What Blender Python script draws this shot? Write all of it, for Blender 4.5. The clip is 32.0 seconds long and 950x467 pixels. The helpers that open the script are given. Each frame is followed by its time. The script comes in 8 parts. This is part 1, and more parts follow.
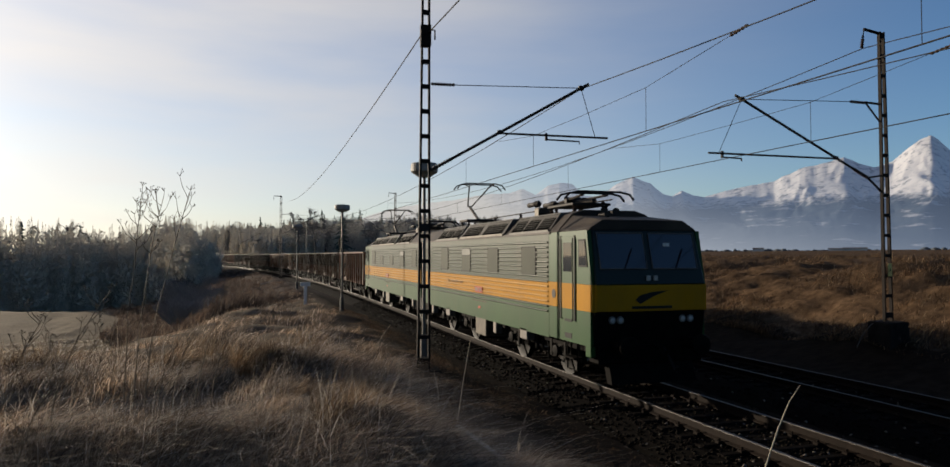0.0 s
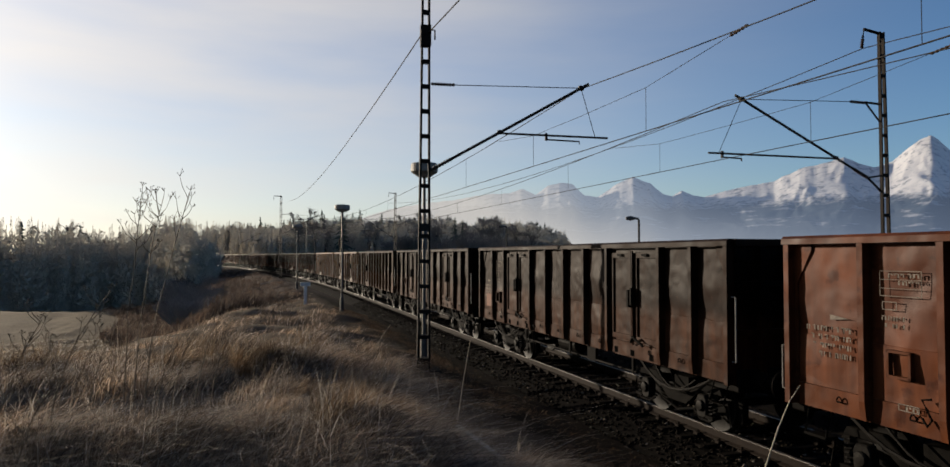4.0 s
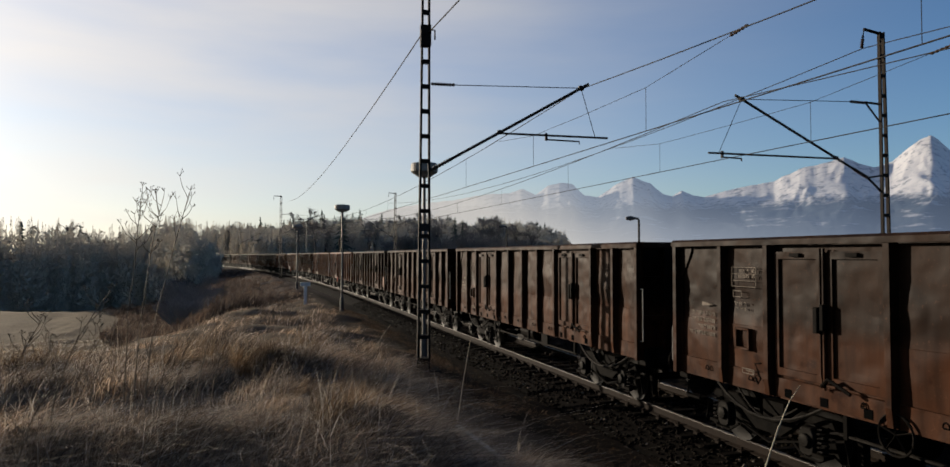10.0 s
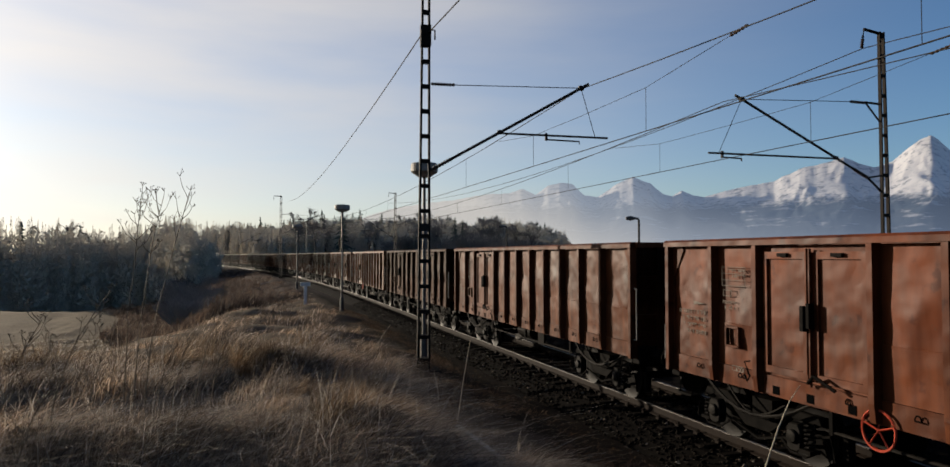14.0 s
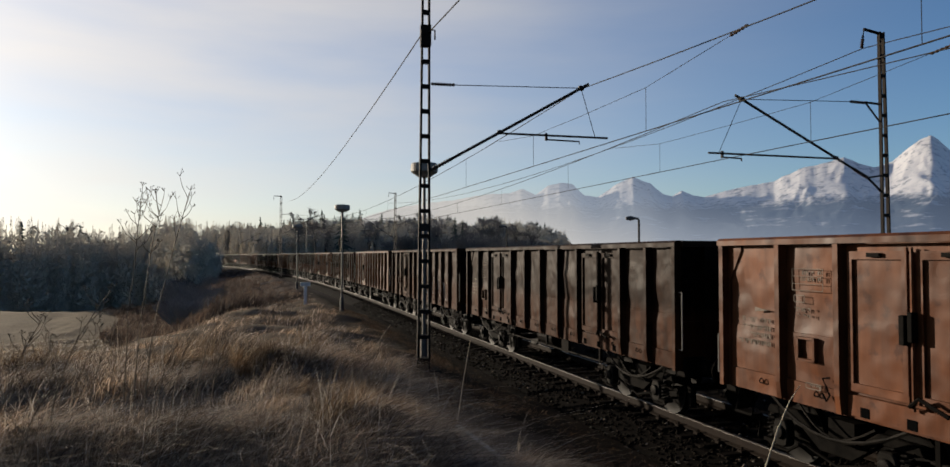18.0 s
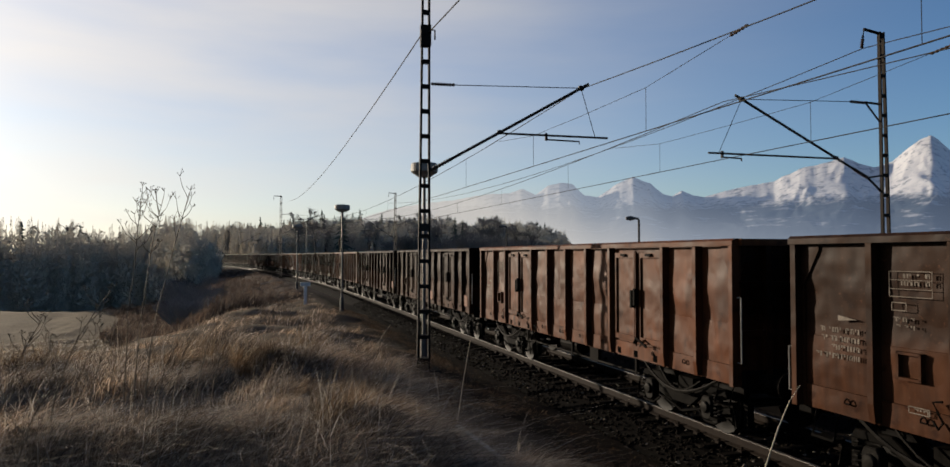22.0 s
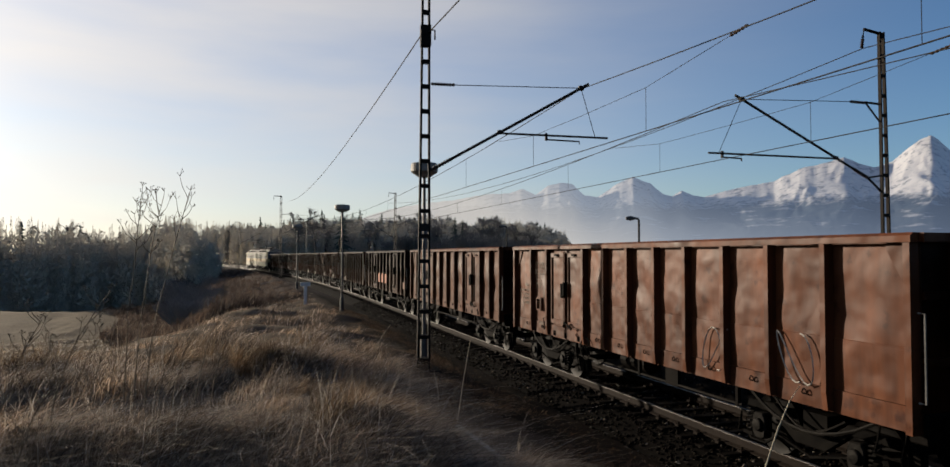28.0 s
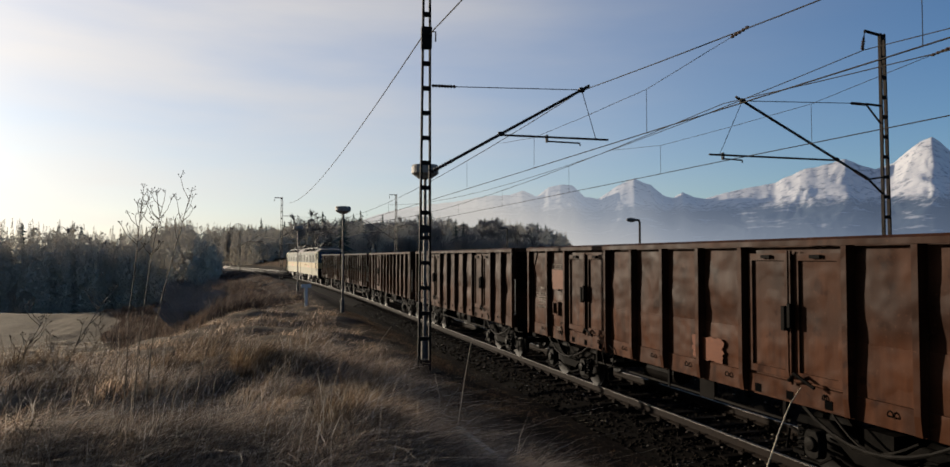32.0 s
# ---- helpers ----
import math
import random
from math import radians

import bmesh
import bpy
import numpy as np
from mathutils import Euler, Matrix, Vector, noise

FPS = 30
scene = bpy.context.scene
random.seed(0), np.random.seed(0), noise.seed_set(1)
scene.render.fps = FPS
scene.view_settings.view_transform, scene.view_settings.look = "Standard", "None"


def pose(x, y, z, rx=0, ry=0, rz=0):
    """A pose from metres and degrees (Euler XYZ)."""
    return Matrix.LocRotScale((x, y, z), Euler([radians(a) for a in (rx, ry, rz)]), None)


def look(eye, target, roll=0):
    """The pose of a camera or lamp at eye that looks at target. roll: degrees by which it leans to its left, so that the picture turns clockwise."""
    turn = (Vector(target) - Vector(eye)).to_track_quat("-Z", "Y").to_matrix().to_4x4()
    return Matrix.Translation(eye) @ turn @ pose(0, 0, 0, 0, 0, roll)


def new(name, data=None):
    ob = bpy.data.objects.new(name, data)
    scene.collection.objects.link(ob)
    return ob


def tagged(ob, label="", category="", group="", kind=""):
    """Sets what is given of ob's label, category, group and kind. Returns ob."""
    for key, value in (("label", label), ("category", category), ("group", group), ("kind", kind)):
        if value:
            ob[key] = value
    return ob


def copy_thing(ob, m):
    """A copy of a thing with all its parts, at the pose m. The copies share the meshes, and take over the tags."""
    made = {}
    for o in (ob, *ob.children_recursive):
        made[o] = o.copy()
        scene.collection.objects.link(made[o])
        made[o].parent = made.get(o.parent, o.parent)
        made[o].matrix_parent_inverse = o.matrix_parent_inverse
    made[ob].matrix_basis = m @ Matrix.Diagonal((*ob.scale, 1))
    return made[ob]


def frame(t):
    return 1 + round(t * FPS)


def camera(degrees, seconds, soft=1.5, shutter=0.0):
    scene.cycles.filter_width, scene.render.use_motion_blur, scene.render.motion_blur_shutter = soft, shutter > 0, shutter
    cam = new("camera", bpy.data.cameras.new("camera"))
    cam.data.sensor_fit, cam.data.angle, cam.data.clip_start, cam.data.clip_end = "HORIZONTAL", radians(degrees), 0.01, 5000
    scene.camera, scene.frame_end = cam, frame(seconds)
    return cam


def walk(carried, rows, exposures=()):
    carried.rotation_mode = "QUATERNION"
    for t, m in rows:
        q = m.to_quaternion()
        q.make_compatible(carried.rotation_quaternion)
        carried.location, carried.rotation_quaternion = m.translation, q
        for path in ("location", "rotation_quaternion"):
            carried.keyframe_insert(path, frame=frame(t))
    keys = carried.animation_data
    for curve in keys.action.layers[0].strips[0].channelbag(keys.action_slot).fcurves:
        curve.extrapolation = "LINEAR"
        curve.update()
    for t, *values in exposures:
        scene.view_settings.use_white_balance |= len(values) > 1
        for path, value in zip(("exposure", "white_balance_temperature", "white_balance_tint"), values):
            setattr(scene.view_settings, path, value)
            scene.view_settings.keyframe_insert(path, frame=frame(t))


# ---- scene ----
# World: x to the right of the line, y along the track away from the viewer, z = 0 at the rail heads.
EYE = Vector((0.0, 0.0, 3.0))
YAW, PITCH = 17.2145, 1.7624
cam = camera(67.65, 32.0, soft=1.5)


def aim(dx=0.0, dy=0.0):
    """The camera's pose; dx, dy: degrees of turn to the right and upwards."""
    return pose(EYE.x, EYE.y, EYE.z, 90 + PITCH + dy, 0, -YAW - dx)


walk(cam, [(0.0, aim()), (29.0, aim()), (30.0, aim(-0.01, 0.06)), (30.5, aim(-0.03, 0.10)), (31.0, aim(-0.04, 0.11)), (32.0, aim(-0.06, 0.135))])

# ---- light ----
SUN_AZ, SUN_EL = 36.7, 11.2      # degrees to the left of the track's direction; height
world = bpy.data.worlds.new("world")
scene.world = world
world.use_nodes = True
wn, wl = world.node_tree.nodes, world.node_tree.links
wn.clear()
sky = wn.new("ShaderNodeTexSky")
sky.sky_type, sky.sun_disc = "NISHITA", False
sky.sun_elevation, sky.sun_rotation = radians(SUN_EL), radians(-SUN_AZ)
sky.altitude, sky.air_density, sky.dust_density, sky.ozone_density = 700, 1.0, 0.9, 3.2
# a thin veil of high cloud, in long flat streaks
geo = wn.new("ShaderNodeTexCoord")
stretch = wn.new("ShaderNodeMapping")
stretch.inputs["Scale"].default_value = (1.3, 1.3, 7.0)
stretch.inputs["Rotation"].default_value = (0.12, 0.10, 0.0)
cirrus = wn.new("ShaderNodeTexNoise")
cirrus.inputs["Scale"].default_value, cirrus.inputs["Detail"].default_value = 1.6, 6.0
ramp = wn.new("ShaderNodeValToRGB")
ramp.color_ramp.elements[0].position, ramp.color_ramp.elements[1].position = 0.35, 0.78
ramp.color_ramp.elements[0].color, ramp.color_ramp.elements[1].color = (0.55, 0.55, 0.55, 1), (1.0, 1.0, 1.0, 1)
bright = wn.new("ShaderNodeMix")
bright.data_type, bright.blend_type = "RGBA", "MIX"
grey = wn.new("ShaderNodeRGBToBW")
veil = wn.new("ShaderNodeVectorMath")
veil.operation = "MULTIPLY"
veil.inputs[1].default_value = (2.72, 2.55, 2.38)
back = wn.new("ShaderNodeBackground")
back.inputs["Strength"].default_value = 0.067
out = wn.new("ShaderNodeOutputWorld")
wl.new(geo.outputs["Generated"], stretch.inputs["Vector"])
wl.new(stretch.outputs[0], cirrus.inputs["Vector"])
wl.new(cirrus.outputs["Fac"], ramp.inputs["Fac"])
wl.new(sky.outputs[0], grey.inputs[0])
# a thin bright sheet evens out the glow round the sun
evened = wn.new("ShaderNodeMath")
evened.operation = "POWER"
evened.inputs[1].default_value = 0.5
wl.new(grey.outputs[0], evened.inputs[0])
wl.new(evened.outputs[0], veil.inputs[0])
# the veil scatters light forwards: it shows most round the sun
towards = wn.new("ShaderNodeVectorMath")
towards.operation = "DOT_PRODUCT"
towards.inputs[1].default_value = (-math.sin(radians(SUN_AZ)) * math.cos(radians(SUN_EL)), math.cos(radians(SUN_AZ)) * math.cos(radians(SUN_EL)), math.sin(radians(SUN_EL)))
spread = wn.new("ShaderNodeMapRange")
spread.interpolation_type = "SMOOTHSTEP"
spread.inputs["From Min"].default_value, spread.inputs["From Max"].default_value = 0.0, 0.97
spread.inputs["To Min"].default_value, spread.inputs["To Max"].default_value = 0.0, 0.95
amount = wn.new("ShaderNodeMath")
amount.operation = "MULTIPLY"
wl.new(geo.outputs["Generated"], towards.inputs[0])
wl.new(towards.outputs["Value"], spread.inputs["Value"])
wl.new(spread.outputs[0], amount.inputs[0])
wl.new(ramp.outputs["Color"], amount.inputs[1])
wl.new(amount.outputs[0], bright.inputs["Factor"])
clear_air = wn.new("ShaderNodeHueSaturation")
clear_air.inputs["Hue"].default_value = 0.506
clear_air.inputs["Saturation"].default_value, clear_air.inputs["Value"].default_value = 1.08, 1.06
wl.new(sky.outputs[0], clear_air.inputs["Color"])
wl.new(clear_air.outputs[0], bright.inputs["A"])
# less of it is seen low down, through the dust of the horizon
parts_ = wn.new("ShaderNodeSeparateXYZ")
lift = wn.new("ShaderNodeMapRange")
lift.inputs["From Min"].default_value, lift.inputs["From Max"].default_value = 0.02, 0.32
lift.inputs["To Min"].default_value, lift.inputs["To Max"].default_value = 0.84, 1.42
high = wn.new("ShaderNodeVectorMath")
high.operation = "SCALE"
wl.new(geo.outputs["Generated"], parts_.inputs[0])
wl.new(parts_.outputs["Z"], lift.inputs["Value"])
wl.new(veil.outputs[0], high.inputs[0])
wl.new(lift.outputs[0], high.inputs["Scale"])
wl.new(high.outputs[0], bright.inputs["B"])
wl.new(bright.outputs["Result"], back.inputs["Color"])
wl.new(back.outputs[0], out.inputs[0])

sun = new("sun", bpy.data.lights.new("sun", "SUN"))
sun.data.energy, sun.data.angle, sun.data.color = 4.9, radians(0.6), (1.0, 0.86, 0.68)
SUN_FROM = Vector((-math.sin(radians(SUN_AZ)) * math.cos(radians(SUN_EL)), math.cos(radians(SUN_AZ)) * math.cos(radians(SUN_EL)), math.sin(radians(SUN_EL))))
sun.matrix_world = look(SUN_FROM * 60, (0, 0, 0))
scene.view_settings.exposure = 0.94

# ---- shape helpers ----


class Shape:
    """Collects boxes, prisms, tubes and discs as one mesh."""

    def __init__(self):
        self.v, self.f = [], []

    def add(self, verts, faces):
        n = len(self.v)
        self.v += [tuple(p) for p in verts]
        self.f += [tuple(i + n for i in f) for f in faces]
        return self

    def box(self, x0, x1, y0, y1, z0, z1, m=None):
        c = [Vector((x, y, z)) for z in (z0, z1) for y in (y0, y1) for x in (x0, x1)]
        if m:
            c = [m @ p for p in c]
        return self.add(c, [(0, 2, 3, 1), (4, 5, 7, 6), (0, 1, 5, 4), (2, 6, 7, 3), (0, 4, 6, 2), (1, 3, 7, 5)])

    def prism(self, outline, axis, a, b):
        """outline: points of the other two axes, in order; extruded along axis from a to b."""
        n = len(outline)

        def at(p, h):
            return {"x": (h, p[0], p[1]), "y": (p[0], h, p[1]), "z": (p[0], p[1], h)}[axis]
        return self.add([at(p, h) for h in (a, b) for p in outline],
                        [tuple(range(n - 1, -1, -1)), tuple(range(n, 2 * n))] + [(i, (i + 1) % n, n + (i + 1) % n, n + i) for i in range(n)])

    def tube(self, points, r, sides=6, r1=None):
        pts = [Vector(p) for p in points]
        n, verts, faces = len(pts), [], []
        up = Vector((0.0, 0.0, 1.0))
        for i, p in enumerate(pts):
            d = (pts[min(i + 1, n - 1)] - pts[max(i - 1, 0)]).normalized()
            a = d.cross(up if abs(d.z) < 0.95 else Vector((1.0, 0.0, 0.0))).normalized()
            b = d.cross(a)
            rr = r if r1 is None else r + (r1 - r) * i / max(1, n - 1)
            verts += [p + (a * math.cos(2 * math.pi * k / sides) + b * math.sin(2 * math.pi * k / sides)) * rr for k in range(sides)]
        for i in range(n - 1):
            for k in range(sides):
                faces.append((i * sides + k, i * sides + (k + 1) % sides, (i + 1) * sides + (k + 1) % sides, (i + 1) * sides + k))
        faces += [tuple(range(sides)), tuple(range((n - 1) * sides, n * sides))]
        return self.add(verts, faces)

    def lathe(self, profile, centre, axis="z", sides=20):
        """profile: (radius, height) pairs, turned about the axis through centre."""
        verts, faces, n = [], [], len(profile)
        for r, h in profile:
            for k in range(sides):
                a = 2 * math.pi * k / sides
                p = (r * math.cos(a), r * math.sin(a), h)
                p = {"z": p, "x": (p[2], p[0], p[1]), "y": (p[0], p[2], p[1])}[axis]
                verts.append(Vector(p) + Vector(centre))
        for i in range(n - 1):
            for k in range(sides):
                faces.append((i * sides + k, i * sides + (k + 1) % sides, (i + 1) * sides + (k + 1) % sides, (i + 1) * sides + k))
        faces += [tuple(range(sides)), tuple(range((n - 1) * sides, n * sides))]
        return self.add(verts, faces)

    def ring(self, centre, R, r, axis="x", sides=20, minor=6):
        pts = []
        for k in range(sides + 1):
            a = 2 * math.pi * k / sides
            p = {"x": (0, R * math.cos(a), R * math.sin(a)), "y": (R * math.cos(a), 0, R * math.sin(a)), "z": (R * math.cos(a), R * math.sin(a), 0)}[axis]
            pts.append(Vector(p) + Vector(centre))
        return self.tube(pts, r, minor)

    def mesh(self, name, bevel=0.0, smooth=False):
        me = bpy.data.meshes.new(name)
        me.from_pydata(self.v, [], self.f)
        bm = bmesh.new()
        bm.from_mesh(me)
        bmesh.ops.recalc_face_normals(bm, faces=bm.faces)
        if bevel:
            edges = [e for e in bm.edges if len(e.link_faces) == 2 and e.calc_face_angle(0) > 0.5]
            bmesh.ops.bevel(bm, geom=edges, offset=bevel, segments=1, affect="EDGES", clamp_overlap=True)
        bm.to_mesh(me)
        bm.free()
        if smooth:
            me.shade_smooth()
            me.set_sharp_from_angle(angle=radians(35))
        return me


def part(name, shape, material, parent=None, label="", bevel=0.0, smooth=False):
    """Links a shape (or a mesh) as one object under a thing or a part."""
    me = shape.mesh(name, bevel, smooth) if isinstance(shape, Shape) else shape
    if material and not me.materials:
        me.materials.append(material)
    ob = new(name, me)
    if parent:
        ob.parent = parent
    return tagged(ob, label)


def thing(name, label, category, group="", kind="", at=None):
    ob = new(name)
    ob.empty_display_size = 0.1
    if at:
        ob.matrix_basis = at
    return tagged(ob, label, category, group, kind)


def raw_mesh(name, verts, faces, smooth=False):
    """A mesh from numpy arrays; faces are all of one size."""
    me = bpy.data.meshes.new(name)
    verts, faces = np.asarray(verts, dtype=np.float32), np.asarray(faces, dtype=np.int32)
    k = faces.shape[1]
    me.vertices.add(len(verts))
    me.vertices.foreach_set("co", verts.ravel())
    me.loops.add(faces.size)
    me.loops.foreach_set("vertex_index", faces.ravel())
    me.polygons.add(len(faces))
    me.polygons.foreach_set("loop_start", np.arange(0, faces.size, k, dtype=np.int32))
    me.polygons.foreach_set("loop_total", np.full(len(faces), k, dtype=np.int32))
    me.update(calc_edges=True)
    if smooth:
        me.shade_smooth()
    return me


# ---- materials ----


def material(name, base, rough=0.7, metal=0.0, spec=0.5):
    """A node material with helpers: returns (material, nodes, links, principled)."""
    m = bpy.data.materials.new(name)
    m.use_nodes = True
    n, l = m.node_tree.nodes, m.node_tree.links
    b = n["Principled BSDF"]
    b.inputs["Base Color"].default_value = (*base, 1)
    b.inputs["Roughness"].default_value, b.inputs["Metallic"].default_value = rough, metal
    b.inputs["Specular IOR Level"].default_value = spec
    return m, n, l, b


def noise_node(n, l, scale, detail=4.0, coords="Object", stretch_by=None, rough=0.55):
    tc = n.new("ShaderNodeTexCoord")
    t = n.new("ShaderNodeTexNoise")
    t.inputs["Scale"].default_value, t.inputs["Detail"].default_value, t.inputs["Roughness"].default_value = scale, detail, rough
    if stretch_by:
        mp = n.new("ShaderNodeMapping")
        mp.inputs["Scale"].default_value = stretch_by
        l.new(tc.outputs[coords], mp.inputs["Vector"])
        l.new(mp.outputs[0], t.inputs["Vector"])
    else:
        l.new(tc.outputs[coords], t.inputs["Vector"])
    return t


def ramp_node(n, l, source, stops):
    r = n.new("ShaderNodeValToRGB")
    e = r.color_ramp.elements
    while len(e) < len(stops):
        e.new(0.5)
    for i, (p, c) in enumerate(stops):
        e[i].position, e[i].color = p, (*c, 1)
    l.new(source, r.inputs["Fac"])
    return r


def mix_node(n, l, fac, a, b, blend="MIX"):
    m = n.new("ShaderNodeMix")
    m.data_type, m.blend_type = "RGBA", blend
    for key, val in (("Factor", fac), ("A", a), ("B", b)):
        if isinstance(val, (int, float)):
            m.inputs[key].default_value = val
        elif isinstance(val, tuple):
            m.inputs[key].default_value = (*val, 1)
        else:
            l.new(val, m.inputs[key])
    return m.outputs["Result"]


def bump_node(n, l, b, height, strength=0.3, distance=0.02, before=None):
    bp = n.new("ShaderNodeBump")
    bp.inputs["Strength"].default_value, bp.inputs["Distance"].default_value = strength, distance
    l.new(height, bp.inputs["Height"])
    if before:
        l.new(before.outputs[0], bp.inputs["Normal"])
    l.new(bp.outputs[0], b.inputs["Normal"])
    return bp


def mottled(name, c0, c1, scale=3.0, rough=0.75, metal=0.0, fine=40.0, bump=0.2, dist=0.01, coords="Object", stretch_by=None, spec=0.10, random_tint=0.0, grain=(0.72, 1.2)):
    """Two colours mixed by coarse and fine noise, with a fine relief."""
    m, n, l, b = material(name, c0, rough, metal, spec)
    a = noise_node(n, l, scale, 5.0, coords, stretch_by)
    f = noise_node(n, l, fine, 3.0, coords, stretch_by)
    r = ramp_node(n, l, a.outputs["Fac"], [(0.3, c0), (0.7, c1)])
    r2 = ramp_node(n, l, f.outputs["Fac"], [(0.25, (grain[0],) * 3), (0.75, (grain[1],) * 3)])
    colour = mix_node(n, l, 1.0, r.outputs[0], r2.outputs[0], "MULTIPLY")
    if random_tint:
        info = n.new("ShaderNodeObjectInfo")
        rr = ramp_node(n, l, info.outputs["Random"], [(0.0, (1 - random_tint,) * 3), (1.0, (1 + random_tint,) * 3)])
        colour = mix_node(n, l, 1.0, colour, rr.outputs[0], "MULTIPLY")
    l.new(colour, b.inputs["Base Color"])
    bump_node(n, l, b, f.outputs["Fac"], bump, dist)
    return m


STEEL_DARK = mottled("dark_painted_steel", (0.0132, 0.0119, 0.0112), (0.0297, 0.0238, 0.0198), 2.0, 0.6, 0.0, 30, 0.2, 0.004, spec=0.06)
GALV = mottled("weathered_galvanised_steel", (0.0642, 0.0602, 0.0562), (0.104, 0.088, 0.0762), 3.0, 0.55, 0.3, 40, 0.15, 0.003)
MAST_RUST = mottled("rusty_mast_paint", (0.00502, 0.00401, 0.00351), (0.014, 0.00953, 0.00702), 2.5, 0.7, 0.0, 30, 0.25, 0.004, spec=0.06)
# running gear: shade under the vehicles is put into near-black colours
UNDER = mottled("grimy_shade_dark_gear", (0.00166, 0.00143, 0.00119), (0.00523, 0.00428, 0.00356), 4.0, 0.65, 0.0, 35, 0.3, 0.006, spec=0.015)
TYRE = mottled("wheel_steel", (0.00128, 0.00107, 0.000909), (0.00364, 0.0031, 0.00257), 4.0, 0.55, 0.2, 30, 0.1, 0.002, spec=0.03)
RAIL_SIDE = mottled("rusty_rail", (0.00521, 0.00352, 0.00247), (0.0104, 0.00701, 0.00495), 6.0, 0.75, 0.0, 60, 0.3, 0.003, spec=0.04)
RAIL_HEAD = mottled("polished_rail_head", (0.0308, 0.0278, 0.025), (0.0462, 0.0424, 0.0385), 8.0, 0.55, 0.5, 60, 0.05, 0.001)
# sleepers and ballast: shade on the track bed put into near-black colours
SLEEPER = mottled("shade_dark_sleeper", (0.00254, 0.00197, 0.00158), (0.00538, 0.00412, 0.00333), 3.0, 0.9, 0.0, 50, 0.4, 0.006, random_tint=0.2, spec=0.02)
# the foundation block's shade is put into this dark concrete colour
CONCRETE = mottled("shade_dark_concrete", (0.00792, 0.00673, 0.00594), (0.0178, 0.0158, 0.0139), 4.0, 0.9, 0.0, 40, 0.4, 0.008, spec=0.03)
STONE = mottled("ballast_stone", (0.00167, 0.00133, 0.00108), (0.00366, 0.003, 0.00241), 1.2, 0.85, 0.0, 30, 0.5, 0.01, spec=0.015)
# the wires' silhouette against the sky is put into a near-black colour
WIRE = mottled("silhouette_dark_wire", (0.0132, 0.0119, 0.0112), (0.0264, 0.0231, 0.0198), 2.0, 0.85, 0.0, 20, 0.05, 0.001)
INSUL = mottled("brown_glazed_insulator", (0.022, 0.015, 0.012), (0.04, 0.026, 0.02), 5.0, 0.45, 0.0, 40, 0.05, 0.001)
WHITE = mottled("dirty_white_paint", (0.363, 0.356, 0.337), (0.515, 0.508, 0.488), 4.0, 0.6, 0.0, 40, 0.1, 0.003)
BLACK = mottled("black_rubber", (0.0054, 0.0054, 0.0054), (0.0105, 0.0099, 0.009), 6.0, 0.7, 0.0, 60, 0.2, 0.002)
ROOF = mottled("sooty_brown_roof_paint", (0.013, 0.00953, 0.00752), (0.0261, 0.0191, 0.0145), 1.5, 0.6, 0.0, 30, 0.2, 0.004)
GREEN = mottled("glossy_green_paint", (0.00578, 0.0303, 0.00506), (0.00936, 0.0404, 0.0072), 0.8, 0.42, 0.0, 25, 0.02, 0.001, spec=0.10, grain=(0.92, 1.06))
# the green of the cab front with its shade put into the colour
SHADED_GREEN = mottled("shaded_green_front_paint", (0.00161, 0.00682, 0.00562), (0.00241, 0.00883, 0.00722), 1.0, 0.4, 0.0, 25, 0.02, 0.001, spec=0.15, grain=(0.92, 1.06))
YELLOW = mottled("warm_yellow_paint", (0.226, 0.103, 0.00301), (0.266, 0.125, 0.00502), 0.8, 0.6, 0.0, 25, 0.02, 0.001, spec=0.04, grain=(0.94, 1.05))
GREYPANE = mottled("frosted_grey_panel", (0.0235, 0.0271, 0.0188), (0.0334, 0.0371, 0.0256), 1.5, 0.55, 0.0, 30, 0.02, 0.001, spec=0.04, grain=(0.95, 1.05))
VENT_GREY = mottled("dusty_grey_vent_paint", (0.0376, 0.0341, 0.0301), (0.0702, 0.0642, 0.0562), 2.0, 0.55, 0.0, 30, 0.1, 0.003, grain=(0.9, 1.08))
VENT_SILL = mottled("pale_vent_sill", (0.0803, 0.0677, 0.0502), (0.14, 0.123, 0.0953), 3.0, 0.5, 0.0, 30, 0.1, 0.003)
LAMP_GREY = mottled("pale_grey_lamp_paint", (0.145, 0.135, 0.122), (0.211, 0.198, 0.178), 3.0, 0.6, 0.0, 40, 0.1, 0.003)
LAMP_GLASS = mottled("lamp_diffuser", (0.198, 0.198, 0.185), (0.277, 0.271, 0.257), 6.0, 0.3)
RED = mottled("red_plate_enamel", (0.208, 0.0277, 0.0139), (0.254, 0.037, 0.0185), 4.0, 0.4)
ALU = mottled("brushed_aluminium", (0.0276, 0.0231, 0.0171), (0.0652, 0.0542, 0.0391), 6.0, 0.55, 0.3, 60, 0.05, 0.001)

PALEPANE = mottled("pale_upper_pane", (0.11, 0.11, 0.1), (0.15, 0.15, 0.135), 1.5, 0.35)
# black that stands in for the shade inside openings
SHADE_BLACK = material("painted_opening_shade", (0.002, 0.002, 0.002), 1.0, 0.0, 0.0)[0]

m_, n_, l_, b_ = material("cab_glass", (0.008, 0.011, 0.016), 0.05, 0.0, 0.45)
CABGLASS = m_


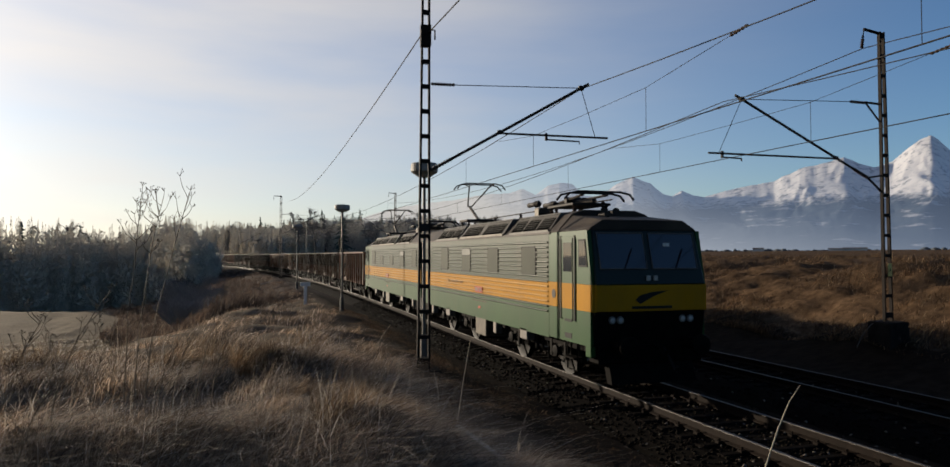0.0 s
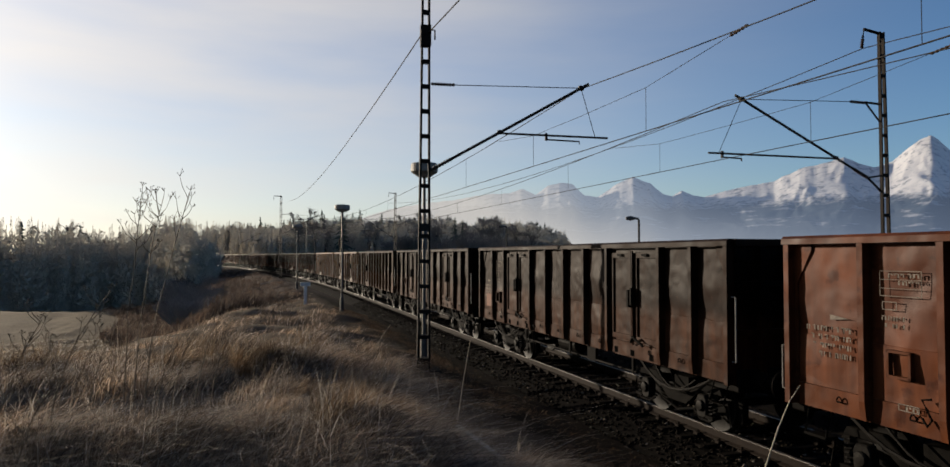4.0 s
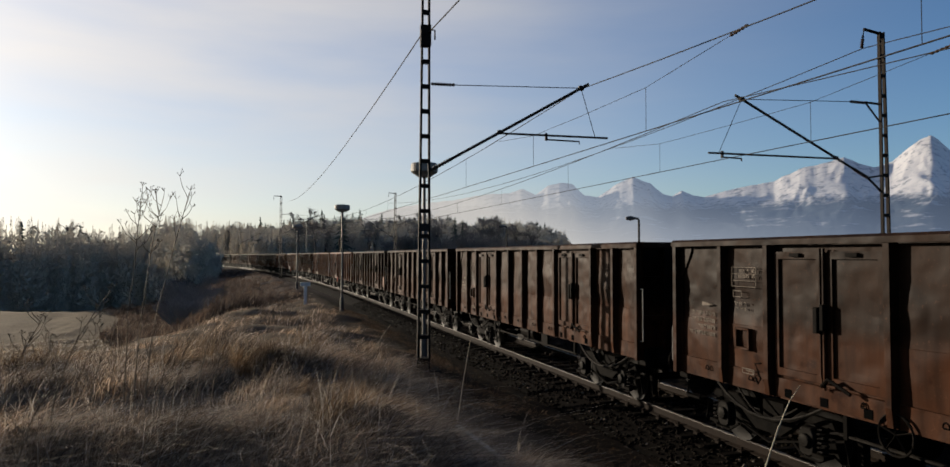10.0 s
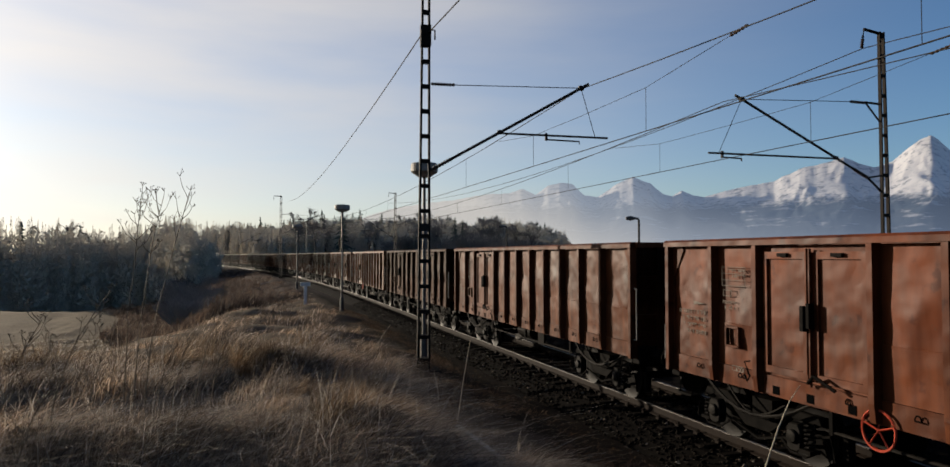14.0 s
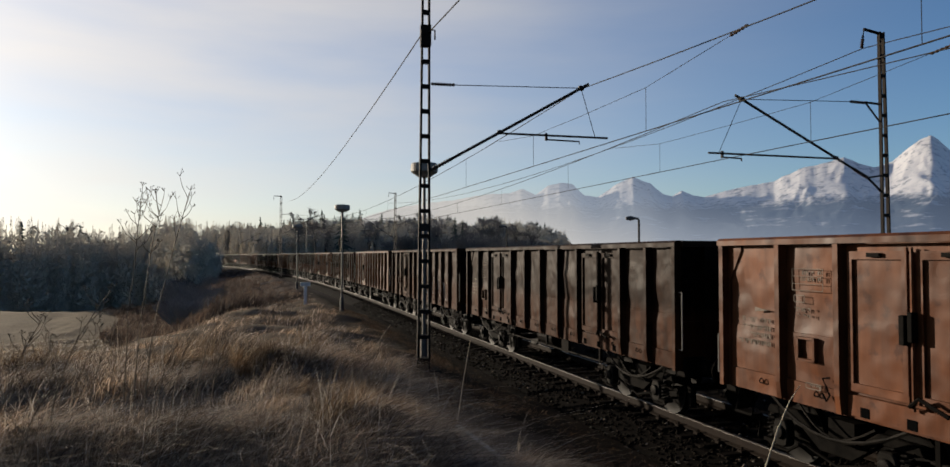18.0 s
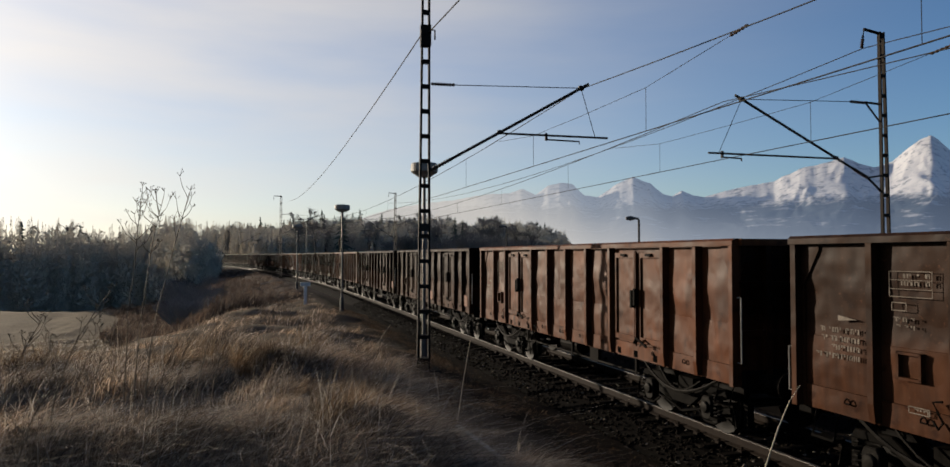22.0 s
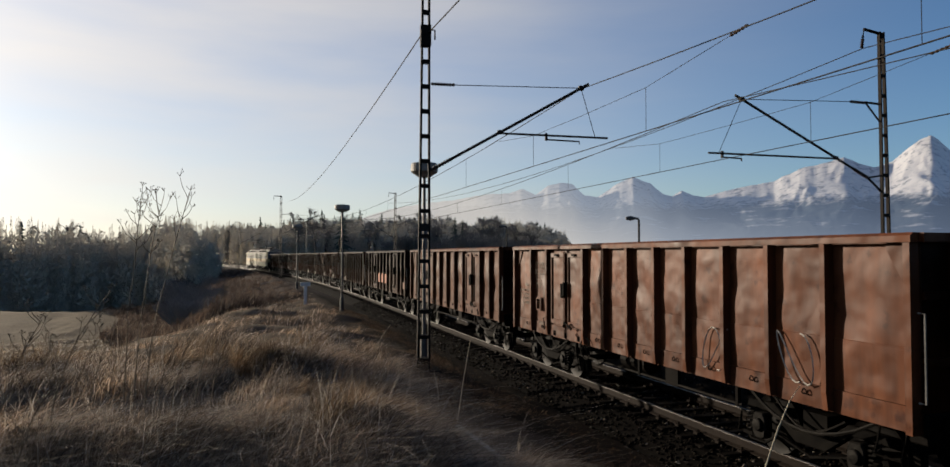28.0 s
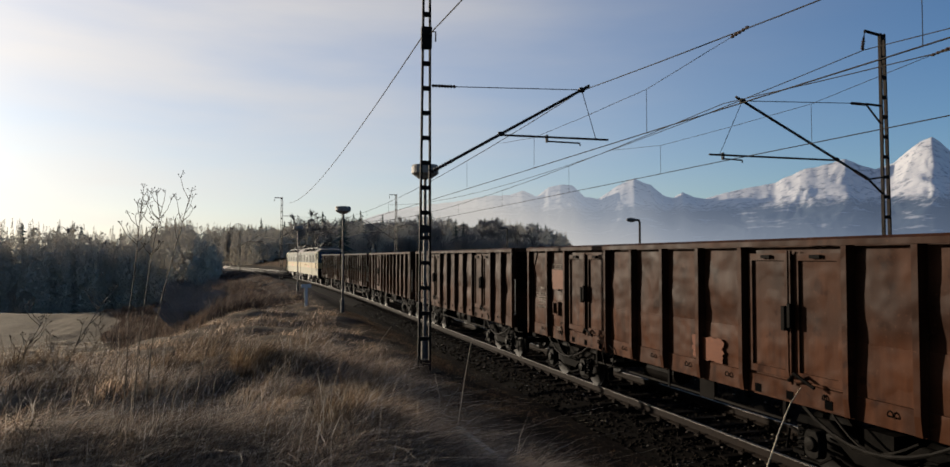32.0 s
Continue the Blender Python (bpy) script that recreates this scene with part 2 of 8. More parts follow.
def wagon_paint():
    """Wagon enamel: the object's own colour, dusty above, redder where it was scraped, with rust blooms and dents."""
    m, n, l, b = material("worn_wagon_paint", (0.2, 0.12, 0.08), 0.55, 0.0, 0.3)
    info = n.new("ShaderNodeObjectInfo")
    tc = n.new("ShaderNodeTexCoord")
    shift = n.new("ShaderNodeVectorMath")
    shift.operation = "ADD"
    far = n.new("ShaderNodeVectorMath")
    far.operation = "SCALE"
    far.inputs[0].default_value = (31.0, 57.0, 13.0)
    l.new(info.outputs["Random"], far.inputs["Scale"])
    l.new(tc.outputs["Object"], shift.inputs[0])
    l.new(far.outputs[0], shift.inputs[1])

    def nz(scale, detail, mapped=None):
        t = n.new("ShaderNodeTexNoise")
        t.inputs["Scale"].default_value, t.inputs["Detail"].default_value = scale, detail
        if mapped:
            mp = n.new("ShaderNodeMapping")
            mp.inputs["Scale"].default_value = mapped
            l.new(shift.outputs[0], mp.inputs["Vector"])
            l.new(mp.outputs[0], t.inputs["Vector"])
        else:
            l.new(shift.outputs[0], t.inputs["Vector"])
        return t.outputs["Fac"]
    coarse, streak, fine, dents, blot = nz(1.1, 5), nz(1.0, 5, (6.0, 6.0, 0.7)), nz(26.0, 4), nz(2.6, 1.0), nz(3.4, 6)
    tone = ramp_node(n, l, coarse, [(0.30, (0.50, 0.46, 0.44)), (0.50, (0.95, 0.95, 0.95)), (0.70, (1.45, 1.40, 1.30))])
    col = mix_node(n, l, 1.0, info.outputs["Color"], tone.outputs[0], "MULTIPLY")
    # scoured red band below a wavering line
    sep = n.new("ShaderNodeSeparateXYZ")
    l.new(tc.outputs["Object"], sep.inputs[0])
    wob = n.new("ShaderNodeMath")
    wob.operation = "MULTIPLY_ADD"
    wob.inputs[1].default_value = 0.45
    l.new(coarse, wob.inputs[0])
    l.new(sep.outputs["Z"], wob.inputs[2])
    mr = n.new("ShaderNodeMapRange")
    mr.inputs["From Min"].default_value, mr.inputs["From Max"].default_value = 2.08, 2.34
    mr.inputs["To Min"].default_value, mr.inputs["To Max"].default_value = 0.30, 0.0
    l.new(wob.outputs[0], mr.inputs["Value"])
    rusty = ramp_node(n, l, streak, [(0.3, (0.0409, 0.0141, 0.00586)), (0.7, (0.0853, 0.0294, 0.0112))])
    col = mix_node(n, l, mr.outputs[0], col, rusty.outputs[0])
    st = ramp_node(n, l, streak, [(0.35, (0.70, 0.66, 0.62)), (0.62, (1.06, 1.06, 1.06))])
    col = mix_node(n, l, 0.8, col, st.outputs[0], "MULTIPLY")
    # paint flaked off in dark brown blotches, and chalked pale patches high up
    flaked = ramp_node(n, l, blot, [(0.60, (1, 1, 1)), (0.66, (0.52, 0.42, 0.36)), (0.75, (0.36, 0.27, 0.22))])
    col = mix_node(n, l, 0.85, col, flaked.outputs[0], "MULTIPLY")
    chalk = n.new("ShaderNodeMapRange")
    chalk.inputs["From Min"].default_value, chalk.inputs["From Max"].default_value = 2.35, 3.3
    l.new(wob.outputs[0], chalk.inputs["Value"])
    pale = mix_node(n, l, 1.0, col, (1.10, 1.14, 1.16), "MULTIPLY")
    col = mix_node(n, l, chalk.outputs[0], col, pale)
    spots = ramp_node(n, l, fine, [(0.62, (0, 0, 0)), (0.72, (1, 1, 1))])
    gate = n.new("ShaderNodeMath")
    gate.operation = "MULTIPLY"
    l.new(spots.outputs[0], gate.inputs[0])
    l.new(streak, gate.inputs[1])
    col = mix_node(n, l, gate.outputs[0], col, (0.055, 0.024, 0.013))
    l.new(col, b.inputs["Base Color"])
    rr = n.new("ShaderNodeMapRange")
    rr.inputs["To Min"].default_value, rr.inputs["To Max"].default_value = 0.36, 0.66
    l.new(coarse, rr.inputs["Value"])
    l.new(rr.outputs[0], b.inputs["Roughness"])
    shine = n.new("ShaderNodeRGBToBW")
    l.new(info.outputs["Color"], shine.inputs[0])
    sr = n.new("ShaderNodeMapRange")
    sr.inputs["From Min"].default_value, sr.inputs["From Max"].default_value = 0.016, 0.06
    sr.inputs["To Min"].default_value, sr.inputs["To Max"].default_value = 0.03, 0.20
    l.new(shine.outputs[0], sr.inputs["Value"])
    l.new(sr.outputs[0], b.inputs["Specular IOR Level"])
    few = ramp_node(n, l, dents, [(0.36, (0.0, 0.0, 0.0)), (0.50, (0.45, 0.45, 0.45)), (0.58, (0.5, 0.5, 0.5)), (0.72, (1.0, 1.0, 1.0))])
    few.color_ramp.interpolation = "B_SPLINE"
    b1 = bump_node(n, l, b, few.outputs[0], 0.5, 0.035)
    bump_node(n, l, b, fine, 0.06, 0.003, b1)
    return m


WAGON = wagon_paint()
# bogies and gear: shade beneath the wagons put into the dark colours
AXLE_CAP = mottled("worn_axle_cap", (0.00291, 0.00253, 0.00214), (0.0106, 0.00952, 0.00833), 9.0, 0.45, 0.3, 40, 0.1, 0.002, spec=0.03)
BOGIE = mottled("grimy_shade_dark_bogie", (0.00105, 0.000913, 0.000787), (0.00548, 0.00472, 0.00393), 5.0, 0.7, 0.0, 30, 0.3, 0.006, spec=0.015)
DUSTY = mottled("dusty_shade_dark_gear", (0.00189, 0.00162, 0.00135), (0.0128, 0.0112, 0.00946), 5.0, 0.7, 0.0, 30, 0.3, 0.006, spec=0.03)


def weathered(m, amount):
    """Adds road dust in soft vertical runs to a paint."""
    n, l = m.node_tree.nodes, m.node_tree.links
    b = n["Principled BSDF"]
    src = b.inputs["Base Color"].links[0].from_socket
    run_ = noise_node(n, l, 1.0, 6, stretch_by=(1.0, 2.2, 0.5))
    r = ramp_node(n, l, run_.outputs["Fac"], [(0.46, (0, 0, 0)), (0.72, (amount,) * 3)])
    l.new(mix_node(n, l, r.outputs[0], src, (0.056, 0.043, 0.028)), b.inputs["Base Color"])


UPGREEN = mottled("dusty_upper_green_paint", (0.00532, 0.0157, 0.00407), (0.00936, 0.02, 0.00624), 0.5, 0.42, 0.0, 25, 0.02, 0.001, spec=0.10, grain=(0.9, 1.06))
for m_, a_ in ((GREEN, 0.14), (YELLOW, 0.25), (ROOF, 0.5), (UPGREEN, 0.26)):
    weathered(m_, a_)

RIBGREEN = mottled("glossy_green_rib", (0.00576, 0.015, 0.00433), (0.011, 0.0197, 0.00662), 0.5, 0.36, 0.0, 25, 0.02, 0.001, spec=0.09, grain=(0.9, 1.06))
weathered(RIBGREEN, 0.26)
RIBYELLOW = mottled("glossy_yellow_rib", (0.211, 0.1, 0.00201), (0.251, 0.125, 0.00351), 0.8, 0.36, 0.0, 25, 0.02, 0.001, spec=0.08, grain=(0.94, 1.05))
# ---- the line ----
TRACK_1, TRACK_2 = 8.42, 13.0
CURVE_FROM, CURVE_R = 42.0, 880.0


def along(s, offset=TRACK_1):
    """The place and heading (degrees) at s metres along the line, offset metres to the right of the axis x = 0."""
    if s <= CURVE_FROM:
        return Vector((offset, s, 0.0)), 0.0
    a = (s - CURVE_FROM) / CURVE_R
    r = CURVE_R + offset - TRACK_1
    return Vector((TRACK_1 - CURVE_R + r * math.cos(a), CURVE_FROM + r * math.sin(a), 0.0)), math.degrees(a)


def bend(y):
    """How far the line has swung to the left at y (arrays allowed)."""
    d = np.clip(np.asarray(y, dtype=float) - CURVE_FROM, 0, 500)
    return d * d / (2 * CURVE_R)


def lerp_table(x, xs, zs):
    return np.interp(x, xs, zs)


def smooth01(x):
    x = np.clip(x, 0, 1)
    return x * x * (3 - 2 * x)


def lumps(x, y, scale, seed):
    """Cheap smooth noise out of sines, about -1 to 1."""
    rnd = random.Random(seed)
    v = 0
    for _ in range(5):
        a, p = rnd.uniform(0, 6.28), rnd.uniform(0, 6.28)
        k = scale * rnd.uniform(0.6, 1.7)
        v = v + np.sin((x * math.cos(a) + y * math.sin(a)) * k + p)
    return v / 2.6


def ground_z(x, y):
    """The height of the ground sheet."""
    x, y = np.asarray(x, dtype=float), np.asarray(y, dtype=float)
    q = x + bend(y)                                   # distance across the line
    crest = lerp_table(y, [-30, 0, 6, 12, 20, 28, 40, 60, 120], [1.2, 1.25, 1.12, 0.95, 0.55, 0.15, -0.15, -0.35, -0.5])
    foot = lerp_table(y, [-30, 0, 10, 18, 40, 80], [2.6, 2.6, 3.2, 3.4, 3.9, 3.0])
    left_edge = lerp_table(y, [-30, 5, 12, 25, 40, 70], [-5.0, -4.4, -4.0, -2.2, 0.2, 1.5])
    z = np.full(np.broadcast(x, y).shape, -0.48)
    # verge between bank and ballast
    verge = lerp_table(q, [3.0, 4.4, 5.6, 6.6], [0.18, 0.08, -0.25, -0.48])
    z = np.where(q < 6.6, verge, z)
    t = smooth01((foot - q) / 2.4)
    z = np.where(q < foot, z * (1 - t) + crest * t, z)
    fall = smooth01((left_edge - q) / 13.0)
    z = np.where(q < left_edge, crest * (1 - fall) + (-5.4) * fall, z)
    # far side: ditch, bank and the high field
    right = lerp_table(q, [15.2, 16.2, 18.2, 20.0, 22.5, 26.0, 30.0, 60.0, 400.0, 1500.0, 4000.0], [-0.48, -0.45, 0.02, 0.45, 1.45, 2.35, 2.62, 2.75, 5.2, 14.0, 40.0])
    z = np.where(q > 15.2, right, z)
    rough = np.where((q > 5.6) & (q < 15.6), 0.0, 1.0)
    # tussocky mounds on the bank: (x, y, across, along, height)
    for mx, my, wa, wl_, mh in ((-1.95, 10.7, 1.35, 0.6, 0.26), (-1.7, 8.9, 1.2, 0.8, -0.28), (0.35, 13.0, 1.3, 0.8, 0.26), (0.9, 11.4, 1.0, 0.6, -0.12), (1.55, 9.9, 1.1, 0.55, 0.24), (0.85, 7.05, 0.6, 0.42, 0.20), (-4.6, 9.6, 1.0, 0.9, 0.30), (-0.2, 7.9, 0.9, 0.5, -0.16), (0.2, 16.5, 2.0, 1.0, 0.25), (-1.2, 7.2, 0.9, 0.45, 0.14)):
        u, v = (x - mx) * 0.966 - (y - my) * 0.259, (x - mx) * 0.259 + (y - my) * 0.966
        z = z + mh * np.exp(-(u / wa) ** 2 - (v / wl_) ** 2)
    z = z + rough * (0.17 * lumps(x, y, 0.9, 3) + 0.10 * lumps(x, y, 2.9, 4)) * np.where(q < 5.6, smooth01((5.0 - q) / 1.5), smooth01((q - 17.0) / 2.0))
    # clods and hollows on the far bank
    z = z + (0.06 * lumps(x, y, 2.4, 14) + 0.08 * lumps(x, y, 5.2, 15)) * smooth01((q - 18.3) / 1.5) * smooth01((33.0 - q) / 7.0)
    z = z + 0.08 * lumps(x, y, 0.05, 8) * np.where(q < -18, 1.0, 0.0)
    # dip past the low field, shaped to hide the wood's foot from the camera
    z = z - 5.6 * smooth01((0.296 * x + 0.955 * y - 104) / 42.0) * smooth01((-9.0 - q) / 9.0)
    # woods stand on rising ground far off
    z = z + np.where(q < -6, smooth01((y - 130) / 250.0) * 9.0, 0.0)
    return z


def ground_axis(near0, near1, step, far, growth):
    a = list(np.arange(near0, near1 + step / 2, step))
    s, hi = step, a[-1]
    while hi < far:
        s *= growth
        hi += s
        a.append(hi)
    s, lo = step, a[0]
    while lo > -far:
        s *= growth
        lo -= s
        a.insert(0, lo)
    return np.array(a)


def grid_mesh(name, xs, ys, zfun, smooth=True):
    X, Y = np.meshgrid(xs, ys)
    Z = zfun(X, Y)
    nx, ny = len(xs), len(ys)
    v = np.stack([X.ravel(), Y.ravel(), Z.ravel()], 1)
    i = np.arange(nx * ny).reshape(ny, nx)
    f = np.stack([i[:-1, :-1].ravel(), i[:-1, 1:].ravel(), i[1:, 1:].ravel(), i[1:, :-1].ravel()], 1)
    return raw_mesh(name, v, f, smooth)


def ground_material():
    m, n, l, b = material("dry_winter_turf", (0.2, 0.15, 0.08), 0.95, 0.0, 0.02)
    big = noise_node(n, l, 0.35, 5)
    mid = noise_node(n, l, 3.0, 5)
    fine = noise_node(n, l, 30.0, 4)
    straw = ramp_node(n, l, mid.outputs["Fac"], [(0.3, (0.0602, 0.0479, 0.0378)), (0.55, (0.11, 0.0896, 0.0679)), (0.75, (0.165, 0.138, 0.106))])
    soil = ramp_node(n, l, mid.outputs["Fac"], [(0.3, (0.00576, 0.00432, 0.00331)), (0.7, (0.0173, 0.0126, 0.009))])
    # bare earth along the track bed, its shade put into the dark colour
    tc = n.new("ShaderNodeTexCoord")
    sep = n.new("ShaderNodeSeparateXYZ")
    l.new(tc.outputs["Object"], sep.inputs[0])
    d = n.new("ShaderNodeMath")
    d.operation = "SUBTRACT"
    d.inputs[1].default_value = CURVE_FROM
    l.new(sep.outputs["Y"], d.inputs[0])
    pos = n.new("ShaderNodeMath")
    pos.operation = "MAXIMUM"
    pos.inputs[1].default_value = 0.0
    l.new(d.outputs[0], pos.inputs[0])
    sq = n.new("ShaderNodeMath")
    sq.operation = "MULTIPLY"
    l.new(pos.outputs[0], sq.inputs[0])
    l.new(pos.outputs[0], sq.inputs[1])
    q = n.new("ShaderNodeMath")
    q.operation = "MULTIPLY_ADD"
    q.inputs[1].default_value = 0.5 / CURVE_R
    l.new(sq.outputs[0], q.inputs[0])
    l.new(sep.outputs["X"], q.inputs[2])
    wob = n.new("ShaderNodeMath")
    wob.operation = "MULTIPLY_ADD"
    wob.inputs[1].default_value = 2.2
    l.new(mid.outputs["Fac"], wob.inputs[0])
    l.new(q.outputs[0], wob.inputs[2])
    mr = n.new("ShaderNodeMapRange")
    mr.inputs["From Min"].default_value, mr.inputs["From Max"].default_value = 4.6, 5.8
    l.new(wob.outputs[0], mr.inputs["Value"])
    mr2 = n.new("ShaderNodeMapRange")
    mr2.inputs["From Min"].default_value, mr2.inputs["From Max"].default_value = 22.5, 20.0
    l.new(wob.outputs[0], mr2.inputs["Value"])
    both = n.new("ShaderNodeMath")
    both.operation = "MULTIPLY"
    l.new(mr.outputs[0], both.inputs[0])
    l.new(mr2.outputs[0], both.inputs[1])
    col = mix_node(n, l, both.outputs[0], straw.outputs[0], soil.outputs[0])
    # overgrown slope: thicket brown with the slope's shade mixed into the colour
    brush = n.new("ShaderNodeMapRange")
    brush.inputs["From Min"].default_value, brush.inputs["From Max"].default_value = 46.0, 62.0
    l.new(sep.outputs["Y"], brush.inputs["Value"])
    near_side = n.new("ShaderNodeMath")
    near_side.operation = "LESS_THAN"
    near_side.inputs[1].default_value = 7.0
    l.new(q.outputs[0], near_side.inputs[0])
    thicket_shade = n.new("ShaderNodeMath")
    thicket_shade.operation = "MULTIPLY"
    l.new(brush.outputs[0], thicket_shade.inputs[0])
    l.new(near_side.outputs[0], thicket_shade.inputs[1])
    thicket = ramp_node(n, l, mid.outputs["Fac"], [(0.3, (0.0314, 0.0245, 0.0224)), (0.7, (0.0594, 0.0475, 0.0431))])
    col = mix_node(n, l, thicket_shade.outputs[0], col, thicket.outputs[0])
    heath = n.new("ShaderNodeMapRange")
    heath.inputs["From Min"].default_value, heath.inputs["From Max"].default_value = 19.0, 21.0
    l.new(q.outputs[0], heath.inputs["Value"])
    russet = ramp_node(n, l, mid.outputs["Fac"], [(0.3, (0.0323, 0.0197, 0.0115)), (0.7, (0.0996, 0.0648, 0.0394))])
    col = mix_node(n, l, heath.outputs[0], col, russet.outputs[0])
    low = n.new("ShaderNodeMapRange")
    low.inputs["From Min"].default_value, low.inputs["From Max"].default_value = -3.6, -4.8
    l.new(sep.outputs["Z"], low.inputs["Value"])
    stubble = ramp_node(n, l, mid.outputs["Fac"], [(0.3, (0.104, 0.0835, 0.0599)), (0.7, (0.148, 0.121, 0.0883))])
    col = mix_node(n, l, low.outputs[0], col, stubble.outputs[0])
    tint = ramp_node(n, l, big.outputs["Fac"], [(0.3, (0.78, 0.76, 0.70)), (0.7, (1.15, 1.12, 1.05))])
    col = mix_node(n, l, 1.0, col, tint.outputs[0], "MULTIPLY")
    grain = ramp_node(n, l, fine.outputs["Fac"], [(0.3, (0.6, 0.6, 0.6)), (0.7, (1.25, 1.25, 1.25))])
    col = mix_node(n, l, 1.0, col, grain.outputs[0], "MULTIPLY")
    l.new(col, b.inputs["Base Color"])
    b1 = bump_node(n, l, b, mid.outputs["Fac"], 0.5, 0.08)
    bump_node(n, l, b, fine.outputs["Fac"], 0.5, 0.02, b1)
    return m


TURF = ground_material()
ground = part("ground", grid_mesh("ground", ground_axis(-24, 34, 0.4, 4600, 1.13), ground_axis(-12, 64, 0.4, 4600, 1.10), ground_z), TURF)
tagged(ground, "dry winter grass and bare earth beside a railway line", "ground", kind="structure")


# ---- track bed, sleepers and rails ----
def sweep(profile, offset, s0, s1, step_near=6.0):
    """A strip of that cross-section (x, z) along the line at offset, open or closed as the profile is."""
    stations = []
    s = s0
    while s < s1:
        stations.append(s)
        s += 40.0 if s < CURVE_FROM - 40 else step_near
    stations.append(s1)
    v, k = [], len(profile)
    for s in stations:
        p, a = along(s, offset)
        c, sn = math.cos(radians(a)), math.sin(radians(a))
        v += [(p.x + x * c, p.y + x * sn, p.z + z) for x, z in profile]
    f = []
    for i in range(len(stations) - 1):
        for j in range(k):
            f.append((i * k + j, i * k + (j + 1) % k, (i + 1) * k + (j + 1) % k, (i + 1) * k + j))
    return v, f


RAIL_FOOT = [(-0.07, -0.172), (0.07, -0.172), (0.07, -0.158), (0.012, -0.13), (0.010, -0.048), (0.034, -0.038), (0.034, -0.004), (-0.034, -0.004), (-0.034, -0.038), (-0.010, -0.048), (-0.012, -0.13), (-0.07, -0.158)]
RAIL_TOP = [(-0.035, -0.012), (0.035, -0.012), (0.030, 0.0), (-0.030, 0.0)]
END_BACK, END_FAR = -480.0, 640.0
for centre, what in ((TRACK_1, "near"), (TRACK_2, "far")):
    bed = [(-2.25, -0.56), (-1.65, -0.30), (-1.35, -0.215), (1.35, -0.215), (1.65, -0.30), (2.25, -0.56)]
    v, f = sweep(bed, centre, END_BACK, END_FAR)
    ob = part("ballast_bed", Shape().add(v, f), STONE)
    tagged(ob, "crushed-stone ballast bed under the rails, its shade in a near-black colour", "ballast", kind="structure")
    for side in (-0.7525, 0.7525):
        rail = thing("rail", "rusty steel rail with a polished running surface", "rail", "rails of the line", kind="structure")
        v, f = sweep(RAIL_FOOT, centre + side, END_BACK, END_FAR)
        part("rail_web", Shape().add(v, f), RAIL_SIDE, rail)
        v, f = sweep(RAIL_TOP, centre + side, END_BACK, END_FAR)
        part("running_surface", Shape().add(v, f), RAIL_HEAD, rail, "polished running surface")

sleeper_shape = Shape().prism([(-0.13, -0.36), (0.13, -0.36), (0.11, -0.20), (0.075, -0.176), (-0.075, -0.176), (-0.11, -0.20)], "x", -1.28, 1.28)
sleeper_mesh = sleeper_shape.mesh("sleeper", 0.012)
sleeper_mesh.materials.append(SLEEPER)
clip_shape = Shape()
for sx in (-0.7525, 0.7525):
    for d in (-1, 1):
        clip_shape.box(sx + d * 0.07, sx + d * 0.17, -0.05, 0.05, -0.178, -0.140)
        clip_shape.lathe([(0.022, -0.14), (0.022, -0.10), (0.012, -0.095)], (sx + d * 0.115, 0, 0), "z", 6)
clip_mesh = clip_shape.mesh("rail_fastening")
clip_mesh.materials.append(RAIL_SIDE)
far_v, far_f = [], []
box_ids = [(0, 2, 3, 1), (4, 5, 7, 6), (0, 1, 5, 4), (2, 6, 7, 3), (0, 4, 6, 2), (1, 3, 7, 5)]
for centre in (TRACK_1, TRACK_2):
    track = thing("sleeper_row", "concrete sleepers bedded in dark ballast", "sleepers", "track", kind="structure")
    for i in range(-40, 420):
        s = i * 0.61
        p, a = along(s, centre)
        if 0 <= s < 62:
            ob = part("sleeper", sleeper_mesh, None, track)
            ob.matrix_basis = pose(p.x + random.uniform(-0.02, 0.02), p.y, random.uniform(-0.006, 0.004), 0, 0, a)
            if s < 22:
                part("rail_fastening", clip_mesh, None, ob)
        else:
            m = pose(p.x, p.y, 0, 0, 0, a)
            n0 = len(far_v)
            far_v += [m @ Vector((x, y, z)) for z in (-0.36, -0.178) for y in (-0.12, 0.12) for x in (-1.28, 1.28)]
            far_f += [tuple(j + n0 for j in f) for f in box_ids]
far_sleepers = part("far_sleepers", Shape().add(far_v, far_f), SLEEPER)
tagged(far_sleepers, "distant concrete sleepers along both tracks", "sleepers", kind="stuff")


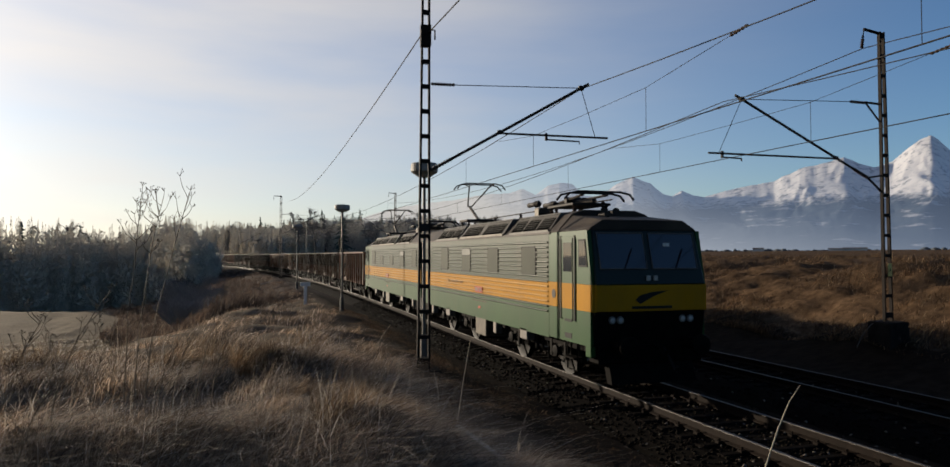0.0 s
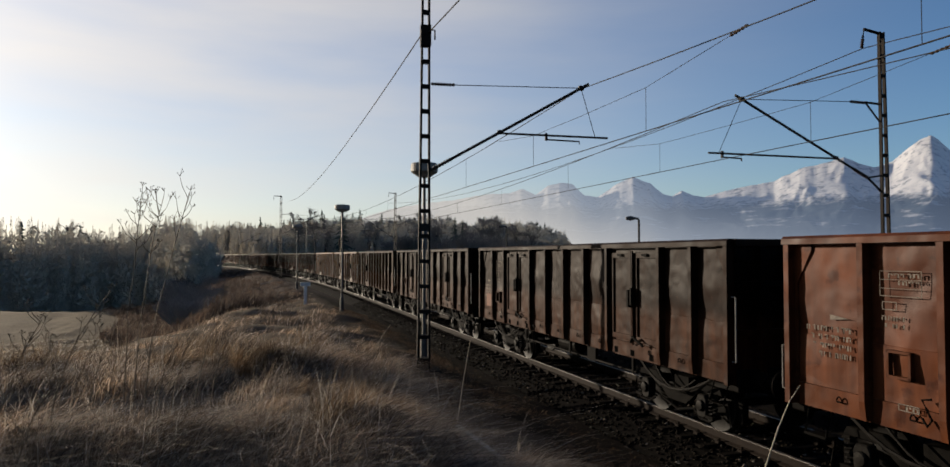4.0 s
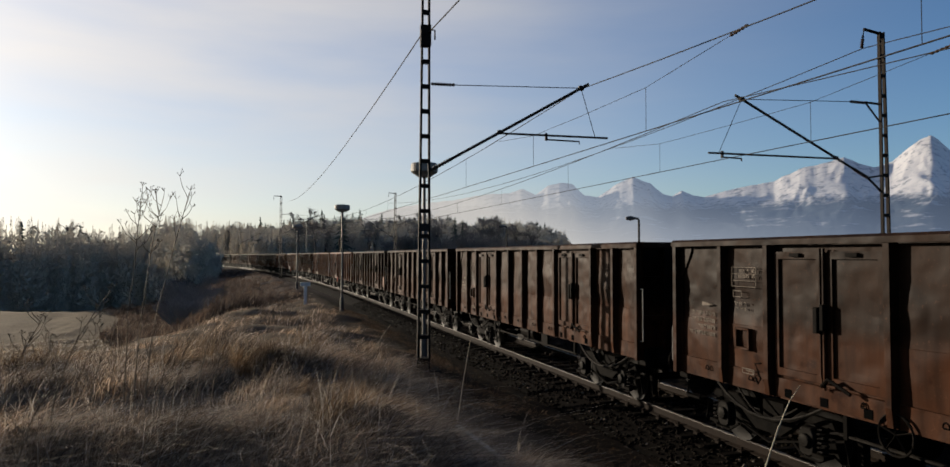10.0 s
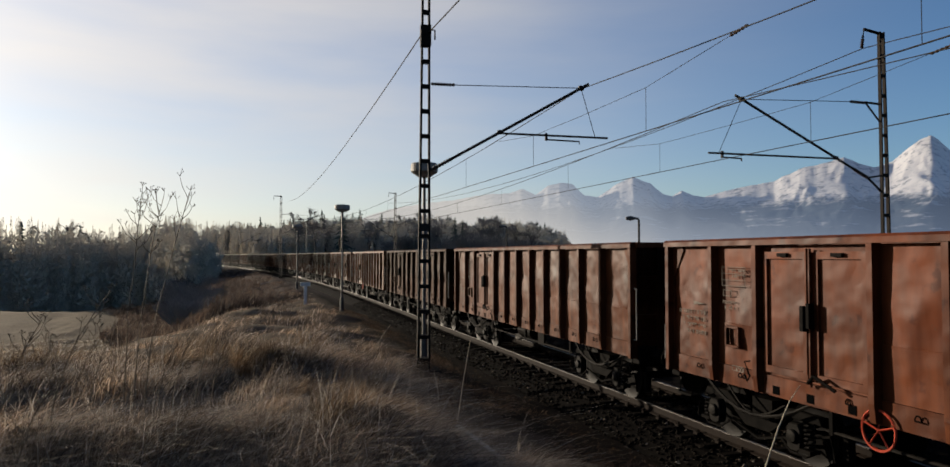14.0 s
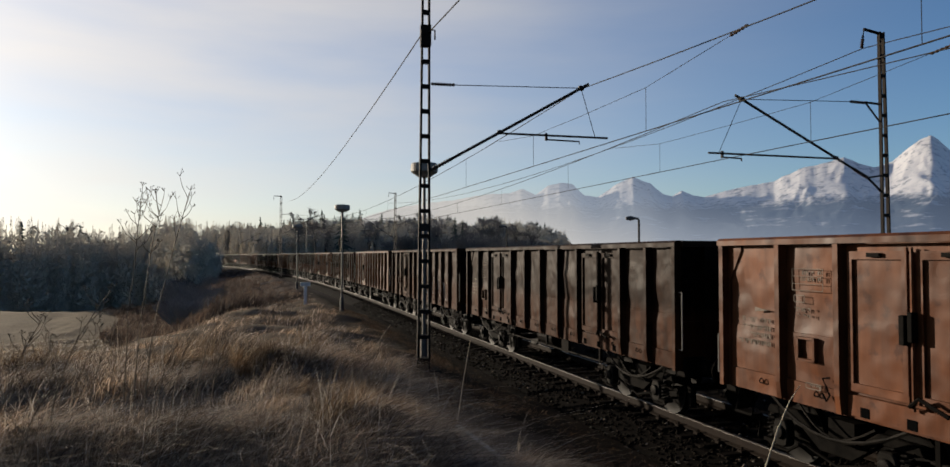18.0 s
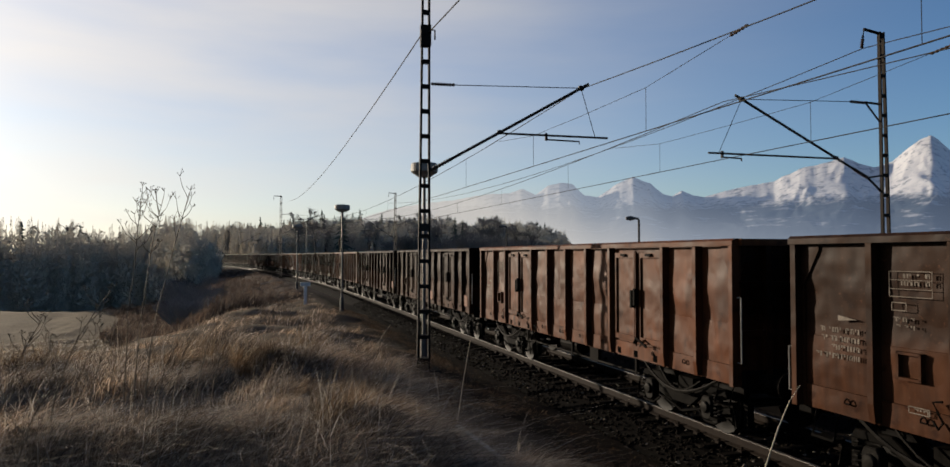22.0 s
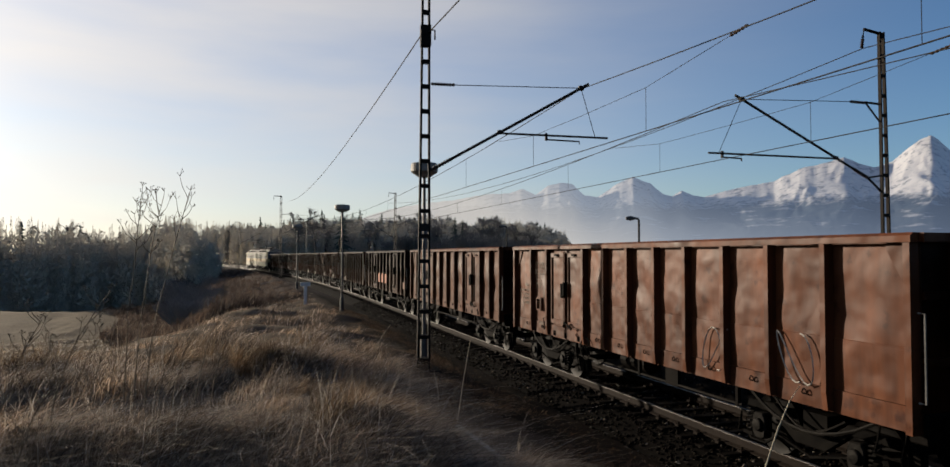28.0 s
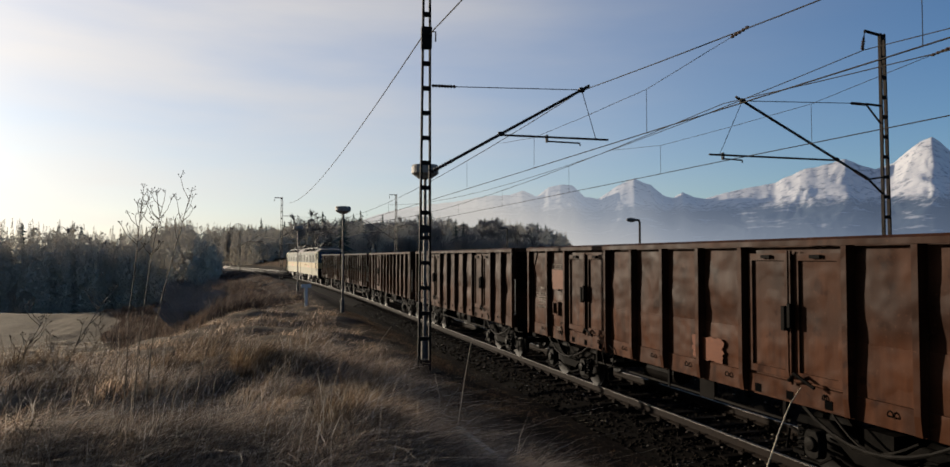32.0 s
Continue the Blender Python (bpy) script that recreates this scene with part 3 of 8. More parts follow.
def stones(name, count, seed, place, sizes, mat, label):
    """Loose broken stones: squashed, cut octahedra lying where place() says."""
    rnd = np.random.default_rng(seed)
    base = np.array([(1, 0, 0), (0.2, 0.95, 0.1), (-0.9, 0.3, 0), (-0.4, -0.9, 0.05), (0.5, -0.75, 0), (0.1, 0.1, 0.7), (0, 0, -0.5)])
    tris = np.array([(0, 1, 5), (1, 2, 5), (2, 3, 5), (3, 4, 5), (4, 0, 5), (1, 0, 6), (2, 1, 6), (3, 2, 6), (4, 3, 6), (0, 4, 6)])
    x, y, z = place(rnd, count)
    ang, size = rnd.uniform(0, 6.28, count), rnd.uniform(*sizes, count)
    b = base[None] * (1 + rnd.uniform(-0.25, 0.25, (count, 7, 3)))
    tilt = rnd.uniform(-0.5, 0.5, count)
    zz = b[..., 2] + b[..., 0] * tilt[:, None]
    c, s = np.cos(ang)[:, None], np.sin(ang)[:, None]
    v = np.stack([b[..., 0] * c - b[..., 1] * s, b[..., 0] * s + b[..., 1] * c, zz], -1) * size[:, None, None] + np.stack([x, y, z], -1)[:, None]
    f = tris[None] + (np.arange(count) * 7)[:, None, None]
    ob = part(name, raw_mesh(name, v.reshape(-1, 3), f.reshape(-1, 3)), mat)
    return tagged(ob, label, "gravel", kind="stuff")


def ballast_place(rnd, n):
    y = 3.5 + 46 * rnd.random(n) ** 1.5
    pick = rnd.random(n) < 0.7
    u = rnd.uniform(-2.35, 2.35, n)
    x = np.where(pick, TRACK_1, TRACK_2) + u
    z = np.interp(np.abs(u), [0, 1.35, 1.65, 2.25, 2.4], [-0.215, -0.215, -0.30, -0.53, -0.5])
    return x, y, z + 0.012


def stone_material():
    m, n, l, b = material("loose_stone", (0.15, 0.13, 0.11), 0.9, 0.0, 0.02)
    g = n.new("ShaderNodeNewGeometry")
    # stone colours kept near black, standing in for the bed's shade
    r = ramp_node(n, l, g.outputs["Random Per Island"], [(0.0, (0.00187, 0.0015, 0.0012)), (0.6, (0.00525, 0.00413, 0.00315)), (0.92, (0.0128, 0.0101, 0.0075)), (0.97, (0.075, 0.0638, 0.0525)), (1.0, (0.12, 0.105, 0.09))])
    f = noise_node(n, l, 40, 3)
    l.new(mix_node(n, l, 0.5, r.outputs[0], f.outputs["Color"], "SOFT_LIGHT"), b.inputs["Base Color"])
    bump_node(n, l, b, f.outputs["Fac"], 0.3, 0.006)
    return m


LOOSE = stone_material()
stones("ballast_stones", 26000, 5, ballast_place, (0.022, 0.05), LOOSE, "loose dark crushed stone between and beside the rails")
PALE_CONCRETE = mottled("pale_weathered_concrete", (0.198, 0.185, 0.165), (0.29, 0.277, 0.251), 4.0, 0.9, 0.0, 40, 0.3, 0.005)
DUCT_0, DUCT_1 = Vector((2.97, 10.5, 0.42)), Vector((3.06, 7.6, 0.42))
# pale edge of a buried cable duct at the foot of the bank
duct = thing("cable_duct", "thin pale concrete edge of a cable duct half buried in grass", "cable duct")
for i in range(5):
    u0, u1 = i / 5 + 0.004, (i + 1) / 5 - 0.004
    a_, b_ = DUCT_0.lerp(DUCT_1, u0), DUCT_0.lerp(DUCT_1, u1)
    side_ = (b_ - a_).cross(Vector((0, 0, 1))).normalized() * 0.042
    v = [p + d + Vector((0, 0, h)) for h in (-0.25, 0.0) for p in (a_, b_) for d in (-side_, side_)]
    part("cover_slab", Shape().add(v, [(0, 2, 3, 1), (4, 5, 7, 6), (0, 1, 5, 4), (2, 6, 7, 3), (0, 4, 6, 2), (1, 3, 7, 5)]), PALE_CONCRETE, duct, bevel=0.006)
# ---- masts, lamps, wires ----
def lattice_mast(label, h, w0, w1, d, rungs, mat, at, foundation=0.0):
    """Two channels joined by flat batten plates; stands on a concrete block."""
    mast = thing("catenary_mast", label, "mast", "catenary masts", at=at)
    for sgn, nm in ((-1, "channel"), (1, "channel")):
        a, b = w0 / 2, w1 / 2
        fl = 0.055
        s = Shape()
        v = []
        for z, half in ((foundation, a), (h, b)):
            xo, xi = sgn * half, sgn * (half - fl)
            v += [(xo, -d / 2, z), (xi, -d / 2, z), (xi, d / 2, z), (xo, d / 2, z)]
        s.add(v, [(0, 1, 2, 3), (4, 5, 6, 7)] + [(i, (i + 1) % 4, 4 + (i + 1) % 4, 4 + i) for i in range(4)])
        part(nm, s, mat, mast)
    for i in range(rungs):
        z = foundation + 0.12 + (h - foundation - 0.3) * i / (rungs - 1)
        half = (w0 + (w1 - w0) * (z - foundation) / (h - foundation)) / 2 - 0.03
        ph = 0.10 if i else 0.16
        part("batten_plate", Shape().box(-half, half, -d / 2 - 0.006, d / 2 + 0.006, z, z + ph), mat, mast)
    if foundation > 0.05:
        part("foundation_block", Shape().box(-0.42, 0.42, -0.40, 0.40, -0.6, foundation), CONCRETE, mast, "concrete foundation block, its shade put into a dark colour", bevel=0.03)
    return mast


def insulator(a, b, parent, discs=7, r=0.055):
    """A ribbed insulator from a to b."""
    a, b = Vector(a), Vector(b)
    s = Shape()
    n = discs * 2
    pts = [a + (b - a) * i / n for i in range(n + 1)]
    d = (b - a).normalized()
    up = d.cross(Vector((0, 0, 1)) if abs(d.z) < 0.9 else Vector((1, 0, 0))).normalized()
    w = d.cross(up)
    v, f, k = [], [], 8
    for i, p in enumerate(pts):
        rr = r if i % 2 else r * 0.5
        v += [p + (up * math.cos(2 * math.pi * j / k) + w * math.sin(2 * math.pi * j / k)) * rr for j in range(k)]
    for i in range(n):
        for j in range(k):
            f.append((i * k + j, i * k + (j + 1) % k, (i + 1) * k + (j + 1) % k, (i + 1) * k + j))
    return part("insulator", s.add(v, f), INSUL, parent, "brown ribbed porcelain insulator")


def cantilever(mast, side, reach, z_foot, z_tip, z_steady, grown, wire_x, tie_z, strut=False):
    """The slanting tube, its tie and the steady arm, in the mast's space; side: +1 points to +x."""
    x0 = side * 0.15
    tip = Vector((side * reach, 0, z_tip))
    foot = Vector((x0, 0, z_foot))
    if strut:
        knee = Vector((side * 0.72, 0, z_foot + 0.42))
        part("bracket_strut", Shape().tube([(x0, 0, z_foot), knee], 0.035, 6), MAST_RUST, mast)
        part("bracket_strut", Shape().tube([(x0, 0, z_foot + 0.5), knee], 0.03, 6), MAST_RUST, mast)
        foot = knee
        k2 = Vector((side * 0.75, 0, tie_z + 0.02))
        part("bracket_strut", Shape().tube([(x0, 0, tie_z), k2], 0.035, 6), MAST_RUST, mast)
        part("bracket_strut", Shape().tube([(x0, 0, tie_z - 0.55), k2], 0.03, 6), MAST_RUST, mast)
    d = (tip - foot).normalized()
    insulator(foot, foot + d * 0.62, mast, 8, 0.06)
    part("cantilever_tube", Shape().tube([foot + d * 0.6, tip + d * 0.25], 0.038, 8), STEEL_DARK, mast)
    part("wire_clamp", Shape().lathe([(0.06, -0.07), (0.08, 0.0), (0.06, 0.07)], tip, "x", 8), STEEL_DARK, mast)
    t0 = Vector((side * (0.75 if strut else 0.15), 0, tie_z))
    insulator(t0, t0 + Vector((side * 0.62, 0, 0)), mast, 8, 0.05)
    part("tie_wire", Shape().tube([t0 + Vector((side * 0.6, 0, 0)), tip], 0.012, 5), WIRE, mast)
    # steady tube from the slanting tube out past the contact wire
    k = (z_steady - foot.z) / (tip.z - foot.z)
    base = foot + (tip - foot) * k
    end = Vector((side * grown, 0, z_steady - 0.05))
    part("clamp", Shape().lathe([(0.05, -0.08), (0.065, 0.0), (0.05, 0.08)], base, "x", 8), STEEL_DARK, mast)
    part("registration_tube", Shape().tube([base + Vector((side * 0.08, 0, -0.03)), end], 0.028, 8), STEEL_DARK, mast)
    part("suspension_wire", Shape().tube([tip, end - Vector((side * 0.35, 0, 0))], 0.010, 4), WIRE, mast)
    fork = Vector((side * (base.x * side + (grown - base.x * side) * (0.42 if side > 0 else 0.9)), 0, z_steady - 0.03))
    low = Vector((side * wire_x, 0, z_steady - 0.24))
    part("drop_bracket", Shape().box(fork.x - 0.03, fork.x + 0.03, -0.03, 0.03, fork.z - 0.15, fork.z + 0.05), STEEL_DARK, mast)
    part("steady_arm", Shape().tube([fork + Vector((0, 0, -0.12)), low + Vector((0, 0, 0.07)), low], 0.022, 6), STEEL_DARK, mast)
    return tip


SIGN_YELLOW = mottled("faded_yellow_enamel", (0.38, 0.29, 0.09), (0.46, 0.36, 0.13), 6.0, 0.5)
MAST_L = Vector((4.10, 17.65, 0.0))
MAST_R = Vector((18.80, 17.30, 0.0))
mast_l = lattice_mast("dark lattice catenary mast of two channels on the grassy bank", 10.6, 0.34, 0.21, 0.12, 17, MAST_RUST, pose(MAST_L.x, MAST_L.y, 0.08, 0, 0, -17), 0.06)
mast_l.matrix_basis = pose(MAST_L.x, MAST_L.y, 0.06, 0, 0.25, -6)
cantilever(mast_l, 1, 4.20, 5.12, 7.44, 6.17, 4.95, 4.15, 7.35)
part("bolt_bracket", Shape().box(-0.135, 0.135, -0.09, 0.09, 8.3, 8.85), MAST_RUST, mast_l)
part("hook", Shape().tube([(0.16, 0, 8.75), (0.24, 0, 8.75), (0.24, 0, 8.5)], 0.02, 6), MAST_RUST, mast_l)
part("warning_plate", Shape().box(-0.11, 0.11, -0.10, -0.088, 3.55, 3.75), STEEL_DARK, mast_l, "small dark number plate")
mast_r = lattice_mast("rusty lattice catenary mast on a concrete block", 10.0, 0.36, 0.22, 0.10, 15, MAST_RUST, pose(MAST_R.x, MAST_R.y, 0.0, 0, -0.6, 4), 0.95)
cantilever(mast_r, -1, 5.55, 4.98, 7.50, 5.97, 6.75, 5.6, 7.72, True)
part("top_bracket", Shape().tube([(0.12, 0, 9.93), (-0.72, 0, 10.02), (-0.78, 0, 9.75)], 0.045, 6), MAST_RUST, mast_r)
insulator((-0.78, 0, 9.72), (-0.84, 0, 9.42), mast_r, 4, 0.06)
part("warning_sign", Shape().box(-0.08, 0.08, -0.115, -0.10, 2.35, 2.75), SIGN_YELLOW, mast_r, "small pale yellow warning sign", bevel=0.004)
part("sign_mark", Shape().add([(-0.045, -0.118, 2.5), (0.045, -0.118, 2.5), (0.0, -0.118, 2.62)], [(0, 1, 2)]), BLACK, mast_r)
part("earth_wire", Shape().tube([(-0.2, 0.1, 1.0), (-0.5, 0.2, 0.85), (-0.9, 0.2, 0.5), (-1.1, 0.2, 0.2)], 0.013, 5), GALV, mast_r, "pale cable running to the ground")

FAR_MASTS = []
for s, off, side in ((87.0, 4.0, -1), (84.0, 17.1, 1), (157.0, 4.2, -1), (152.0, 17.2, 1)):
    p, a = along(s, off)
    gz = float(ground_z(p.x, p.y))
    mm = lattice_mast("distant lattice catenary mast with a top bracket", 9.9 if side < 0 else 10.8, 0.34, 0.22, 0.16, 13, MAST_RUST, pose(p.x, p.y, gz, 0, 0, a), 0.05)
    up = 0.0 if side < 0 else 0.9
    part("top_bracket", Shape().tube([(0.1, 0, 9.8 + up), (-0.8, 0, 9.85 + up), (-0.85, 0, 9.4 + up)], 0.05, 6), MAST_RUST, mm)
    if side < 0:
        cantilever(mm, 1, 4.1, 5.3, 7.5, 6.2, 4.8, 4.2, 7.7)
    else:
        cantilever(mm, -1, 3.6, 5.3, 7.5, 6.2, 4.3, 3.6, 7.7)
    FAR_MASTS.append(p)


def wire(name, pts, r, label, group="overhead wires"):
    ob = part(name, Shape().tube(pts, r, 5), WIRE)
    return tagged(ob, label, "wire", group)


def sag_line(a, b, sag, n=14):
    a, b = Vector(a), Vector(b)
    return [a + (b - a) * (i / n) - Vector((0, 0, sag * 4 * (i / n) * (1 - i / n))) for i in range(n + 1)]


SUPPORTS = [-122.0, -52.5, 17.5, 87.0, 155.0, 220.0, 290.0]
for centre, zc, zm in ((TRACK_1, 5.82, 7.52), (TRACK_2, 5.80, 7.48)):
    contact, messenger = [], []
    for i in range(len(SUPPORTS) - 1):
        s0, s1 = SUPPORTS[i], SUPPORTS[i + 1]
        zig0, zig1 = (-0.15 if i % 2 else 0.15), (0.15 if i % 2 else -0.15)
        if s0 == 17.5:
            zig0 = 0.0
        if s1 == 17.5:
            zig1 = 0.0
        p0, p1 = along(s0, centre + zig0)[0], along(s1, centre + zig1)[0]
        span = s1 - s0
        line = sag_line(p0 + Vector((0, 0, zm)), p1 + Vector((0, 0, zm)), 1.15, 18)
        low = sag_line(p0 + Vector((0, 0, zc)), p1 + Vector((0, 0, zc)), 0.06, 18)
        messenger += line if not messenger else line[1:]
        contact += low if not contact else low[1:]
        if s0 > 200 or s1 < -60:
            continue
        for k in range(1, 8):
            u = 0.148 + 0.1173 * (k - 1)
            q = u * 18
            j = min(int(q), 17)
            a, b = line[j].lerp(line[j + 1], q - j), low[j].lerp(low[j + 1], q - j)
            wire("dropper", [a, b], 0.006, "thin vertical dropper wire between catenary and contact wire", "droppers")
    wire("messenger_wire", messenger, 0.013, "dark catenary messenger wire sagging between masts")
    wire("contact_wire", contact, 0.013, "taut contact wire over the track")
    for s in (17.5, 87.0):
        # stitch wire round the support
        pts = []
        for t, zz in ((-6.7, None), (-3.4, zm - 0.72), (0, zm - 0.74), (3.4, zm - 0.72), (6.7, None)):
            u = abs(t) / 70.0
            pts.append(along(s + t, centre)[0] + Vector((0, 0, zm - 1.15 * 4 * u * (1 - u) if zz is None else zz)))
        for t in (-3.4, 3.4):
            p = along(s + t, centre)[0]
            wire("dropper", [p + Vector((0, 0, zm - 0.72)), p + Vector((0, 0, zc))], 0.006, "thin vertical dropper wire between catenary and contact wire", "droppers")
        wire("stitch_wire", pts, 0.007, "thin stitch wire under the catenary near its support")
# feeders along the mast tops
pl2 = FAR_MASTS[0]
wire("feeder_wire", sag_line((MAST_L.x - 0.1, MAST_L.y, 8.62), (pl2.x + 0.9, pl2.y, 9.45), 1.0, 20), 0.016, "feeder wire hung between mast tops on the grassy side")
wire("feeder_wire", sag_line((MAST_L.x + 0.1, MAST_L.y, 8.72), (4.6, -52.0, 9.3), 1.0, 20), 0.016, "feeder wire hung between mast tops on the grassy side")
pr2 = FAR_MASTS[1]
wire("feeder_wire", sag_line((MAST_R.x - 0.84, MAST_R.y, 9.42), (pr2.x - 0.8, pr2.y, 9.3), 1.3, 20), 0.016, "feeder wire hung from insulators on the far masts")
wire("feeder_wire", sag_line((MAST_R.x - 0.84, MAST_R.y, 9.42), (17.9, -52.0, 9.3), 1.3, 20), 0.016, "feeder wire hung from insulators on the far masts")
# section insulators in the wires
for c, z, s in ((TRACK_1, 7.12, 10.85), (TRACK_2 + 0.0, 7.1, 10.6)):
    ins = thing("wire_insulator", "dark section insulator set in the overhead wire", "insulator", "wire insulators")
    insulator((c, s - 0.25, z + 0.02), (c, s + 0.25, z - 0.03), ins, 5, 0.035)


def disc_lamp(x, y, h, d):
    z0 = float(ground_z(x, y)) - 0.05
    lamp = thing("platform_lamp", "grey post lamp with a broad round disc head", "lamp post", "disc lamps along the bank", at=pose(x, y, z0))
    part("post_foot", Shape().lathe([(0.10, 0), (0.10, 0.75), (0.06, 0.80)], (0, 0, 0), "z", 12), GALV, lamp)
    part("post", Shape().lathe([(0.055, 0.78), (0.042, h - 0.2)], (0, 0, 0), "z", 10), GALV, lamp)
    part("collar", Shape().lathe([(0.05, h - 0.34), (0.12, h - 0.26), (0.16, h - 0.2)], (0, 0, 0), "z", 12), GALV, lamp)
    part("head", Shape().lathe([(d * 0.36, h - 0.24), (d * 0.46, h - 0.19), (d * 0.5, h - 0.16), (d * 0.5, h + 0.03), (d * 0.47, h + 0.07), (d * 0.1, h + 0.10)], (0, 0, 0), "z", 28), LAMP_GREY, lamp, "round flat lamp head")
    part("diffuser", Shape().lathe([(d * 0.26, h - 0.30), (d * 0.35, h - 0.24), (d * 0.35, h - 0.239)], (0, 0, 0), "z", 24), LAMP_GLASS, lamp, "milky glass diffuser")
    return lamp


disc_lamp(4.46, 19.15, 5.45, 0.75)
disc_lamp(4.36, 37.7, 5.55, 0.80)
disc_lamp(3.30, 60.3, 5.45, 0.80)


def arm_lamp(x, y, h):
    z0 = float(ground_z(x, y)) - 0.1
    lamp = thing("street_lamp", "dark steel lamp post with a short bracket and oval head", "lamp post", "lamps beyond the tracks", at=pose(x, y, z0))
    part("post", Shape().tube([(0, 0, 0), (0, 0, h - 0.1), (-0.05, 0, h), (-0.25, 0, h + 0.03)], 0.06, 8), STEEL_DARK, lamp)
    part("head", Shape().lathe([(0.03, -0.36), (0.10, -0.26), (0.13, -0.05), (0.08, 0.18), (0.03, 0.26)], (-0.45, 0, h + 0.02), "x", 12), GALV, lamp, "oval lamp head")
    return lamp


arm_lamp(20.0, 34.3, 4.6)
arm_lamp(22.3, 62.0, 4.4)

# white T-shaped marker post on the bank
mz = float(ground_z(2.95, 44.6))
marker = thing("gradient_marker", "white T-shaped lineside marker post in the grass", "marker post", at=pose(2.95, 44.6, mz - 0.05))
part("post", Shape().box(-0.09, 0.09, -0.05, 0.05, 0, 1.35), WHITE, marker, bevel=0.01)
part("board", Shape().box(-0.30, 0.30, -0.04, 0.04, 1.28, 1.5), WHITE, marker, bevel=0.01)

# light signal between the tracks far off
sp = along(92.0, 11.9)[0]
signal = thing("light_signal", "dark railway colour-light signal on a slim post", "signal", at=pose(sp.x, sp.y, -0.5))
part("post", Shape().tube([(0, 0, 0), (0, 0, 5.0)], 0.06, 8), STEEL_DARK, signal)
part("backboard", Shape().box(-0.28, 0.28, -0.06, 0.12, 4.6, 5.7), BLACK, signal, bevel=0.05)
part("hood", Shape().lathe([(0.11, -0.25), (0.11, 0)], (0, -0.05, 5.35), "y", 10), BLACK, signal)
part("hood", Shape().lathe([(0.11, -0.25), (0.11, 0)], (0, -0.05, 4.95), "y", 10), BLACK, signal)
# ---- the train ----
WAGON_PITCH, WAGON_LEN = 14.04, 12.8
FIRST_WAGON = 6.2136 + 3 * WAGON_PITCH         # front of the first wagon's body at the start
LOCO_FRONT, LOCO_GAP = 13.92, 30.44
# metres run, second by second
RUN = [0.0, 13.2, 26.42, 39.68, 52.98, 66.35, 79.79, 93.16, 106.91, 120.6, 134.48, 148.25, 162.21, 176.26, 190.4, 204.61, 218.91, 233.27, 248.1, 262.05, 276.7, 291.58, 305.83, 320.43, 335.02, 349.73, 364.17, 378.7, 393.18, 407.6, 421.47, 436.21, 450.38]


def wheelset_shape(r, half=0.75):
    s = Shape()
    for sg in (-1, 1):
        s.lathe([(0.07, sg * (half + 0.08)), (r * 0.45, sg * (half + 0.05)), (r * 0.84, sg * (half + 0.03)), (r, sg * (half + 0.062)), (r, sg * (half - 0.04)), (r + 0.028, sg * (half - 0.05)), (r + 0.02, sg * (half - 0.075)), (r * 0.8, sg * (half - 0.06)), (0.08, sg * (half - 0.07))], (0, 0, 0), "x", 26)
    s.lathe([(0.075, -half), (0.075, half)], (0, 0, 0), "x", 10)
    return s


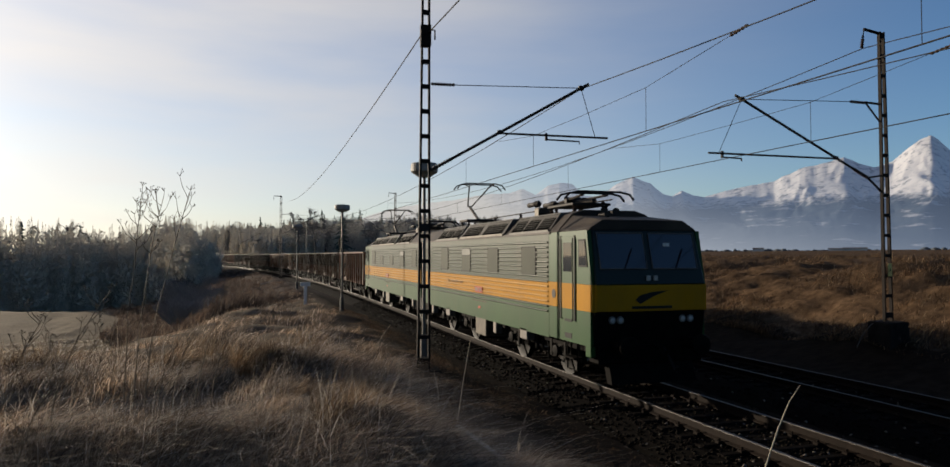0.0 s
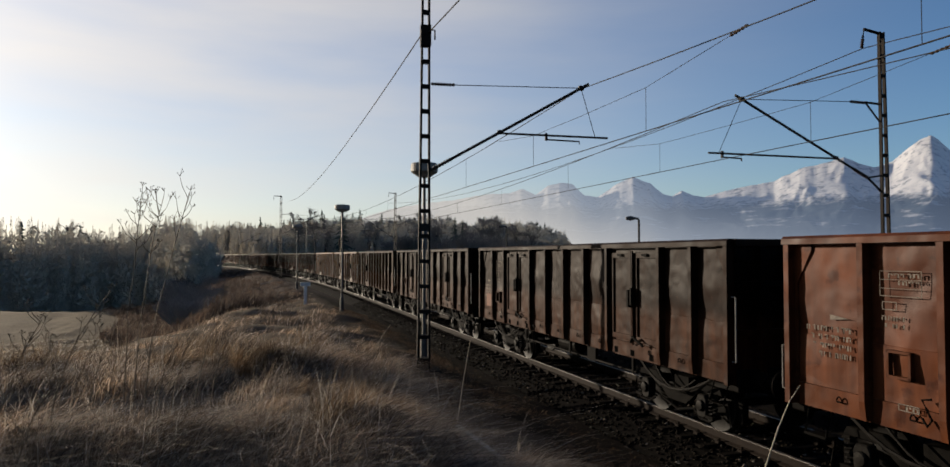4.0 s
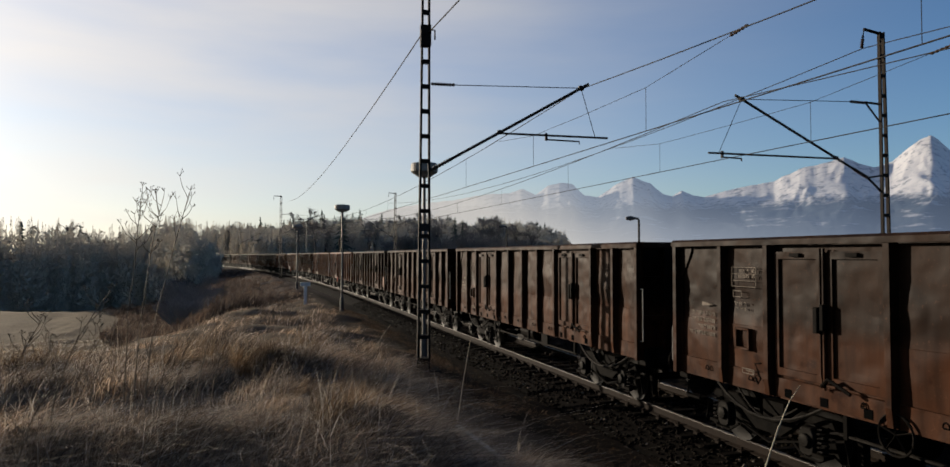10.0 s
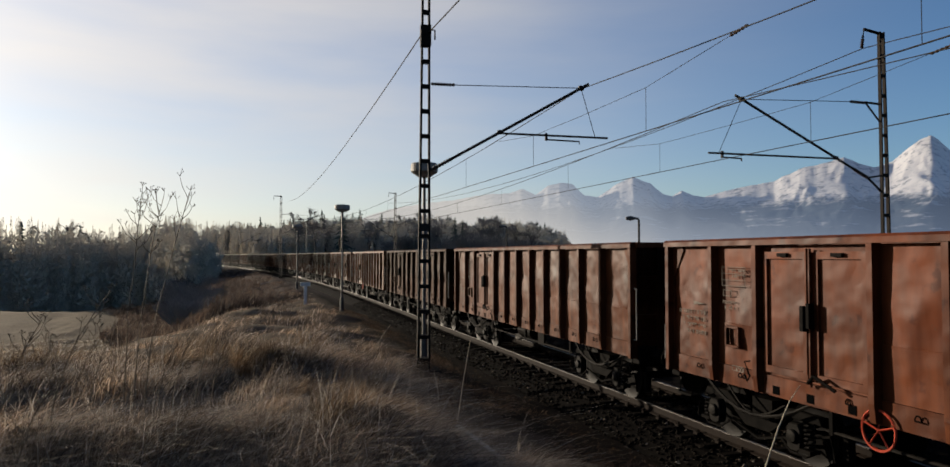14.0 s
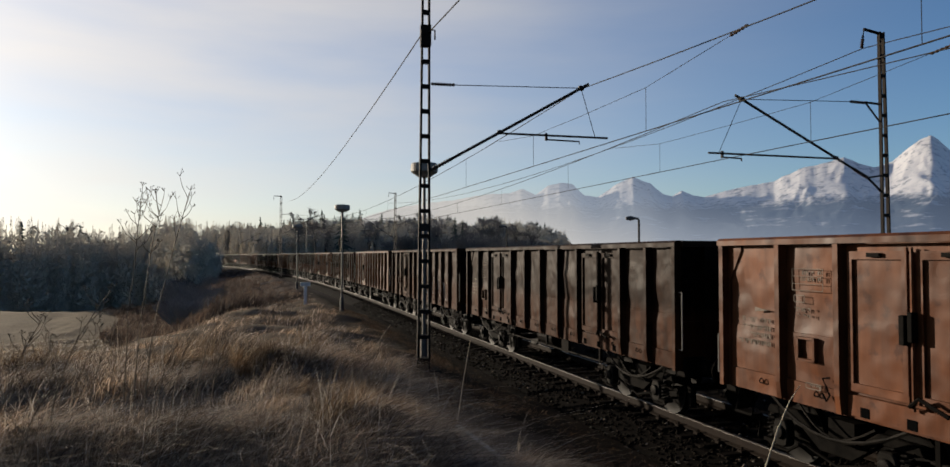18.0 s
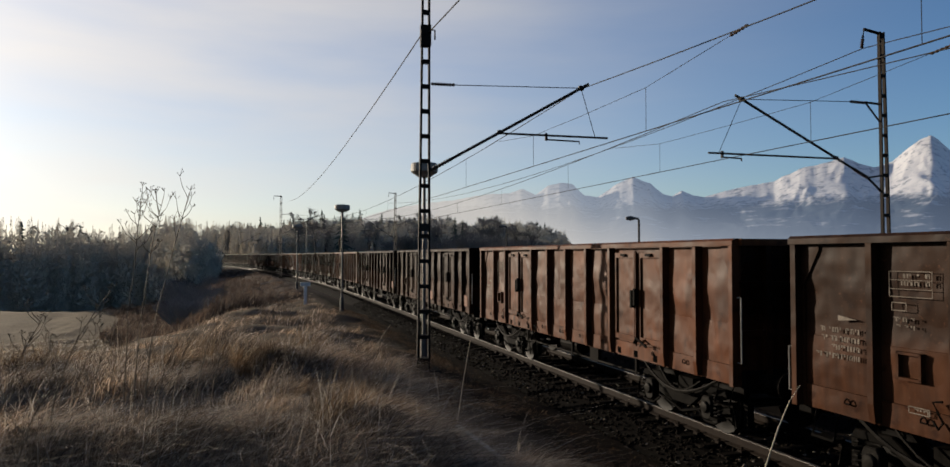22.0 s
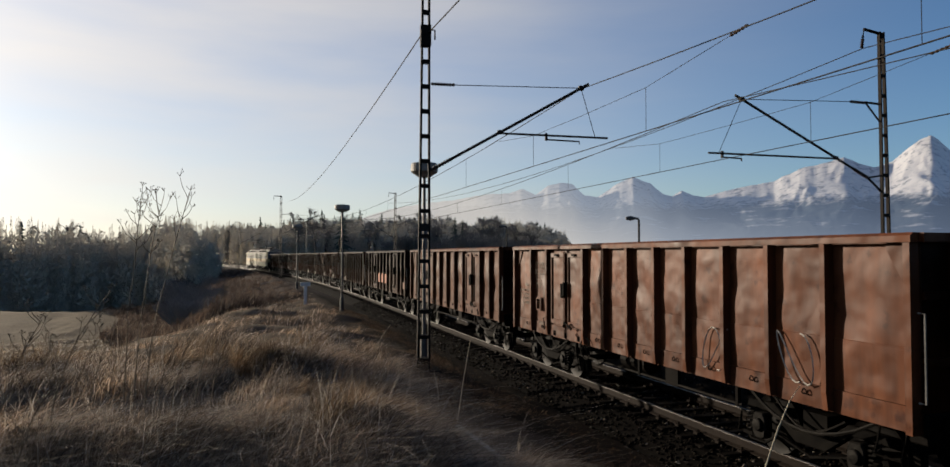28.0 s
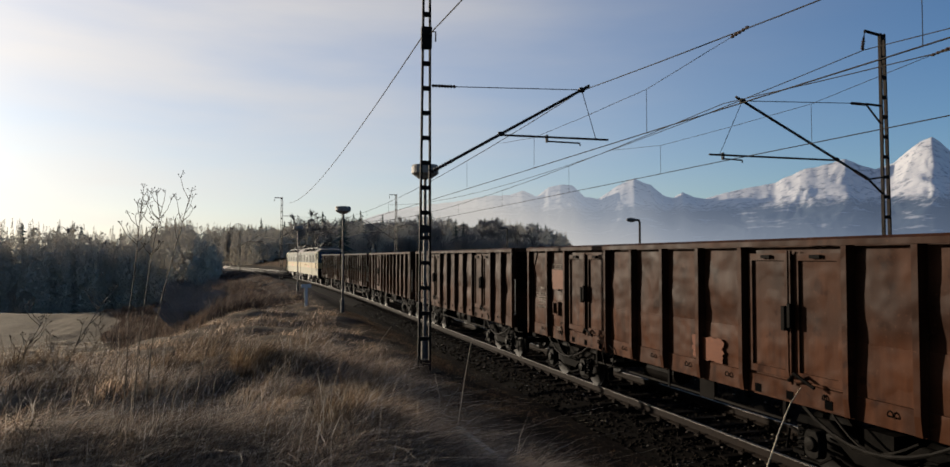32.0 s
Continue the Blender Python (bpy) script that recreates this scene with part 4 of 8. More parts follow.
def bogie_parts(parent, y0, y_axles, r, mat, heavy=False):
    """Side frames, axle boxes, springs and brake gear of one bogie, both sides, in the thing's space."""
    for sg in (-1, 1):
        x = sg * 1.0
        s = Shape()
        ya, yb = y0 - y_axles, y0 + y_axles
        zt = r + 0.22
        if heavy:
            out = [(ya - 0.45, zt - 0.16), (ya - 0.30, zt), (y0 - 0.35, zt + 0.06), (y0 + 0.35, zt + 0.06), (yb + 0.30, zt), (yb + 0.45, zt - 0.16), (yb + 0.2, zt - 0.2), (y0 + 0.5, zt - 0.24), (y0 - 0.5, zt - 0.24), (ya - 0.2, zt - 0.2)]
        else:
            out = [(ya - 0.42, zt - 0.02), (ya - 0.36, zt + 0.10), (ya + 0.22, zt + 0.12), (ya + 0.42, zt - 0.02), (y0 - 0.3, zt - 0.16), (y0 + 0.3, zt - 0.16), (yb - 0.42, zt - 0.02), (yb - 0.22, zt + 0.12), (yb + 0.36, zt + 0.10), (yb + 0.42, zt - 0.02), (yb - 0.18, zt - 0.02), (yb - 0.36, zt - 0.16), (y0 + 0.28, zt - 0.34), (y0 - 0.28, zt - 0.34), (ya + 0.36, zt - 0.16), (ya + 0.18, zt - 0.02)]
        s.prism(out, "x", x - 0.05, x + 0.05)
        part("bogie_side_frame", s, mat, parent, "grimy cast bogie side frame", bevel=0.015)
        for yy in (ya, yb):
            if heavy:
                b = Shape().box(x - 0.03 + sg * 0.02, x + 0.11 * sg + 0.04, yy - 0.14, yy + 0.14, r - 0.13, r + 0.14)
                b.lathe([(0.10, sg * 0.10), (0.10, sg * 0.19), (0.05, sg * 0.21)], (x, yy, r), "x", 14)
                part("axle_box", b, mat, parent, "oily axle box", bevel=0.012)
            else:
                # a tall rounded casting, with a spring on the side away from the bogie's middle
                e = 1 if yy > y0 else -1
                pr = [(yy - 0.13, r - 0.17), (yy - 0.145, r - 0.05), (yy - 0.14, r + 0.10), (yy - 0.09, r + 0.18), (yy + 0.09, r + 0.18), (yy + 0.14, r + 0.10), (yy + 0.145, r - 0.05), (yy + 0.13, r - 0.17), (yy + 0.07, r - 0.21), (yy - 0.07, r - 0.21)]
                if sg > 0:
                    continue
                part("axle_box", Shape().prism(pr, "x", x + sg * 0.02, x + sg * 0.17), AXLE_CAP, parent, "worn rounded axle box casting", bevel=0.018)
                pts = [(x + sg * 0.09 + 0.07 * math.cos(k * 0.95), yy + e * 0.235 + 0.07 * math.sin(k * 0.95), r - 0.14 + 0.36 * k / 40) for k in range(41)]
                part("coil_spring", Shape().tube(pts, 0.017, 4), AXLE_CAP, parent)
                seat = Shape().box(*sorted((x + sg * 0.0, x + sg * 0.18)), *sorted((yy + e * 0.12, yy + e * 0.33)), r - 0.19, r - 0.14)
                seat.tube([(x + sg * 0.10, yy - e * 0.30, r - 0.12), (x + sg * 0.12, yy - e * 0.1, r - 0.25), (x + sg * 0.12, yy + e * 0.2, r - 0.25), (x + sg * 0.10, yy + e * 0.36, r - 0.16)], 0.022, 5)
                part("spring_seat", seat, mat, parent)
            for d in (-0.24, 0.24) if heavy else ():
                pts = [(x + sg * 0.06 + 0.055 * math.cos(k * 0.9), yy + d + 0.055 * math.sin(k * 0.9), r - 0.12 + 0.30 * k / 34) for k in range(35)]
                part("coil_spring", Shape().tube(pts, 0.014, 4), mat, parent)
        if heavy:
            for d in (-0.55, 0.55):
                part("damper", Shape().tube([(x + sg * 0.10, y0 + d, r - 0.05), (x + sg * 0.10, y0 + d * 1.25, r + 0.42)], 0.04, 8), mat, parent)
            for yy in (ya, yb):
                for d in (-1, 1):
                    part("guide_arm", Shape().box(*sorted((x + sg * 0.02, x + sg * 0.12)), yy + d * 0.42 - 0.06, yy + d * 0.42 + 0.06, r - 0.18, r + 0.34), mat, parent, bevel=0.02)
                part("axle_cap", Shape().lathe([(0.15, sg * 0.14), (0.15, sg * 0.20), (0.06, sg * 0.225)], (x, yy, r), "x", 16), mat, parent, "dusty round axle cap")
                part("sand_pipe", Shape().tube([(x + sg * 0.12, yy - 0.8, r + 0.35), (x + sg * 0.08, yy - 0.72, r - 0.1), (x - sg * 0.1, yy - 0.55, 0.14)], 0.022, 5), mat, parent)
                part("brake_hanger", Shape().tube([(x + sg * 0.06, yy + 0.72, r + 0.3), (x + sg * 0.06, yy + 0.70, r - 0.25), (x - sg * 0.12, yy + 0.64, r - 0.3)], 0.03, 5), mat, parent)
            part("frame_beam", Shape().box(*sorted((x + sg * 0.01, x + sg * 0.09)), ya - 0.2, yb + 0.2, r + 0.20, r + 0.33), mat, parent, bevel=0.02)
            part("swing_link", Shape().tube([(x + sg * 0.14, y0 - 0.3, r - 0.1), (x + sg * 0.14, y0 - 0.3, r + 0.42)], 0.055, 8), mat, parent)
            part("swing_link", Shape().tube([(x + sg * 0.14, y0 + 0.3, r - 0.1), (x + sg * 0.14, y0 + 0.3, r + 0.42)], 0.055, 8), mat, parent)
            part("brake_cylinder", Shape().lathe([(0.09, -0.2), (0.11, -0.15), (0.11, 0.15), (0.07, 0.22)], (x + sg * 0.08, y0, r + 0.12), "y", 12), mat, parent)
        elif sg < 0:
            part("brake_rod", Shape().tube([(x + sg * 0.03, ya - 0.62, r - 0.22), (x + sg * 0.03, ya - 0.55, r + 0.1), (x + sg * 0.02, y0, r - 0.26), (x + sg * 0.03, yb + 0.55, r + 0.1), (x + sg * 0.03, yb + 0.62, r - 0.22)], 0.022, 5), mat, parent)
        for yy in (ya - r - 0.12, yb + r + 0.12) if sg < 0 else ():
            part("brake_block", Shape().box(sg * 0.70, sg * 0.82, yy - 0.05, yy + 0.05, r - 0.24, r + 0.16), mat, parent)
    part("bolster", Shape().box(-0.95, 0.95, y0 - 0.22, y0 + 0.22, r + 0.05, r + 0.34), mat, parent)


def buffer_pair(parent, y, sg, mat):
    """Two buffers and a screw coupling at one end; sg: -1 front, +1 rear."""
    for x in (-0.875, 0.875):
        b = part("buffer", Shape().lathe([(0.13, 0), (0.13, sg * 0.28), (0.085, sg * 0.30), (0.085, sg * 0.54)], (x, y, 1.05), "y", 14), mat, parent)
        part("buffer_head", Shape().lathe([(0.06, sg * 0.53), (0.24, sg * 0.555), (0.22, sg * 0.60), (0.02, sg * 0.615)], (x, y, 1.05), "y", 18), mat, b)
    part("coupling", Shape().tube([(0, y, 1.0), (0, y + sg * 0.3, 0.98), (0.03, y + sg * 0.5, 0.82), (0, y + sg * 0.62, 0.98)], 0.035, 6), mat, parent)
    part("brake_hose", Shape().tube([(0.3, y, 0.95), (0.3, y + sg * 0.25, 0.72), (0.28, y + sg * 0.5, 0.5), (0.25, y + sg * 0.62, 0.62)], 0.03, 6), BLACK, parent)


POSTS_DOORS = [0.0, 1.0, 2.0, 4.0, 5.1, 6.2, 7.3, 8.38, 10.44, 11.5, 12.8]
POSTS_ONE = [0.0, 1.3, 2.36, 3.38, 4.42, 5.4, 6.4, 7.4, 8.38, 10.44, 11.5, 12.8]
OUT_X, WALL_X, Z_SOLE, Z_FLOOR, Z_TOP = 1.41, 1.275, 0.98, 1.30, 3.17


def post_shape(sg, y, w=0.085, gusset=False):
    """A top-hat side post: narrow face outside, wide flanges on the wall, tapered at its foot."""
    s = Shape()
    xo, xi = sg * OUT_X, sg * (WALL_X + 0.0)
    v = []
    for z, k in ((Z_SOLE + 0.02, 0.8), (Z_SOLE + 0.25, 1.0), (Z_TOP - 0.02, 1.0)):
        xx = xi + (xo - xi) * k
        v += [(xi, y - w * 0.62, z), (xx, y - w * 0.5, z), (xx, y + w * 0.5, z), (xi, y + w * 0.62, z)]
    f = [(0, 1, 2, 3), (8, 9, 10, 11)]
    for a in (0, 4):
        f += [(a + i, a + (i + 1) % 4, a + 4 + (i + 1) % 4, a + 4 + i) for i in range(4)]
    return s.add(v, f)


def door_leaf(sg, y0, y1):
    s = Shape()
    x0, x1 = sg * (WALL_X + 0.002), sg * (WALL_X + 0.055)
    fr = 0.075
    zb, zt = Z_FLOOR + 0.02, Z_TOP - 0.12
    s.box(min(x0, x1), max(x0, x1), y0, y0 + fr, zb, zt)
    s.box(min(x0, x1), max(x0, x1), y1 - fr, y1, zb, zt)
    s.box(min(x0, x1), max(x0, x1), y0 + fr, y1 - fr, zt - 0.10, zt)
    s.box(min(x0, x1), max(x0, x1), y0 + fr, y1 - fr, zb, zb + 0.10)
    s.box(*sorted((sg * (WALL_X + 0.002), sg * (WALL_X + 0.018))), y0 + fr, y1 - fr, zb + 0.1, zt - 0.1)
    return s


def dented_wall(sg, posts, seed):
    """The side sheeting: panels between posts bulge and dent a little."""
    ys, zs = [], np.concatenate([np.linspace(Z_FLOOR - 0.02, 1.937, 5), np.linspace(1.941, Z_TOP - 0.03, 9)])
    for a, b in zip(posts[:-1], posts[1:]):
        ys += list(np.linspace(a, b, 11)[:-1])
    ys = np.array(ys + [posts[-1]])
    rnd = random.Random(seed)
    Y, Z = np.meshgrid(ys, zs)
    X = np.zeros_like(Y)
    for a, b in zip(posts[:-1], posts[1:]):
        m = (Y >= a) & (Y <= b)
        u = np.clip((Y - a) / (b - a), 0, 1)
        w = (Z - zs[0]) / (zs[-1] - zs[0])
        bow = np.sin(np.pi * u) * np.sin(np.pi * np.clip(w, 0, 1))
        k = rnd.uniform(0.004, 0.022) if b - a < 1.7 else 0.0
        X = np.where(m, bow * (k + (0.026 if k else 0.0) * lumps(Y, Z, 4.5, rnd.randint(0, 999)) + (0.013 if k else 0.0) * lumps(Y, Z, 12.0, rnd.randint(0, 999)) * smooth01((Z - 1.7) * 2)), X)
    X = X + np.where(Z < 1.939, 0.007, 0.0)
    v = np.stack([sg * (WALL_X + X), Y - WAGON_LEN / 2, Z], -1).reshape(-1, 3)
    inner = np.stack([sg * (WALL_X - 0.03 + X * 0), Y - WAGON_LEN / 2, Z], -1).reshape(-1, 3)
    ny, nz = len(ys), len(zs)
    i = np.arange(ny * nz).reshape(nz, ny)
    f = np.stack([i[:-1, :-1].ravel(), i[:-1, 1:].ravel(), i[1:, 1:].ravel(), i[1:, :-1].ravel()], 1)
    allv = np.concatenate([v, inner])
    allf = np.concatenate([f, f + ny * nz])
    s = Shape().add(allv.tolist(), allf.tolist())
    border = list(i[0]) + list(i[1:, -1]) + list(i[-1, ::-1][1:]) + list(i[::-1, 0][1:-1])
    n = ny * nz
    s.f += [(int(border[k]), int(border[(k + 1) % len(border)]), int(border[(k + 1) % len(border)]) + n, int(border[k]) + n) for k in range(len(border))]
    return s


def lettering(shape, x, y, z, rnd, rows, width, h=0.05):
    """Unreadable stencilled lines, as short strokes standing just proud of the sheet."""
    for r in range(rows):
        yy = y
        zz = z - r * h * 1.7
        end = y + width * rnd.uniform(0.6, 1.0)
        while yy < end:
            w = rnd.uniform(0.012, 0.028)
            z0 = zz + rnd.choice((0, 0, h * 0.5))
            shape.box(x - 0.003, x, yy, yy + w, z0, zz + h)
            if rnd.random() < 0.4:
                shape.box(x - 0.003, x, yy, yy + 0.05, zz + h * 0.8, zz + h)
            yy += w + rnd.choice((0.018, 0.022, 0.03, 0.075))


def outline(shape, x, y0, y1, z0, z1, t=0.009):
    """A stencilled frame."""
    for a, b, c, d in ((y0, y1, z0, z0 + t), (y0, y1, z1 - t, z1), (y0, y0 + t, z0, z1), (y1 - t, y1, z0, z1)):
        shape.box(x - 0.003, x, a, b, c, d)


RAILING = mottled("pale_worn_handrail_paint", (0.10, 0.095, 0.088), (0.15, 0.143, 0.132), 5.0, 0.6)
MARKS = mottled("faded_white_stencil", (0.0505, 0.0415, 0.0325), (0.123, 0.104, 0.0864), 5.0, 0.8)
CHALK = mottled("pale_spray_paint", (0.26, 0.24, 0.21), (0.36, 0.34, 0.30), 5.0, 0.8)
VIVID = mottled("vivid_orange_primer", (0.16, 0.034, 0.008), (0.21, 0.052, 0.013), 3.0, 0.6)
ORANGE = mottled("fresh_orange_primer_patch", (0.0627, 0.0165, 0.00462), (0.0858, 0.0248, 0.00726), 3.0, 0.65)
BODY_PARTS = ("side_wall", "end_wall", "top_rim", "side_post", "door_leaf", "sole_bar", "corner_post", "end_post", "sill_flap", "door_rail")


def build_wagon(one_door, seed):
    rnd = random.Random(seed)
    half = WAGON_LEN / 2
    posts = POSTS_ONE if one_door else POSTS_DOORS
    w = thing("open_wagon", "open-top bogie freight wagon", "freight wagon", "coal train wagons")
    part("floor", Shape().box(-1.22, 1.22, -half + 0.05, half - 0.05, 1.18, 1.28), UNDER, w)
    part("coal_load", Shape().box(-1.19, 1.19, -half + 0.1, half - 0.1, 1.29, 1.9), UNDER, w, "dark load deep in the wagon")
    for sg in (-1, 1):
        part("side_wall", dented_wall(sg, posts, seed + sg), WAGON, w, smooth=True)
        part("top_rim", Shape().prism([(sg * (WALL_X - 0.05), Z_TOP - 0.02), (sg * (OUT_X + 0.015), Z_TOP - 0.02), (sg * (OUT_X + 0.015), Z_TOP + 0.055), (sg * (OUT_X - 0.03), Z_TOP + 0.09), (sg * (WALL_X - 0.05), Z_TOP + 0.09)], "y", -half - 0.02, half + 0.02), WAGON, w)
        part("sole_bar", Shape().box(*sorted((sg * (WALL_X - 0.12), sg * (WALL_X + 0.02))), -half, half, Z_SOLE, Z_FLOOR - 0.025), WAGON, w)
        for i, p in enumerate(posts):
            y = p - half
            if i in (0, len(posts) - 1):
                e = -1 if i == 0 else 1
                ye = y - e * 0.05
                s = Shape()
                prof = [(ye - e * 0.0, Z_SOLE), (ye - e * 0.10, Z_SOLE), (ye - e * 0.10, Z_TOP - 0.55), (ye - e * 0.36, Z_TOP - 0.10), (ye - e * 0.36, Z_TOP - 0.02), (ye, Z_TOP - 0.02)]
                s.prism(prof, "x", sg * (WALL_X - 0.02), sg * (WALL_X + 0.03))
                s.box(*sorted((sg * (WALL_X - 0.02), sg * OUT_X)), ye - 0.045, ye + 0.045, Z_SOLE, Z_TOP - 0.022)
                part("corner_post", s, WAGON, w)
            else:
                part("side_post", post_shape(sg, y), WAGON, w)
        spans = [(8.43, 10.39)] if one_door else [(2.05, 3.95), (8.43, 10.39)]
        for a, b in spans:
            mid = (a + b) / 2 - half
            a, b = a + 0.06 - half, b - 0.06 - half
            for y0, y1, hand in ((a, mid - 0.06, 1), (mid + 0.06, b, -1)):
                leaf = part("door_leaf", door_leaf(sg, y0, y1), WAGON, w)
                if sg > 0:
                    continue
                part("hinge_hook", Shape().box(*sorted((sg * (WALL_X + 0.05), sg * (WALL_X + 0.10))), (y0 + y1) / 2 - 0.09, (y0 + y1) / 2 + 0.09, Z_TOP - 0.19, Z_TOP - 0.14), UNDER, leaf)
            part("sill_flap", Shape().box(*sorted((sg * (WALL_X + 0.0), sg * (WALL_X + 0.045))), a - 0.02, b + 0.02, Z_SOLE + 0.03, Z_FLOOR - 0.03), WAGON, w)
            if sg > 0:
                continue
            part("lock_bar", Shape().tube([(sg * (WALL_X + 0.09), mid - 0.03, Z_FLOOR - 0.05), (sg * (WALL_X + 0.09), mid - 0.03, Z_TOP - 0.08)], 0.021, 6), WAGON, w)
            part("lock_bar", Shape().tube([(sg * (WALL_X + 0.07), mid + 0.05, Z_FLOOR + 0.1), (sg * (WALL_X + 0.07), mid + 0.05, Z_TOP - 0.08)], 0.02, 6), WAGON, w)
            part("lock_handle", Shape().box(*sorted((sg * (WALL_X + 0.06), sg * (WALL_X + 0.15))), mid - 0.075, mid - 0.005, 2.02, 2.36), UNDER, w, "dark door lock", bevel=0.01)
            part("lock_handle", Shape().box(*sorted((sg * (WALL_X + 0.06), sg * (WALL_X + 0.16))), mid + 0.02, mid + 0.10, 1.98, 2.32), UNDER, w, "dark door lock", bevel=0.01)
            part("lock_lever", Shape().tube([(sg * (WALL_X + 0.12), mid, Z_FLOOR + 0.0), (sg * (WALL_X + 0.17), mid - 0.16, Z_FLOOR + 0.12), (sg * (WALL_X + 0.15), mid - 0.5, Z_FLOOR - 0.02)], 0.024, 6), UNDER, w)
        # tie-down loops, grab rails, brake wheel, plate frame
        for p in posts[1:-1] if sg < 0 else ():
            lp = Shape()
            pts = [(sg * (WALL_X + 0.06), p + 0.42 - half + 0.042 * math.cos(t), max(1.14, 1.15 + 0.055 * math.sin(t))) for t in np.linspace(-0.5, 5.8, 10)]
            part("tie_loop", lp.tube(pts, 0.011, 4), UNDER, w)
        hx = sg * (WALL_X + 0.06)
        part("grab_rail", Shape().tube([(hx, -half - 0.02, 1.35), (hx, -half - 0.11, 1.35), (hx, -half - 0.11, 2.35), (hx, -half - 0.02, 2.35)], 0.014, 5), RAILING, w, "pale grab rail")
        part("grab_rail", Shape().tube([(hx, half + 0.02, 1.15), (hx, half + 0.12, 1.15), (hx, half + 0.12, 1.75), (hx, half + 0.02, 1.75)], 0.014, 5), RAILING, w, "pale grab rail")
        part("foot_step", Shape().tube([(sg * 1.2, half - 0.25, 1.0), (sg * 1.3, half - 0.25, 0.62), (sg * 1.3, half - 0.62, 0.62), (sg * 1.2, half - 0.62, 1.0)], 0.018, 5), UNDER, w)
        part("tread", Shape().box(*sorted((sg * 1.12, sg * 1.32)), half - 0.62, half - 0.25, 0.60, 0.625), UNDER, w)
        part("foot_step", Shape().tube([(sg * 1.2, -half + 0.25, 1.0), (sg * 1.3, -half + 0.25, 0.62), (sg * 1.3, -half + 0.62, 0.62), (sg * 1.2, -half + 0.62, 1.0)], 0.018, 5), UNDER, w)
        if sg > 0:
            continue
        wheel = part("brake_wheel", Shape().ring((sg * (WALL_X + 0.06), 1.95, 0.92), 0.24, 0.018, "x", 22, 5), UNDER, w, "spoked hand-brake wheel")
        for k in range(5):
            a = 2 * math.pi * k / 5 + 0.3
            part("spoke", Shape().tube([(sg * (WALL_X + 0.06), 1.95, 0.92), (sg * (WALL_X + 0.06), 1.95 + 0.24 * math.cos(a), 0.92 + 0.24 * math.sin(a))], 0.012, 4), UNDER, wheel)
        fx = sorted((sg * (WALL_X + 0.03), sg * (WALL_X + 0.10)))
        fy0, fy1 = 11.05 - half - 0.2, 11.05 - half + 0.12
        pocket = Shape()
        for a, b, c, d in ((fy0, fy1, 1.58, 1.61), (fy0, fy1, 1.87, 1.90), (fy0, fy0 + 0.03, 1.58, 1.90), (fy1 - 0.03, fy1, 1.58, 1.90)):
            pocket.box(*fx, a, b, c, d)
        part("label_frame", pocket, WAGON, w, "label holder frame")
        # black plates stand in for the shaded pockets in the sill under the doors
        for a, b in spans:
            for u in (0.25, 0.95, 1.6):
                part("sill_slot", Shape().box(*sorted((sg * (WALL_X + 0.046), sg * (WALL_X + 0.052))), a + u - half, a + u + 0.13 - half, Z_SOLE + 0.04, Z_SOLE + 0.16), SHADE_BLACK, w)
        part("hand_hook", Shape().tube([(sg * (WALL_X + 0.07), 10.62 - half, 1.42), (sg * (WALL_X + 0.09), 10.72 - half, 1.40), (sg * (WALL_X + 0.09), 10.66 - half, 1.30), (sg * (WALL_X + 0.09), 10.60 - half, 1.20), (sg * (WALL_X + 0.09), 10.66 - half, 1.12), (sg * (WALL_X + 0.09), 10.72 - half, 1.2)], 0.015, 5), UNDER, w)
    mk = Shape()
    mx = -(WALL_X + 0.058)
    lettering(mk, mx, 11.72 - half, 2.02, rnd, 4, 0.75, 0.065)
    mk.add([(mx, 11.75 - half, 2.2), (mx, 12.05 - half, 2.24), (mx, 12.05 - half, 2.17)], [(0, 1, 2)])
    outline(mk, mx, 10.72 - half, 11.28 - half, 2.52, 2.82)
    outline(mk, mx, 10.72 - half, 11.28 - half, 2.61, 2.72, 0.007)
    lettering(mk, mx, 10.75 - half, 2.74, rnd, 2, 0.5, 0.05)
    outline(mk, mx, 11.05 - half, 11.25 - half, 2.36, 2.46, 0.010)
    lettering(mk, mx, 10.95 - half, 2.24, rnd, 2, 0.35, 0.05)
    outline(mk, mx, 10.78 - half, 11.05 - half, 1.22, 1.30, 0.010)
    lettering(mk, mx, 10.80 - half, 1.235, rnd, 1, 0.24, 0.045)
    tagged(part("stencilled_marks", mk, MARKS, w, "faded stencilled marking lines"), kind="stuff")
    for sg in (-1, 1):
        y = sg * half
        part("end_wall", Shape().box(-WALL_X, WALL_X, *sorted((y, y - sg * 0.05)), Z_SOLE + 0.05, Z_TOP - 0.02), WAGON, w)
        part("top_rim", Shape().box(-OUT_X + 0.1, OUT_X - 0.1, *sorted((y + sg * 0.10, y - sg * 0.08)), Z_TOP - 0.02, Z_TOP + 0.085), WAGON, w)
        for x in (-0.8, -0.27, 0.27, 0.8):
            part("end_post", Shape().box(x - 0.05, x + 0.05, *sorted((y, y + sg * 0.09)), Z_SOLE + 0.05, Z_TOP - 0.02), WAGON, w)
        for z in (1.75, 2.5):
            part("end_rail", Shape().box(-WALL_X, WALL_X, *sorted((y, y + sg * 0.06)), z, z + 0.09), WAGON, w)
        part("head_stock", Shape().box(-1.25, 1.25, *sorted((y - sg * 0.2, y + sg * 0.06)), 0.86, 1.22), UNDER, w, bevel=0.02)
        buffer_pair(w, y + sg * 0.05, sg, UNDER)
